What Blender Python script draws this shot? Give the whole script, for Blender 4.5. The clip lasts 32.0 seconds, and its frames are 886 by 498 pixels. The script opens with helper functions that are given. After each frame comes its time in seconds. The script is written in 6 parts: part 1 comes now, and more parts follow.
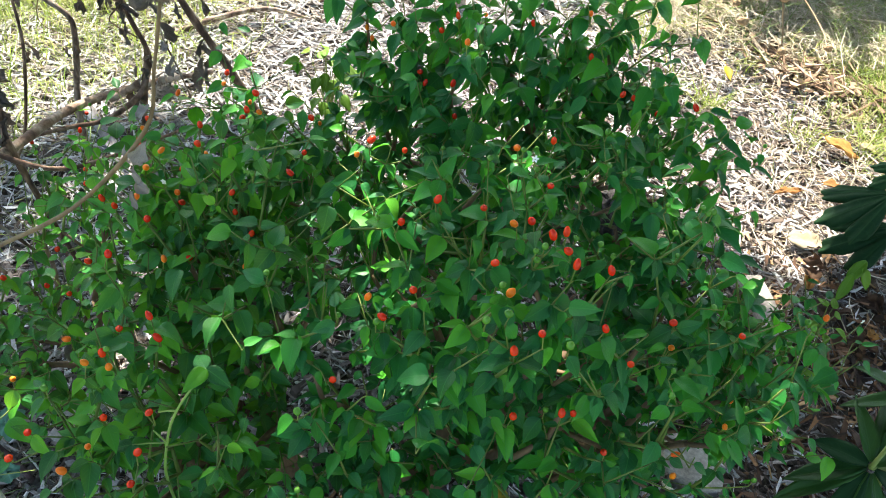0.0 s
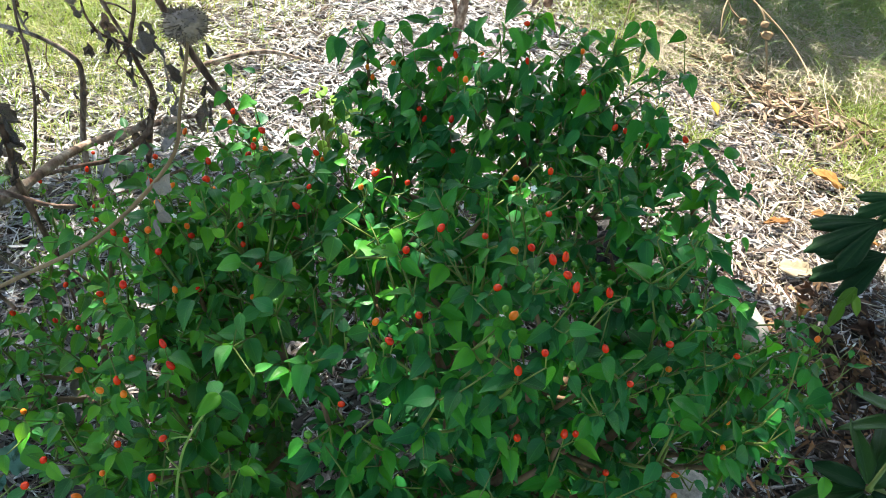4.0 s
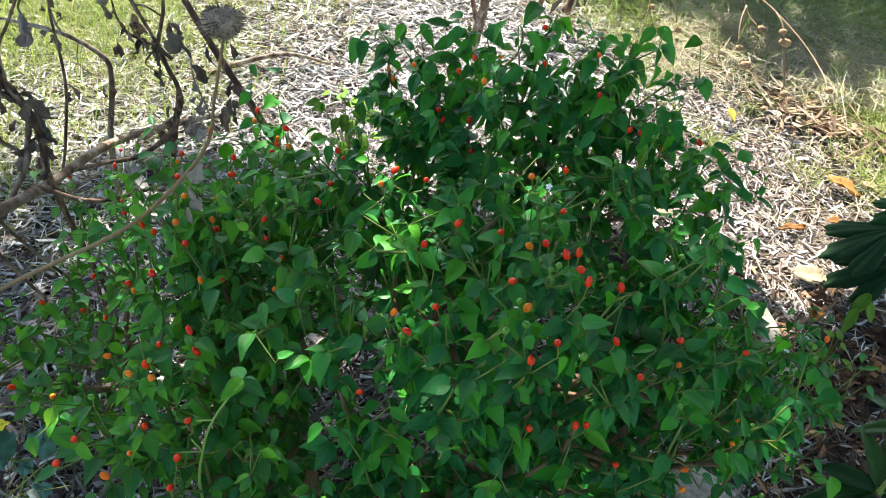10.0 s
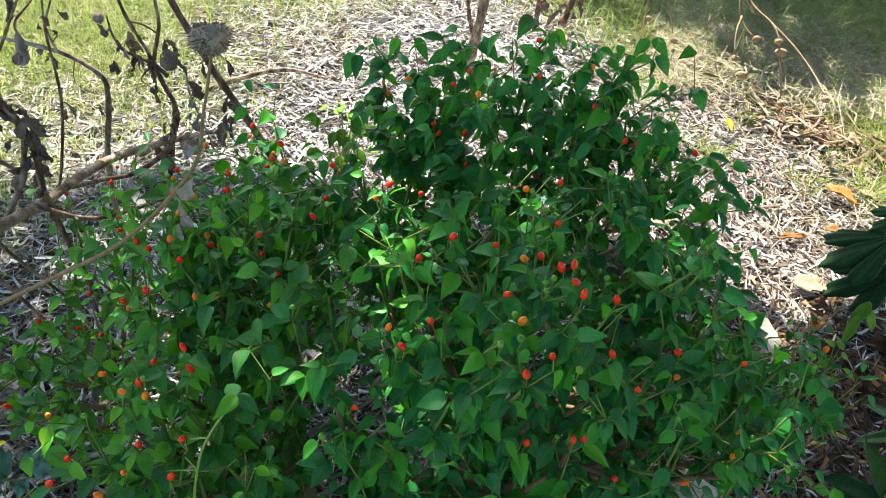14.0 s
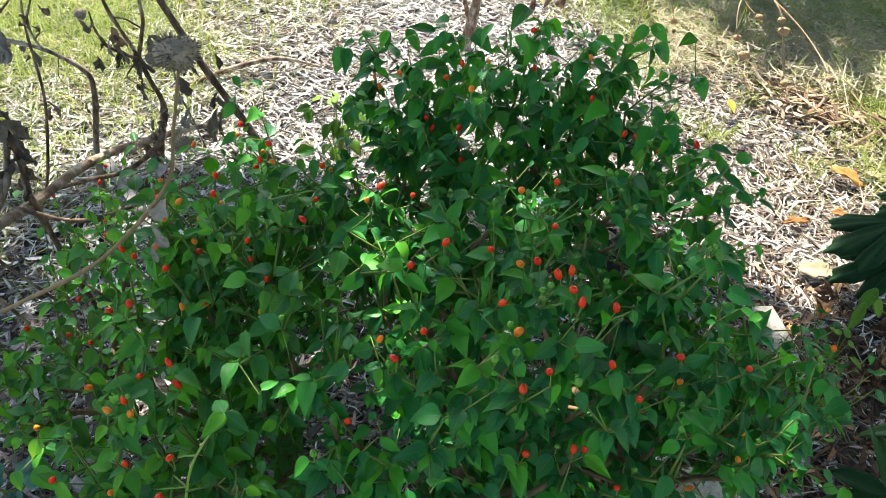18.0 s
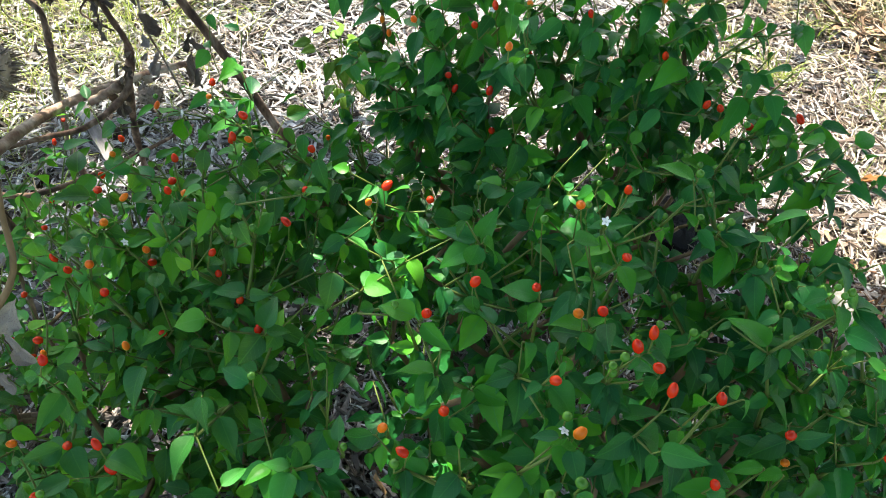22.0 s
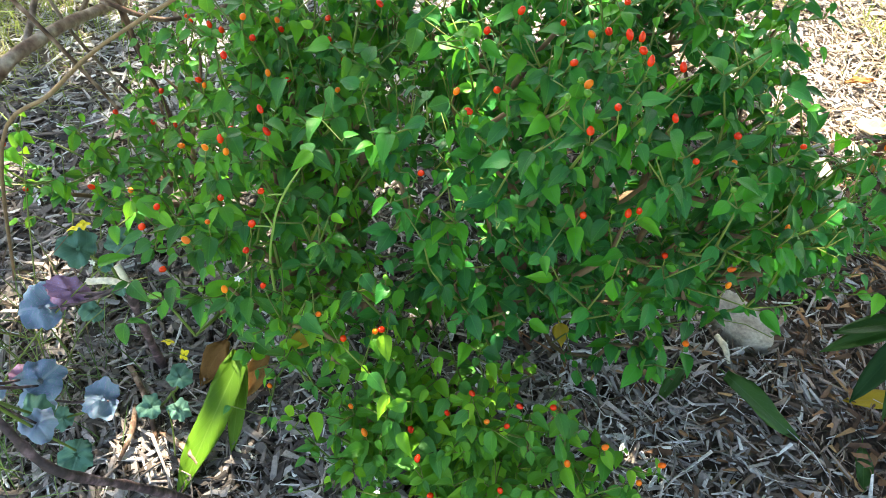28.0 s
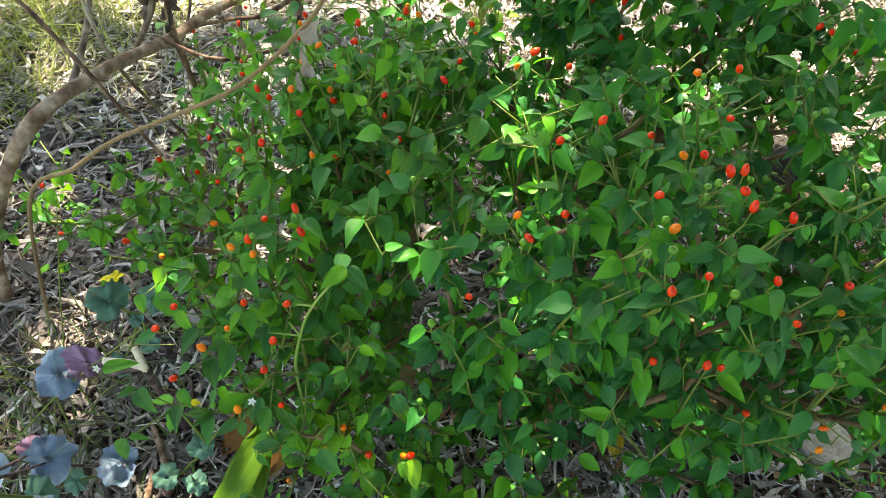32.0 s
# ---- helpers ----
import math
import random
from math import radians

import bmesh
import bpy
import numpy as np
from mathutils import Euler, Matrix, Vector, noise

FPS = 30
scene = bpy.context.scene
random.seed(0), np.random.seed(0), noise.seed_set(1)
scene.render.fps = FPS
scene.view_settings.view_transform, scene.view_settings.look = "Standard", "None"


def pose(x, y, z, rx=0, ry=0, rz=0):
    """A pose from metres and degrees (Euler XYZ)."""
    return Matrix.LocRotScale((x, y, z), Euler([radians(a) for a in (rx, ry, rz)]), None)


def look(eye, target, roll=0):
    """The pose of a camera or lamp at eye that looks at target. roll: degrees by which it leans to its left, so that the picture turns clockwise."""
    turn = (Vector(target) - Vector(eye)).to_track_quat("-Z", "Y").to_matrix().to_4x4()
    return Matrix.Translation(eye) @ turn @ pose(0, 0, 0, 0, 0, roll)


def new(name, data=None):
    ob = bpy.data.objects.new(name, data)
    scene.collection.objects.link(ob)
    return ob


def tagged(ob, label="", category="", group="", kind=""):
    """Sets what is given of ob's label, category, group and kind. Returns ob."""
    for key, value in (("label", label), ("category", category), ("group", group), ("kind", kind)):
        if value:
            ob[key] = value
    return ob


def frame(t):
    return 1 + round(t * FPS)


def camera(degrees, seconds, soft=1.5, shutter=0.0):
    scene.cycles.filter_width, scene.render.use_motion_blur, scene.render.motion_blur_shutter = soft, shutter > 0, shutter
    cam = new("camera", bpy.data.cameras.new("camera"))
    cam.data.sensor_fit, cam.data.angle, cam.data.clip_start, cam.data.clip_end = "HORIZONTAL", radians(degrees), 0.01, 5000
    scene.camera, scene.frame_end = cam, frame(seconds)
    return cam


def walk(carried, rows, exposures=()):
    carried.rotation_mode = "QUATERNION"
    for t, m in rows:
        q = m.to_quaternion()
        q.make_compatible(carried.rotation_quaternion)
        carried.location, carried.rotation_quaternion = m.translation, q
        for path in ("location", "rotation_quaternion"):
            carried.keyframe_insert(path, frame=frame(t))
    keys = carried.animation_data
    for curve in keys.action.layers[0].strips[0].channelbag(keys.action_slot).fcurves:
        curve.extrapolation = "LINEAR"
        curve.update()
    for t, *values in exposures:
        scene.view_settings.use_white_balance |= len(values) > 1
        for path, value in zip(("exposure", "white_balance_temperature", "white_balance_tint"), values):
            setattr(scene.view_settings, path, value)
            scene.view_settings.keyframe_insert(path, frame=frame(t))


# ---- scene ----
# Camera: seconds, eye in metres, then yaw to the left of +y, pitch and roll in degrees.
cam = camera(61.46, 32.0, 0.9)
PATH = [
    (0, 0.0397, 0.0301, 1.4449, 0.25, -47.17, 9.47),
    (0.5, 0.0383, 0.0240, 1.4542, 0.03, -46.63, 9.89),
    (1, 0.0379, 0.0213, 1.4571, -0.40, -45.64, 9.85),
    (1.5, 0.0317, 0.0013, 1.4651, -0.28, -44.82, 9.53),
    (2, 0.0356, 0.0095, 1.4684, -0.45, -44.72, 9.34),
    (2.5, 0.0345, 0.0038, 1.4685, -0.34, -44.58, 9.20),
    (3, 0.0320, -0.0045, 1.4714, 0.12, -44.38, 8.78),
    (3.5, 0.0312, -0.0075, 1.4646, 0.25, -44.13, 8.70),
    (5.5, 0.0227, 0.0098, 1.4558, -0.03, -44.43, 8.90),
    (6, 0.0226, 0.0174, 1.4658, 0.20, -44.23, 8.61),
    (6.5, 0.0279, 0.0080, 1.4766, 0.63, -43.93, 7.98),
    (7, 0.0244, -0.0063, 1.4757, 0.42, -42.87, 8.11),
    (7.5, 0.0258, -0.0162, 1.4850, 0.39, -42.35, 7.98),
    (8, 0.0268, -0.0139, 1.4855, 0.56, -42.48, 7.51),
    (8.5, 0.0350, -0.0068, 1.4796, -0.01, -42.77, 7.94),
    (9, 0.0450, -0.0226, 1.4730, 0.02, -43.51, 7.80),
    (9.5, 0.0334, -0.0379, 1.4683, 1.32, -43.97, 7.66),
    (10, 0.0302, -0.0396, 1.4700, 1.95, -43.91, 8.37),
    (10.5, 0.0303, -0.0488, 1.4716, 2.18, -43.72, 8.46),
    (11, 0.0414, -0.0441, 1.4770, 2.10, -43.47, 8.31),
    (11.5, 0.0359, -0.0476, 1.4757, 2.26, -43.12, 8.19),
    (12, 0.0299, -0.0480, 1.4753, 2.32, -43.11, 8.18),
    (12.5, 0.0391, -0.0463, 1.4753, 2.34, -43.33, 7.98),
    (13, 0.0455, -0.0439, 1.4732, 2.51, -43.32, 7.66),
    (13.5, 0.0450, -0.0415, 1.4701, 2.26, -42.83, 7.91),
    (14, 0.0388, -0.0343, 1.4690, 2.28, -42.96, 7.51),
    (14.5, 0.0374, -0.0270, 1.4665, 1.85, -43.87, 7.49),
    (15, 0.0390, -0.0221, 1.4759, 2.32, -44.40, 7.10),
    (15.5, 0.0429, -0.0251, 1.4791, 3.32, -44.38, 6.59),
    (17.5, 0.0490, -0.0131, 1.4777, 2.48, -44.65, 6.62),
    (18, 0.0458, 0.0163, 1.4700, 2.33, -44.51, 6.43),
    (18.5, 0.0469, 0.1063, 1.4511, 3.02, -45.15, 6.87),
    (19, 0.0386, 0.2239, 1.3853, 3.64, -46.89, 7.61),
    (19.5, 0.0214, 0.2884, 1.3446, 3.81, -48.74, 8.92),
    (20, 0.0204, 0.3412, 1.3578, 3.66, -49.71, 9.36),
    (20.5, 0.0223, 0.3602, 1.3462, 3.95, -50.52, 9.16),
    (21, 0.0190, 0.3855, 1.3417, 4.15, -51.30, 8.23),
    (21.5, 0.0189, 0.3858, 1.3437, 3.42, -51.45, 7.61),
    (22, 0.0083, 0.2952, 1.3583, 2.97, -51.24, 6.65),
    (22.5, -0.0073, 0.1516, 1.3988, 2.81, -50.92, 6.06),
    (23, 0.0117, 0.0151, 1.4280, 2.45, -50.31, 7.18),
    (23.5, 0.0369, -0.0594, 1.4422, 1.48, -48.55, 8.47),
    (24, 0.0458, -0.0978, 1.4585, 2.74, -47.66, 8.82),
    (24.5, 0.0502, -0.1211, 1.4537, 3.85, -47.65, 8.57),
    (25, 0.0475, -0.1436, 1.4386, 4.50, -48.30, 8.16),
    (25.5, 0.0442, -0.1494, 1.4292, 5.12, -49.01, 7.75),
    (26, 0.0459, -0.1434, 1.4200, 6.21, -50.61, 6.99),
    (26.5, 0.0397, -0.1541, 1.4136, 6.01, -50.85, 7.30),
    (28.5, 0.0381, -0.1733, 1.3929, 5.26, -52.58, 7.35),
    (29, 0.0328, -0.1641, 1.3938, 5.31, -52.44, 7.67),
    (29.5, 0.0128, -0.1116, 1.3954, 5.84, -52.72, 8.56),
    (30, 0.0021, -0.0530, 1.3863, 6.95, -53.53, 9.08),
    (30.5, 0.0064, -0.0078, 1.3877, 7.43, -54.02, 9.90),
    (31, 0.0095, 0.0206, 1.3968, 8.21, -53.36, 9.58),
    (31.5, -0.0148, 0.0298, 1.3966, 11.60, -53.22, 7.34),
    (32, 0.0046, 0.0394, 1.3954, 13.17, -53.54, 6.32),
]


def view(x, y, z, yaw, pitch, roll):
    a, b = radians(yaw), radians(pitch)
    eye = Vector((x, y, z))
    return look(eye, eye + Vector((-math.sin(a) * math.cos(b), math.cos(a) * math.cos(b), math.sin(b))), roll)


# Exposure, sky and sun. The sun stands beyond the bush; an added, unseen tree shades it.
EXPOSURE = [(0, 2.66, 7000), (3, 2.45, 6900), (6, 2.44, 6800), (8.5, 2.25, 6800), (10, 2.36, 6800), (13, 2.38, 6900), (18, 2.42, 7000), (20, 2.56, 7000), (22, 2.50, 7100), (23, 2.62, 7300), (26, 3.0, 7700), (29, 3.36, 8200), (31, 3.36, 8700), (32, 3.0, 8800)]
walk(cam, [(t, view(*row)) for t, *row in PATH], [(t, e, k, 8) for t, e, k in EXPOSURE])
SUN = Vector((-0.30, 0.58, 0.75)).normalized()
world = bpy.data.worlds.new("sky")
scene.world = world
world.use_nodes = True
sky = world.node_tree.nodes.new("ShaderNodeTexSky")
sky.sky_type, sky.sun_disc = "NISHITA", False
sky.sun_elevation = math.asin(SUN.z)
sky.sun_rotation = math.atan2(SUN.x, SUN.y)
world.node_tree.nodes["Background"].inputs[1].default_value = 0.085
world.node_tree.links.new(sky.outputs[0], world.node_tree.nodes["Background"].inputs[0])
lamp = bpy.data.lights.new("sun", "SUN")
lamp.energy, lamp.angle, lamp.color = 4.4, radians(0.55), (1.0, 0.96, 0.90)
sun = new("sun", lamp)
sun.matrix_world = look(SUN * 20, (0, 0, 0))

rnd = random.Random(7)
nrs = np.random.RandomState(5)


# ---- materials ----
def material(name):
    m = bpy.data.materials.new(name)
    m.use_nodes = True
    n, l = m.node_tree.nodes, m.node_tree.links
    return m, n, l, n["Principled BSDF"]


def node(n, kind, **values):
    k = n.new(kind)
    for key, value in values.items():
        k.inputs[key.replace("_", " ")].default_value = value
    return k


def ramp(n, stops):
    r = n.new("ShaderNodeValToRGB")
    e = r.color_ramp.elements
    while len(e) < len(stops):
        e.new(0.5)
    for k, (at, c) in zip(e, stops):
        k.position, k.color = at, (*c, 1)
    return r


def mix(n, l, kind, fac, a, b):
    k = n.new("ShaderNodeMix")
    k.data_type, k.blend_type = "RGBA", kind
    for slot, v in ((0, fac), (6, a), (7, b)):
        if isinstance(v, bpy.types.NodeSocket):
            l.new(v, k.inputs[slot])
        else:
            k.inputs[slot].default_value = v if slot == 0 else (*v, 1)
    return k.outputs[2]


def math_node(n, l, op, a, b=0.0):
    k = n.new("ShaderNodeMath")
    k.operation = op
    for slot, v in ((0, a), (1, b)):
        if isinstance(v, bpy.types.NodeSocket):
            l.new(v, k.inputs[slot])
        else:
            k.inputs[slot].default_value = v
    return k.outputs[0]


def bump(n, l, bsdf, height, strength, distance):
    b = n.new("ShaderNodeBump")
    b.inputs["Strength"].default_value, b.inputs["Distance"].default_value = strength, distance
    l.new(height, b.inputs["Height"])
    l.new(b.outputs[0], bsdf.inputs["Normal"])
    return b


def leaf_material(name, dark, light, vein, glow, rough, thin=0.3, blotch=None, islands=False, cool=1.0, gloss=0.22, tones=None):
    """Leaf: two tones by leaf, pale midrib and side veins, light passing through."""
    m, n, l, bsdf = material(name)
    info = n.new("ShaderNodeNewGeometry" if islands else "ShaderNodeObjectInfo")
    pick = info.outputs["Random Per Island" if islands else "Random"]
    mid = [(a + b) / 2 for a, b in zip(dark, light)]
    tone = ramp(n, tones) if tones else ramp(n, [(0.0, dark), (0.3, (mid[0] * 0.85, mid[1] * 0.9, mid[2] * cool)), (0.55, mid), (0.88, light), (1.0, (light[0] * (1.6 if cool > 1 else 1.1), light[1] * 1.1, light[2]))])
    l.new(pick, tone.inputs[0])
    uv = n.new("ShaderNodeUVMap")
    sep = n.new("ShaderNodeSeparateXYZ")
    l.new(uv.outputs[0], sep.inputs[0])
    across = math_node(n, l, "ABSOLUTE", math_node(n, l, "SUBTRACT", sep.outputs[0], 0.5))
    rib = math_node(n, l, "LESS_THAN", across, 0.022)
    slant = math_node(n, l, "SUBTRACT", math_node(n, l, "MULTIPLY", sep.outputs[1], 7.0), math_node(n, l, "MULTIPLY", across, 4.5))
    side = math_node(n, l, "LESS_THAN", math_node(n, l, "FRACT", slant), 0.09)
    veins = math_node(n, l, "MAXIMUM", rib, math_node(n, l, "MULTIPLY", side, 0.45))
    grain = node(n, "ShaderNodeTexNoise", Scale=120.0, Detail=3.0)
    coat = mix(n, l, "MULTIPLY", 0.35, tone.outputs[0], grain.outputs["Color"])
    coat = mix(n, l, "MIX", math_node(n, l, "MULTIPLY", veins, 0.5), coat, vein)
    if blotch:
        spots = node(n, "ShaderNodeTexNoise", Scale=28.0, Detail=4.0)
        cut = ramp(n, [(0.56, (0, 0, 0)), (0.68, (1, 1, 1))])
        l.new(spots.outputs["Fac"], cut.inputs[0])
        coat = mix(n, l, "MIX", cut.outputs[0], coat, blotch)
    l.new(coat, bsdf.inputs["Base Color"])
    bsdf.inputs["Roughness"].default_value = rough
    bsdf.inputs["Specular IOR Level"].default_value = gloss
    bump(n, l, bsdf, math_node(n, l, "ADD", math_node(n, l, "MULTIPLY", veins, -0.6), math_node(n, l, "MULTIPLY", grain.outputs["Fac"], 0.35)), 0.5, 0.0012)
    if thin:
        through_light = n.new("ShaderNodeBsdfTranslucent")
        l.new(mix(n, l, "MIX", 0.75, coat, glow), through_light.inputs[0])
        both = n.new("ShaderNodeMixShader")
        both.inputs[0].default_value = thin
        l.new(bsdf.outputs[0], both.inputs[1])
        l.new(through_light.outputs[0], both.inputs[2])
        l.new(both.outputs[0], n["Material Output"].inputs[0])
    return m


def rough_material(name, tones, rough, scale=60.0, depth=0.002, streak=(1, 1, 1), pick="Object", second=(6.0, 0.45)):
    """Wood, bark, stone, soil: tones by piece, grain at two scales and relief."""
    m, n, l, bsdf = material(name)
    geo = n.new("ShaderNodeNewGeometry" if pick == "Island" else "ShaderNodeObjectInfo")
    coord = n.new("ShaderNodeTexCoord")
    map_ = n.new("ShaderNodeMapping")
    map_.inputs["Scale"].default_value = streak
    l.new(coord.outputs["Object"], map_.inputs[0])
    fine = node(n, "ShaderNodeTexNoise", Scale=scale, Detail=6.0, Roughness=0.65)
    wide = node(n, "ShaderNodeTexNoise", Scale=second[0], Detail=3.0)
    for k in (fine, wide):
        l.new(map_.outputs[0], k.inputs["Vector"])
    if pick == "Noise":
        chosen = wide.outputs["Fac"]
    else:
        chosen = geo.outputs["Random Per Island" if pick == "Island" else "Random"]
    tone = ramp(n, tones)
    l.new(chosen, tone.inputs[0])
    shade = ramp(n, [(0.3, (0.45, 0.45, 0.45)), (0.7, (1.15, 1.15, 1.15))])
    l.new(fine.outputs["Fac"], shade.inputs[0])
    coat = mix(n, l, "MULTIPLY", 0.8, tone.outputs[0], shade.outputs[0])
    stain = ramp(n, [(0.36, (0.62, 0.52, 0.43)), (0.62, (1, 1, 1))])
    l.new(wide.outputs["Fac"], stain.inputs[0])
    coat = mix(n, l, "MULTIPLY", second[1], coat, stain.outputs[0])
    l.new(coat, bsdf.inputs["Base Color"])
    bsdf.inputs["Roughness"].default_value = rough
    bump(n, l, bsdf, fine.outputs["Fac"], 0.8, depth)
    return m


def skin_material(name, low, high, rough, specks=0.0):
    """Fruit skin and fresh stems: smooth, with a slow change of tone."""
    m, n, l, bsdf = material(name)
    info = n.new("ShaderNodeObjectInfo")
    coord = n.new("ShaderNodeTexCoord")
    blot = node(n, "ShaderNodeTexNoise", Scale=90.0, Detail=3.0)
    l.new(coord.outputs["Object"], blot.inputs["Vector"])
    tone = ramp(n, [(0.0, low), (1.0, high)])
    l.new(math_node(n, l, "ADD", math_node(n, l, "MULTIPLY", info.outputs["Random"], 0.7), math_node(n, l, "MULTIPLY", blot.outputs["Fac"], 0.35)), tone.inputs[0])
    l.new(tone.outputs[0], bsdf.inputs["Base Color"])
    bsdf.inputs["Roughness"].default_value = rough
    bsdf.inputs["Specular IOR Level"].default_value = 0.28
    bump(n, l, bsdf, blot.outputs["Fac"], 0.2, 0.0006)
    return m


GREENS = [(0.0, (0.007, 0.080, 0.020)), (0.3, (0.013, 0.148, 0.043)), (0.6, (0.022, 0.210, 0.040)), (0.8, (0.036, 0.266, 0.021)), (0.94, (0.058, 0.327, 0.021)), (1.0, (0.110, 0.414, 0.024))]
# Yellower greens of the left bushes, lightened to hold extra sky light.
GREENS_LIT = [(0.0, (0.011, 0.096, 0.024)), (0.3, (0.022, 0.170, 0.046)), (0.6, (0.036, 0.244, 0.041)), (0.8, (0.066, 0.320, 0.021)), (0.94, (0.096, 0.386, 0.024)), (1.0, (0.173, 0.486, 0.026))]
GLOW, GLOW_LIT = (0.10, 0.38, 0.015), (0.20, 0.48, 0.02)
LEAF, LEAF_MANY = (leaf_material(name, GREENS[0][1], GREENS[-1][1], (0.045, 0.25, 0.05), GLOW, 0.44, 0.30, islands=many, gloss=0.26, tones=GREENS) for name, many in (("chili_leaf", False), ("chili_leaf_many", True)))
LEAF_LIT, LEAF_LIT_MANY = (leaf_material(name, GREENS_LIT[0][1], GREENS_LIT[-1][1], (0.08, 0.29, 0.05), GLOW_LIT, 0.44, 0.30, islands=many, gloss=0.26, tones=GREENS_LIT) for name, many in (("lit_chili_leaf", False), ("lit_chili_leaf_many", True)))
# Front bush: sun flecks on its fresh leaves are painted into these greens.
GREENS_SUNLIT = [(0.0, (0.024, 0.159, 0.030)), (0.35, (0.038, 0.218, 0.036)), (0.62, (0.071, 0.289, 0.021)), (0.85, (0.142, 0.401, 0.023)), (1.0, (0.260, 0.543, 0.032))]
LEAF_SUNLIT, LEAF_SUNLIT_MANY = (leaf_material(name, GREENS_SUNLIT[0][1], GREENS_SUNLIT[-1][1], (0.10, 0.32, 0.05), GLOW_LIT, 0.44, 0.30, islands=many, gloss=0.26, tones=GREENS_SUNLIT) for name, many in (("sunlit_chili_leaf", False), ("sunlit_chili_leaf_many", True)))
LEAF_YELLOW = leaf_material("yellowing_leaf", (0.42, 0.30, 0.02), (0.50, 0.36, 0.03), (0.45, 0.33, 0.08), (0.7, 0.5, 0.03), 0.5, 0.3, (0.30, 0.24, 0.02))
LEAF_BROAD = leaf_material("broad_leaf", (0.006, 0.040, 0.009), (0.010, 0.055, 0.012), (0.02, 0.07, 0.02), (0.06, 0.20, 0.02), 0.72, 0.10)
LEAF_STRAP = leaf_material("strap_leaf", (0.022, 0.085, 0.02), (0.05, 0.14, 0.03), (0.08, 0.18, 0.05), (0.2, 0.42, 0.03), 0.4, 0.25)
# Yellow-green of fading leaves, also painted on leaves that sun flecks brighten.
LEAF_FADING_SUNLIT = leaf_material("fading_sunlit_leaf", (0.10, 0.23, 0.015), (0.15, 0.30, 0.02), (0.16, 0.30, 0.04), (0.3, 0.5, 0.03), 0.5, 0.25)
PALE_STEM = skin_material("pale_stem", (0.19, 0.31, 0.07), (0.25, 0.37, 0.09), 0.5)
LEAF_KALE = leaf_material("kale_leaf", (0.075, 0.21, 0.15), (0.115, 0.26, 0.19), (0.14, 0.28, 0.21), (0.2, 0.4, 0.2), 0.6, 0.15)
LEAF_KALE_BLUE = leaf_material("kale_leaf_blue", (0.13, 0.24, 0.34), (0.20, 0.31, 0.42), (0.27, 0.35, 0.46), (0.3, 0.4, 0.42), 0.5, 0.12, (0.27, 0.20, 0.42), gloss=0.4)
LEAF_KALE_PURPLE = leaf_material("kale_leaf_purple", (0.25, 0.13, 0.24), (0.34, 0.18, 0.30), (0.42, 0.25, 0.34), (0.3, 0.18, 0.25), 0.5, 0.12, (0.24, 0.20, 0.44), gloss=0.4)
LEAF_DEAD = leaf_material("withered_leaf", (0.075, 0.058, 0.048), (0.22, 0.175, 0.145), (0.16, 0.13, 0.11), (0.16, 0.11, 0.07), 0.85, 0.10, (0.035, 0.028, 0.024))
LEAF_GREY = leaf_material("grey_withered_leaf", (0.20, 0.175, 0.16), (0.32, 0.28, 0.26), (0.34, 0.30, 0.28), (0.3, 0.24, 0.2), 0.85, 0.15, (0.14, 0.12, 0.11))
LEAF_FALLEN = leaf_material("fallen_leaf", (0.24, 0.10, 0.03), (0.42, 0.22, 0.06), (0.34, 0.18, 0.06), (0.5, 0.25, 0.05), 0.65, 0.2, (0.16, 0.07, 0.03))
LEAF_BROWN = leaf_material("brown_leaf", (0.045, 0.026, 0.016), (0.15, 0.085, 0.05), (0.12, 0.07, 0.04), (0.12, 0.06, 0.03), 0.75, 0.12, (0.03, 0.018, 0.012))
LEAF_PALE = leaf_material("bleached_leaf", (0.30, 0.24, 0.155), (0.40, 0.33, 0.22), (0.5, 0.42, 0.3), (0.5, 0.4, 0.25), 0.7, 0.15, (0.30, 0.22, 0.12))
RED = skin_material("ripe_skin", (0.56, 0.014, 0.006), (0.72, 0.045, 0.008), 0.26)
ORANGE = skin_material("turning_skin", (0.72, 0.09, 0.008), (0.78, 0.22, 0.012), 0.30)
GREEN = skin_material("unripe_skin", (0.045, 0.16, 0.02), (0.10, 0.26, 0.03), 0.25)
STEM_GREEN = skin_material("green_stem", (0.075, 0.125, 0.024), (0.185, 0.235, 0.050), 0.5)
STEM_WOOD = rough_material("woody_stem", [(0, (0.17, 0.105, 0.055)), (1, (0.29, 0.19, 0.10))], 0.8, 90.0, 0.001, (1, 1, 0.25))
BARK_PALE = rough_material("weathered_branch", [(0.3, (0.085, 0.046, 0.030)), (0.43, (0.21, 0.130, 0.088)), (0.54, (0.33, 0.235, 0.17)), (0.68, (0.47, 0.385, 0.30))], 0.9, 110.0, 0.003, (1, 1, 1), "Noise", (22.0, 0.5))
STALK_DRY = rough_material("dry_stalk", [(0.32, (0.085, 0.052, 0.036)), (0.46, (0.19, 0.135, 0.10)), (0.56, (0.30, 0.235, 0.185)), (0.70, (0.44, 0.38, 0.32))], 0.9, 150.0, 0.002, (1, 1, 0.5), "Noise", (38.0, 0.5))
STALK_DARK = rough_material("dark_stalk", [(0.32, (0.055, 0.031, 0.022)), (0.48, (0.14, 0.080, 0.052)), (0.58, (0.25, 0.155, 0.105)), (0.72, (0.40, 0.30, 0.23))], 0.9, 150.0, 0.002, (1, 1, 0.5), "Noise", (38.0, 0.5))
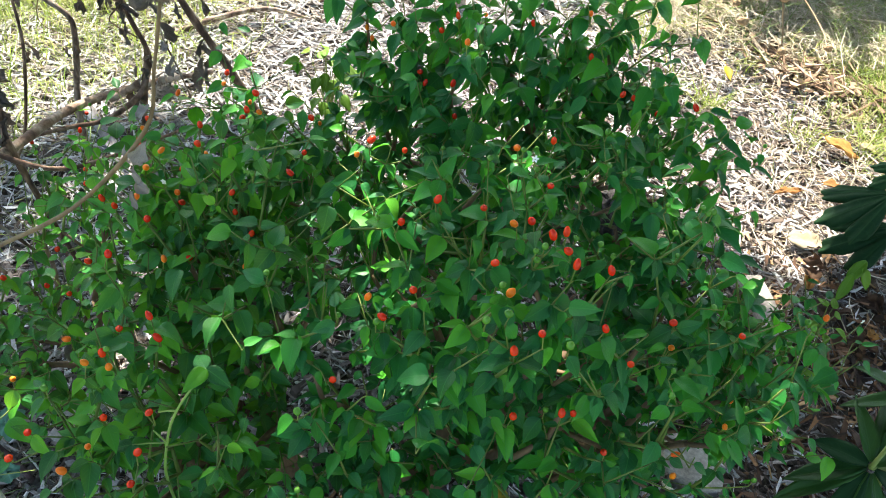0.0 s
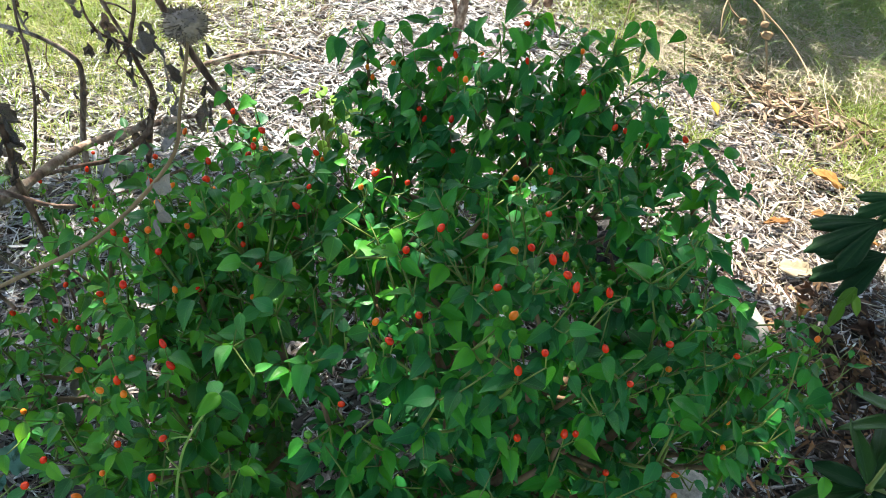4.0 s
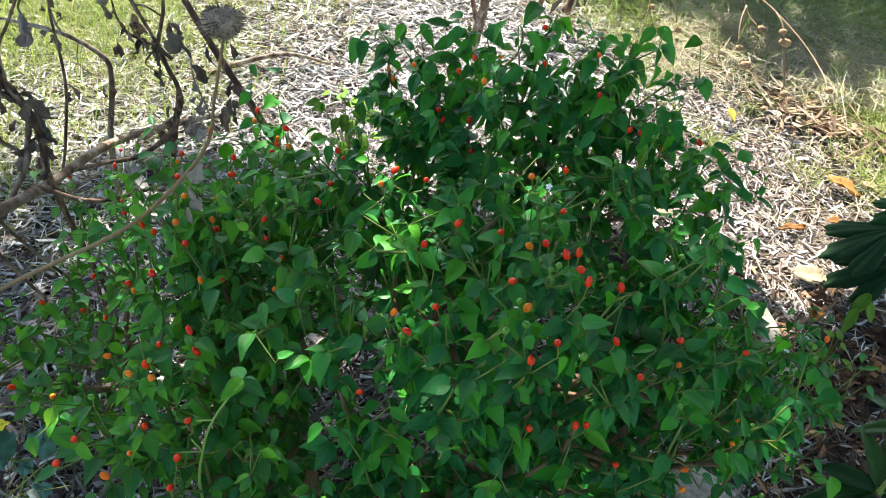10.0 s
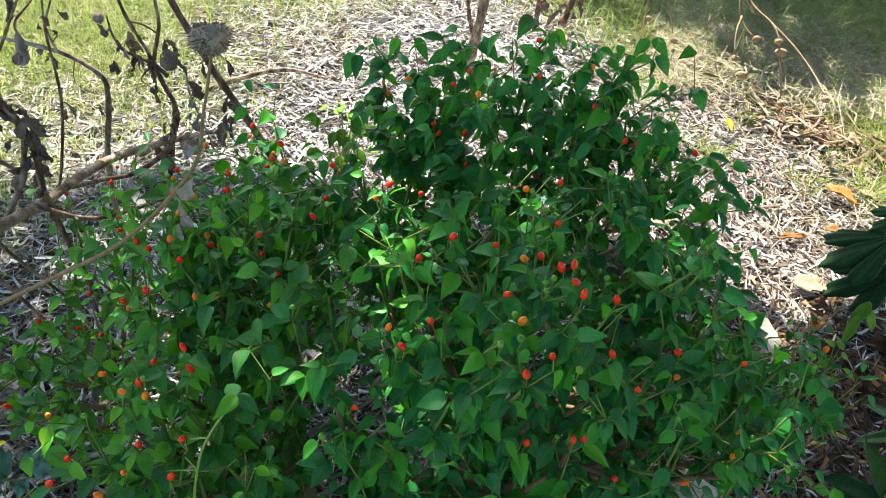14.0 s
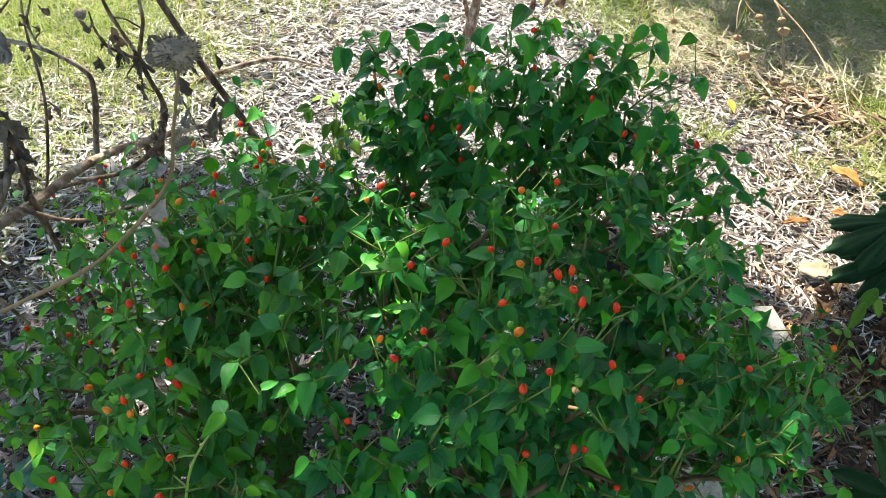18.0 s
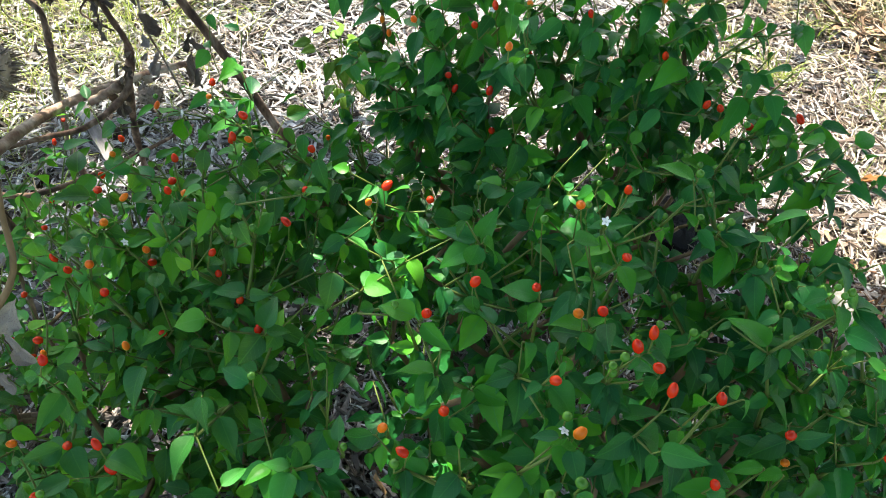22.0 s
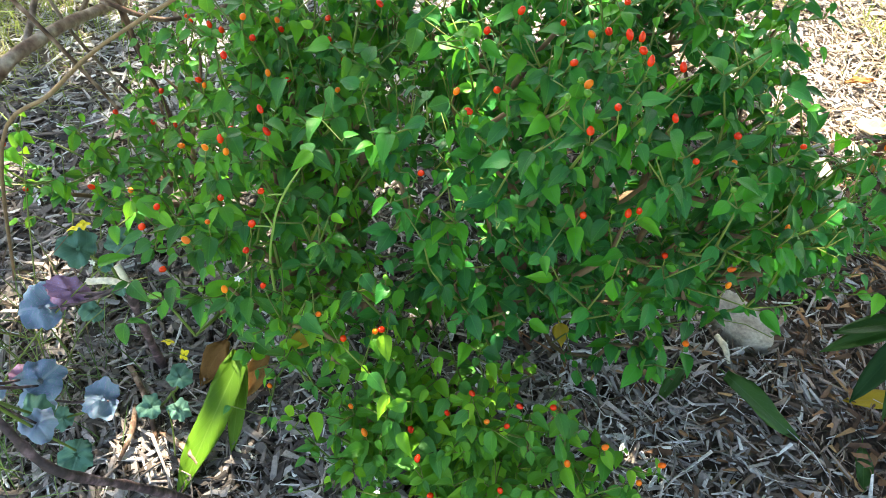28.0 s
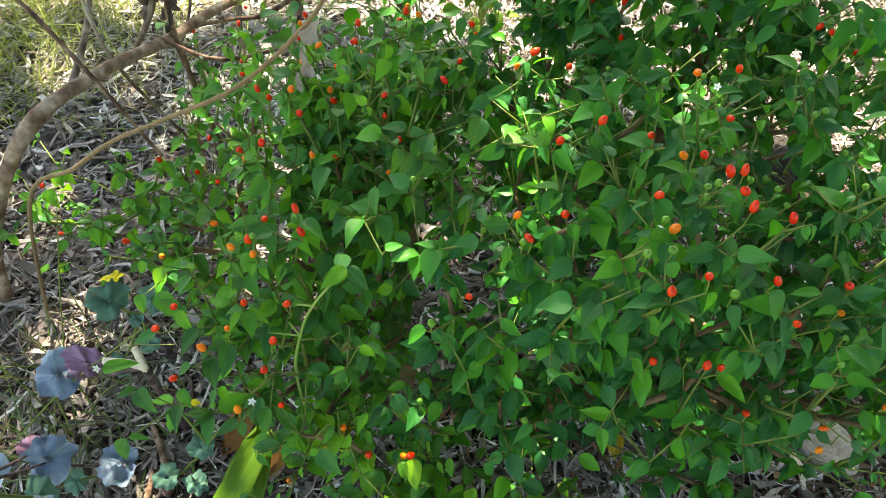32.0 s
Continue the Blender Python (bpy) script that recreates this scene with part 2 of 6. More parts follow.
STALK_TAN = rough_material("tan_stalk", [(0.0, (0.21, 0.135, 0.075)), (1.0, (0.30, 0.215, 0.12))], 0.75, 130.0, 0.0008, (1, 1, 0.2))
STALK_PURPLE = rough_material("purple_stalk", [(0.34, (0.030, 0.018, 0.022)), (0.50, (0.075, 0.045, 0.055)), (0.62, (0.16, 0.10, 0.115)), (0.74, (0.32, 0.24, 0.25))], 0.75, 120.0, 0.002, (1, 1, 1), "Noise", (45.0, 0.4))
CUT_WOOD = rough_material("cut_stem", [(0.0, (0.66, 0.60, 0.46)), (1.0, (0.74, 0.68, 0.54))], 0.7, 130.0, 0.0006)
SEED_FLUFF = rough_material("seed_head_dry", [(0.0, (0.12, 0.088, 0.066)), (1.0, (0.30, 0.235, 0.185))], 0.9, 150.0, 0.001, (1, 1, 1), "Island")
SEED_TAN = rough_material("seed_head_tan", [(0.0, (0.13, 0.075, 0.036)), (1.0, (0.36, 0.24, 0.13))], 0.9, 150.0, 0.001, (1, 1, 1), "Island")
STONE = rough_material("pale_stone", [(0.3, (0.30, 0.275, 0.23)), (0.6, (0.40, 0.37, 0.31)), (0.8, (0.46, 0.43, 0.37))], 0.85, 130.0, 0.0015, (1, 1, 1), "Noise", (22.0, 0.4))
SOIL = rough_material("mulched_soil", [(0.3, (0.05, 0.038, 0.03)), (0.5, (0.13, 0.105, 0.085)), (0.75, (0.26, 0.22, 0.185))], 0.95, 120.0, 0.012, (1, 1, 1), "Noise", (9.0, 0.7))
# bare mulched soil that turns into lawn away from the bed
SOIL_LAWN = SOIL.copy()
SOIL_LAWN.name = "soil_and_lawn"
n, l = SOIL_LAWN.node_tree.nodes, SOIL_LAWN.node_tree.links
place, edge = n.new("ShaderNodeTexCoord"), node(n, "ShaderNodeTexNoise", Scale=1.6, Detail=5.0)
turf = node(n, "ShaderNodeTexNoise", Scale=45.0, Detail=6.0)
split = n.new("ShaderNodeVectorMath")
split.operation = "DISTANCE"
split.inputs[1].default_value = (0.1, 0.9, 0)
for k in (edge, turf, split):
    l.new(place.outputs["Object"], k.inputs[0])
far_off = ramp(n, [(0.36, (0, 0, 0)), (0.44, (1, 1, 1))])
l.new(math_node(n, l, "ADD", math_node(n, l, "MULTIPLY", split.outputs["Value"], 0.12), math_node(n, l, "MULTIPLY", edge.outputs["Fac"], 0.12)), far_off.inputs[0])
green = ramp(n, [(0.3, (0.05, 0.09, 0.02)), (0.5, (0.14, 0.20, 0.04)), (0.7, (0.30, 0.29, 0.11))])
l.new(turf.outputs["Fac"], green.inputs[0])
skin = n["Principled BSDF"]
l.new(mix(n, l, "MIX", far_off.outputs[0], skin.inputs["Base Color"].links[0].from_socket, green.outputs[0]), skin.inputs["Base Color"])
CHAR = rough_material("dark_compost", [(0.3, (0.006, 0.005, 0.005)), (0.7, (0.020, 0.017, 0.015))], 0.9, 70.0, 0.006, (1, 1, 1), "Noise")
CHIP = rough_material("weathered_chip", [(0.0, (0.045, 0.029, 0.020)), (0.22, (0.12, 0.085, 0.062)), (0.45, (0.225, 0.180, 0.155)), (0.70, (0.38, 0.325, 0.295)), (1.0, (0.64, 0.585, 0.55))], 0.85, 160.0, 0.001, (1, 1, 1), "Island", (1.7, 0.9))
BARK = rough_material("bark_chip", [(0.0, (0.037, 0.030, 0.026)), (0.3, (0.104, 0.088, 0.078)), (0.6, (0.205, 0.178, 0.163)), (0.85, (0.340, 0.302, 0.282)), (1.0, (0.510, 0.468, 0.445))], 0.85, 160.0, 0.001, (1, 1, 1), "Island", (3.0, 0.4))
BARK_TAN = rough_material("tan_bark", [(0.0, (0.10, 0.055, 0.032)), (0.4, (0.26, 0.165, 0.10)), (0.75, (0.42, 0.30, 0.20)), (1.0, (0.56, 0.46, 0.34))], 0.85, 120.0, 0.001, (1, 1, 1), "Island", (6.0, 0.4))
CHIP_PALE = rough_material("pale_chip", [(0.0, (0.075, 0.062, 0.054)), (0.18, (0.20, 0.18, 0.168)), (0.40, (0.40, 0.38, 0.365)), (0.66, (0.62, 0.605, 0.59)), (1.0, (0.85, 0.84, 0.82))], 0.85, 160.0, 0.001, (1, 1, 1), "Island", (2.3, 0.16))
GREY_WOOD = rough_material("grey_wood", [(0.35, (0.13, 0.122, 0.115)), (0.65, (0.30, 0.285, 0.275))], 0.85, 140.0, 0.001, (1, 0.1, 1), "Noise", (30.0, 0.4))
LITTER = rough_material("leaf_litter", [(0.0, (0.035, 0.02, 0.012)), (0.45, (0.12, 0.06, 0.03)), (0.8, (0.26, 0.13, 0.055)), (1.0, (0.42, 0.26, 0.12))], 0.8, 90.0, 0.001, (1, 1, 1), "Island", (4.0, 0.5))
STRAW = rough_material("dry_straw", [(0.0, (0.30, 0.24, 0.15)), (0.5, (0.48, 0.41, 0.28)), (1.0, (0.60, 0.54, 0.42))], 0.75, 160.0, 0.0005, (1, 1, 1), "Island", (4.0, 0.4))
GRASS = leaf_material("grass_blade", (0.105, 0.21, 0.028), (0.33, 0.36, 0.115), (0.25, 0.33, 0.09), (0.38, 0.50, 0.06), 0.55, 0.32, (0.46, 0.40, 0.22), islands=True)
LUSH_GRASS = leaf_material("lush_grass_blade", (0.060, 0.145, 0.028), (0.22, 0.30, 0.09), (0.2, 0.28, 0.09), (0.28, 0.40, 0.08), 0.55, 0.25, islands=True)
WILD_GRASS = leaf_material("wild_grass_blade", (0.05, 0.12, 0.035), (0.15, 0.24, 0.09), (0.16, 0.24, 0.1), (0.25, 0.40, 0.08), 0.5, 0.3, islands=True)
PETAL_WHITE = skin_material("white_petal", (0.72, 0.74, 0.66), (0.80, 0.82, 0.74), 0.5)
PETAL_YELLOW = skin_material("yellow_petal", (0.78, 0.62, 0.02), (0.85, 0.72, 0.04), 0.5)
CROWN_LEAF = leaf_material("tree_leaf", (0.03, 0.09, 0.02), (0.06, 0.14, 0.03), (0.08, 0.16, 0.04), (0.15, 0.3, 0.03), 0.5, 0.2, islands=True)


# ---- shapes ----
def part(name, bm, mat, parent=None, label="", smooth=True):
    """Links a bmesh, or a ready mesh, as one object under a thing or a part."""
    if isinstance(bm, bpy.types.Mesh):
        me = bm
    else:
        me = bpy.data.meshes.new(name)
        bm.to_mesh(me)
        bm.free()
        if smooth:
            me.polygons.foreach_set("use_smooth", [True] * len(me.polygons))
    if mat and not me.materials:
        me.materials.append(mat)
    ob = new(name, me)
    ob.parent = parent
    if label:
        ob["label"] = label
    return ob


def thing(name, at, label, category, group="", kind=""):
    ob = new(name)
    ob.location = at
    ob.empty_display_size = 0.05
    return tagged(ob, label, category, group, kind)


def local(ob, points):
    return [Vector(p) - ob.location for p in points]


def smooth_line(points, steps=4):
    """A Catmull-Rom line through the points."""
    p = [Vector(q) for q in points]
    p = [2 * p[0] - p[1]] + p + [2 * p[-1] - p[-2]]
    out = []
    for a, b, c, d in zip(p, p[1:], p[2:], p[3:]):
        for k in range(steps):
            t = k / steps
            out.append(0.5 * ((2 * b) + (c - a) * t + (2 * a - 5 * b + 4 * c - d) * t * t + (3 * b - a - 3 * c + d) * t ** 3))
    return out + [p[-2]]


def tube(bm, line, radii, sides=6, knots=0.0, seed=0):
    """A closed round stem along a line; radii run from one end to the other. knots: unevenness."""
    r = random.Random(seed)
    rings, n = [], len(line)
    axis = (line[1] - line[0]).normalized()
    side = axis.orthogonal().normalized()
    for k, p in enumerate(line):
        ahead = (line[min(k + 1, n - 1)] - line[max(k - 1, 0)]).normalized()
        side = (side - ahead * side.dot(ahead)).normalized()
        up = ahead.cross(side)
        f = k / (n - 1) * (len(radii) - 1)
        i = min(int(f), len(radii) - 2)
        rad = radii[i] + (radii[i + 1] - radii[i]) * (f - i)
        rad *= 1 + knots * r.uniform(-1, 1)
        rings.append([bm.verts.new(p + rad * (math.cos(a) * side + math.sin(a) * up) * (1 + knots * 0.5 * r.uniform(-1, 1)))
                      for a in (2 * math.pi * s / sides for s in range(sides))])
    for a, b in zip(rings, rings[1:]):
        for s in range(sides):
            bm.faces.new((a[s], a[(s + 1) % sides], b[(s + 1) % sides], b[s]))
    bm.faces.new(rings[0][::-1])
    bm.faces.new(rings[-1])


def leaf_bm(bm, outline, length, width, m=None, fold=0.25, droop=0.3, wave=0.0, cols=2, seed=0, thick=0.0):
    """A leaf blade along +y from its stalk, face up. outline: half widths along it, 0 to 1."""
    r = random.Random(seed)
    uv = bm.loops.layers.uv.verify()
    n = len(outline) - 1
    rows = []
    twist = r.uniform(-0.25, 0.25)
    phase = r.uniform(0, 6)
    for k, half in enumerate(outline):
        v = k / n
        if isinstance(half, tuple):
            v, half = half
        row = []
        spine_z = -droop * length * v * v
        spine_y = length * (v - 0.28 * droop * v * v)
        for c in range(-cols, cols + 1):
            u = c / cols
            x = u * half * width / 2
            z = spine_z + abs(x) * fold + wave * length * math.sin(phase + 9 * v + 2.2 * c) * abs(u)
            x, z = x * math.cos(twist * v) - (z - spine_z) * math.sin(twist * v), spine_z + (z - spine_z) * math.cos(twist * v) + x * math.sin(twist * v)
            p = Vector((x + 0.04 * length * math.sin(phase) * v * v, spine_y, z))
            row.append((bm.verts.new(m @ p if m else p), (0.5 + u * 0.5 * max(half, 0.05), v)))
        rows.append(row)
    for a, b in zip(rows, rows[1:]):
        for c in range(2 * cols):
            quad = (a[c], a[c + 1], b[c + 1], b[c])
            f = bm.faces.new([q[0] for q in quad])
            for loop, q in zip(f.loops, quad):
                loop[uv].uv = q[1]


OVATE = ((0.0, 0.10), (0.04, 0.48), (0.11, 0.80), (0.21, 0.98), (0.34, 1.0), (0.48, 0.90), (0.62, 0.70), (0.75, 0.46), (0.87, 0.23), (0.95, 0.09), (1.0, 0.0))
OVATE_INNER = ((0.0, 0.10), (0.08, 0.68), (0.26, 1.0), (0.48, 0.90), (0.70, 0.54), (0.88, 0.21), (1.0, 0.0))
LANCE = (0.25, 0.65, 0.95, 1.0, 0.92, 0.75, 0.45, 0.02)
STRAP = (0.55, 0.85, 1.0, 1.0, 0.97, 0.88, 0.70, 0.42, 0.02)
LOBED = (0.10, 0.55, 1.0, 0.62, 0.95, 0.55, 0.70, 0.30, 0.03)


def leaf_mesh(name, mat, outline, length, width, **kw):
    bm = bmesh.new()
    leaf_bm(bm, outline, length, width, **kw)
    me = bpy.data.meshes.new(name)
    bm.to_mesh(me)
    bm.free()
    me.polygons.foreach_set("use_smooth", [True] * len(me.polygons))
    me.materials.append(mat)
    return me


def aim(at, way, up=(0, 0, 1), size=1.0, roll=0.0):
    """A pose with +y along way and +z near up."""
    y = Vector(way).normalized()
    x = y.cross(Vector(up))
    x = x.normalized() if x.length > 1e-4 else y.orthogonal().normalized()
    z = x.cross(y)
    turn = Matrix((x, y, z)).transposed().to_4x4()
    return Matrix.Translation(at) @ turn @ Matrix.Rotation(roll, 4, "Y") @ Matrix.Scale(size, 4)


def fruit_mesh(name, mat, length, width):
    """A small oval pepper along +z from its stalk end, with a green cup."""
    bm = bmesh.new()
    prof = [(0.0, 0.0), (0.05, 0.55), (0.2, 0.88), (0.42, 1.0), (0.65, 0.93), (0.85, 0.62), (0.96, 0.28), (1.0, 0.0)]
    rings = []
    for h, w in prof:
        if w == 0:
            rings.append([bm.verts.new((0, 0, h * length))])
        else:
            rings.append([bm.verts.new((w * width / 2 * math.cos(a), w * width / 2 * math.sin(a), h * length)) for a in (math.tau * s / 9 for s in range(9))])
    for a, b in zip(rings, rings[1:]):
        for s in range(9):
            q = [a[s % len(a)], a[(s + 1) % len(a)], b[(s + 1) % len(b)], b[s % len(b)]]
            bm.faces.new(list(dict.fromkeys(q)))
    me = bpy.data.meshes.new(name)
    bm.to_mesh(me)
    bm.free()
    me.polygons.foreach_set("use_smooth", [True] * len(me.polygons))
    me.materials.append(mat)
    return me


def flower_mesh(name, mat, size, petals):
    bm = bmesh.new()
    for k in range(petals):
        m = Matrix.Rotation(math.tau * k / petals, 4, "Z") @ Matrix.Translation((0, 0.0006, 0)) @ Matrix.Rotation(0.25, 4, "X")
        leaf_bm(bm, (0.25, 0.8, 1.0, 0.75, 0.1), size / 2, size * (1.1 / petals + 0.12), m, 0.2, 0.25, cols=1, seed=k)
    bmesh.ops.create_icosphere(bm, subdivisions=1, radius=size * 0.09, matrix=Matrix.Translation((0, 0, size * 0.07)))
    me = bpy.data.meshes.new(name)
    bm.to_mesh(me)
    bm.free()
    me.materials.append(mat)
    return me


def bulk(name, verts, faces, mat, smooth=False):
    me = bpy.data.meshes.new(name)
    me.from_pydata(verts.tolist(), [], faces.tolist())
    me.materials.append(mat)
    me.uv_layers.new(name="UVMap")
    if smooth:
        me.polygons.foreach_set("use_smooth", [True] * len(me.polygons))
    return new(name, me)


# ---- ground ----
def height(x, y):
    """Gentle swell of the bed; the clumps of mulch lie on it."""
    near = np.exp(-((x / 4.0) ** 2 + ((y - 1) / 4.0) ** 2))
    h = 0.012 * np.sin(2.1 * x + 0.7) * np.cos(1.7 * y) + 0.010 * np.sin(4.3 * x - 2.9 * y) + 0.006 * np.sin(9.1 * x + 3 * y) * np.cos(7.7 * y)
    hole = -0.09 * np.exp(-(((x - 0.50) / 0.10) ** 2 + ((y - 1.62) / 0.10) ** 2))
    far = 0.5 * np.sin(0.05 * x) * np.cos(0.06 * y) * (1 - np.exp(-((x / 25) ** 2 + (y / 25) ** 2)))
    return h * near + hole + far - 0.012


def axis_steps(lo, hi, fine, reach):
    inner = np.arange(lo, hi, fine)
    outer = np.geomspace(0.15, reach, 26)
    return np.concatenate([lo - outer[::-1], inner, hi + outer])


gx, gy = axis_steps(-2.4, 2.6, 0.04, 600), axis_steps(-1.0, 4.6, 0.04, 600)
X, Y = np.meshgrid(gx, gy)
V = np.stack([X, Y, height(X, Y)], -1).reshape(-1, 3)
nx, ny = len(gx), len(gy)
idx = np.arange(nx * ny).reshape(ny, nx)
Q = np.stack([idx[:-1, :-1], idx[:-1, 1:], idx[1:, 1:], idx[1:, :-1]], -1).reshape(-1, 4)
ground = tagged(bulk("ground", V, Q, SOIL_LAWN, True), "mulched garden soil, brown and crumbly", "ground", kind="structure")


def strewn(count, box, keep, length, width, thick, lift, tilt, taper=0.6):
    """Chips: tapered slivers lying every way on the ground. Returns vertices and faces."""
    x = nrs.uniform(box[0], box[1], count)
    y = nrs.uniform(box[2], box[3], count)
    ok = nrs.uniform(0, 1, count) < keep(x, y)
    x, y = x[ok], y[ok]
    k = len(x)
    ln = length[0] * np.exp(nrs.normal(0, length[1], k))
    ln = np.minimum(ln, 2.4 * length[0])
    wd = np.minimum(np.minimum(width[0] * np.exp(nrs.normal(0, width[1], k)), ln * 0.4), 1.8 * width[0])
    th = thick * nrs.uniform(0.5, 1.5, k)
    yaw = nrs.uniform(0, math.tau, k)
    pit, rol = nrs.normal(0, tilt, k), nrs.normal(0, tilt * 1.6, k)
    base = np.array([[sx * (taper if sy > 0 else 1), sy, sz] for sz in (-1, 1) for sy in (-1, 1) for sx in (-1, 1)], float) / 2
    p = base[None] * np.stack([wd, ln, th], -1)[:, None]
    p = p + nrs.normal(0, 0.17, p.shape) * np.stack([wd, wd * 2, th], -1)[:, None]
    c, s = np.cos(rol)[:, None], np.sin(rol)[:, None]
    px, pz = p[..., 0] * c + p[..., 2] * s, p[..., 2] * c - p[..., 0] * s
    c, s = np.cos(pit)[:, None], np.sin(pit)[:, None]
    py, pz = p[..., 1] * c - pz * s, pz * c + p[..., 1] * s
    c, s = np.cos(yaw)[:, None], np.sin(yaw)[:, None]
    qx, qy = px * c - py * s + x[:, None], px * s + py * c + y[:, None]
    z = height(x, y) + nrs.uniform(0.0, lift, k) + 0.003
    verts = np.stack([qx, qy, pz + z[:, None]], -1).reshape(-1, 3)
    f = np.array([(0, 1, 5, 4), (3, 2, 6, 7), (1, 3, 7, 5), (2, 0, 4, 6), (4, 5, 7, 6)])
    faces = (f[None] + 8 * np.arange(k)[:, None, None]).reshape(-1, 4)
    return verts, faces


def fibres(count, box, keep, length, width, thick, lift, tilt, bend):
    """Shredded fibres: bent three-sided slivers. Returns vertices and faces."""
    x = nrs.uniform(box[0], box[1], count)
    y = nrs.uniform(box[2], box[3], count)
    ok = nrs.uniform(0, 1, count) < keep(x, y)
    x, y = x[ok], y[ok]
    k = len(x)
    ln = length[0] * np.exp(nrs.normal(0, length[1], k))
    wd = width[0] * np.exp(nrs.normal(0, width[1], k))
    th = thick * nrs.uniform(0.6, 1.5, k)
    yaw, pit, cur = nrs.uniform(0, math.tau, k), nrs.normal(0, tilt, k), nrs.normal(0, bend, k)
    hump = nrs.normal(0.03, 0.06, k)
    z = height(x, y) + nrs.uniform(0.0, lift, k) + 0.003
    rows = []
    for t, w in ((-0.5, 0.45), (0.0, 1.0), (0.5, 0.25)):
        side = cur * ln * (0.25 - t * t)
        up = z + ln * t * np.sin(pit) + hump * ln * (0.25 - t * t) * 4
        for u, v in ((-0.5, 0.0), (0.5, 0.0), (nrs.uniform(-0.3, 0.3), 1.0)):
            ox, oy = side + u * wd * w, ln * t * np.cos(pit)
            rows.append(np.stack([x + ox * np.cos(yaw) - oy * np.sin(yaw), y + ox * np.sin(yaw) + oy * np.cos(yaw), up + v * th * w], -1))
    verts = np.stack(rows, 1).reshape(-1, 3)
    f = np.array([(1, 2, 5, 4), (2, 0, 3, 5), (4, 5, 8, 7), (5, 3, 6, 8)])
    return verts, (f[None] + 9 * np.arange(k)[:, None, None]).reshape(-1, 4)


def grassy(x, y):
    """How grassy the ground is: the lawn edges behind and to both sides of the mulched bed."""
    left = 1 / (1 + np.exp(-((-1.08 - x) * 6 + (y - 2.0) * 2.0)))
    right = 1 / (1 + np.exp(-((x - 1.70) * 5 + (y - 2.3) * 1.6)))
    back = 1 / (1 + np.exp(-(y - 3.25 + 0.25 * np.sin(3 * x) - 0.35 * np.clip(0.6 - x, 0, 1)) * 6))
    tall = 1 / (1 + np.exp(-((y - 3.05) * 4 + 0.4 * np.sin(3 * x)))) / (1 + np.exp(-(x - 0.75) * 4))
    patch = 0.5 + 0.5 * np.sin(5.1 * x + 1.3 * y) * np.cos(4.4 * y - 1.1 * x)
    return np.clip(np.maximum(np.maximum(left, right * (y > 1.75)), back) * (0.45 + 0.75 * patch) + 0.3 * tall, 0, 1)


def bare(x, y):
    hole = np.exp(-(((x - 0.50) / 0.12) ** 2 + ((y - 1.62) / 0.11) ** 2))
    slab = np.exp(-(((x - 0.633) / 0.075) ** 4 + ((y - 0.86) / 0.08) ** 4)) + np.exp(-(((x - 0.868) / 0.07) ** 4 + ((y - 1.315) / 0.13) ** 4))
    few_chips = np.exp(-((x - 1.22) / 0.42) ** 2 - ((y - 1.12) / 0.36) ** 2) + 0.8 * np.exp(-((x - 1.02) / 0.22) ** 2 - ((y - 0.55) / 0.22) ** 2)
    rim = np.clip(np.minimum(np.minimum(x + 2.6, 2.9 - x), np.minimum(y + 0.9, 4.3 - y)) / 0.6, 0, 1)
    return rim * np.clip(1.0 - 0.82 * grassy(x, y) - 1.9 * hole - 1.3 * slab - 0.8 * few_chips, 0, 1)


BED = (-2.3, 2.6, -0.6, 4.0)
def pale(x, y):
    """Share of pale chips: most behind the bush, browner ones to the right and in front."""
    behind = 1 / (1 + np.exp(-(0.42 - x) * 5)) / (1 + np.exp(-(y - 1.1) * 5))
    front = 1 / (1 + np.exp((x + 0.1) * 5)) / (1 + np.exp((y - 1.1) * 5))
    return np.clip(0.32 + 0.60 * behind + 0.08 * front + 0.25 * np.sin(2.3 * x + 1) * np.sin(3.1 * y), 0.05, 0.95)


v, f = strewn(100000, BED, lambda x, y: bare(x, y) * pale(x, y), (0.038, 0.5), (0.0056, 0.55), 0.003, 0.024, 0.2, 0.35)
tagged(bulk("bleached_chips", v, f, CHIP_PALE), "pale wood chips on the garden bed", "mulch", kind="stuff")
v, f = strewn(100000, BED, lambda x, y: bare(x, y) * (1 - pale(x, y)), (0.038, 0.5), (0.0056, 0.55), 0.003, 0.024, 0.2, 0.35)
tagged(bulk("wood_chips", v, f, CHIP), "weathered grey wood chips covering the garden bed", "mulch", kind="stuff")
v, f = fibres(70000, BED, lambda x, y: bare(x, y) * pale(x, y), (0.046, 0.5), (0.0034, 0.5), 0.0020, 0.028, 0.14, 0.5)
tagged(bulk("bleached_slivers", v, f, CHIP_PALE), "pale shredded slivers over the mulch", "mulch", kind="stuff")
v, f = fibres(70000, BED, lambda x, y: bare(x, y) * (1 - pale(x, y)), (0.046, 0.5), (0.0034, 0.5), 0.0020, 0.028, 0.14, 0.5)
tagged(bulk("mulch_slivers", v, f, CHIP), "thin shredded bark slivers over the mulch", "mulch", kind="stuff")
v, f = strewn(26000, (-1.6, 1.4, -0.3, 1.2), lambda x, y: bare(x, y) * 0.9 / (1 + np.exp((x - 0.15) * 8)), (0.034, 0.45), (0.0088, 0.4), 0.0022, 0.028, 0.2, 0.55)
tagged(bulk("bark_chips", v, f, BARK), "flat purplish-grey bark chips under the bushes", "mulch", kind="stuff")
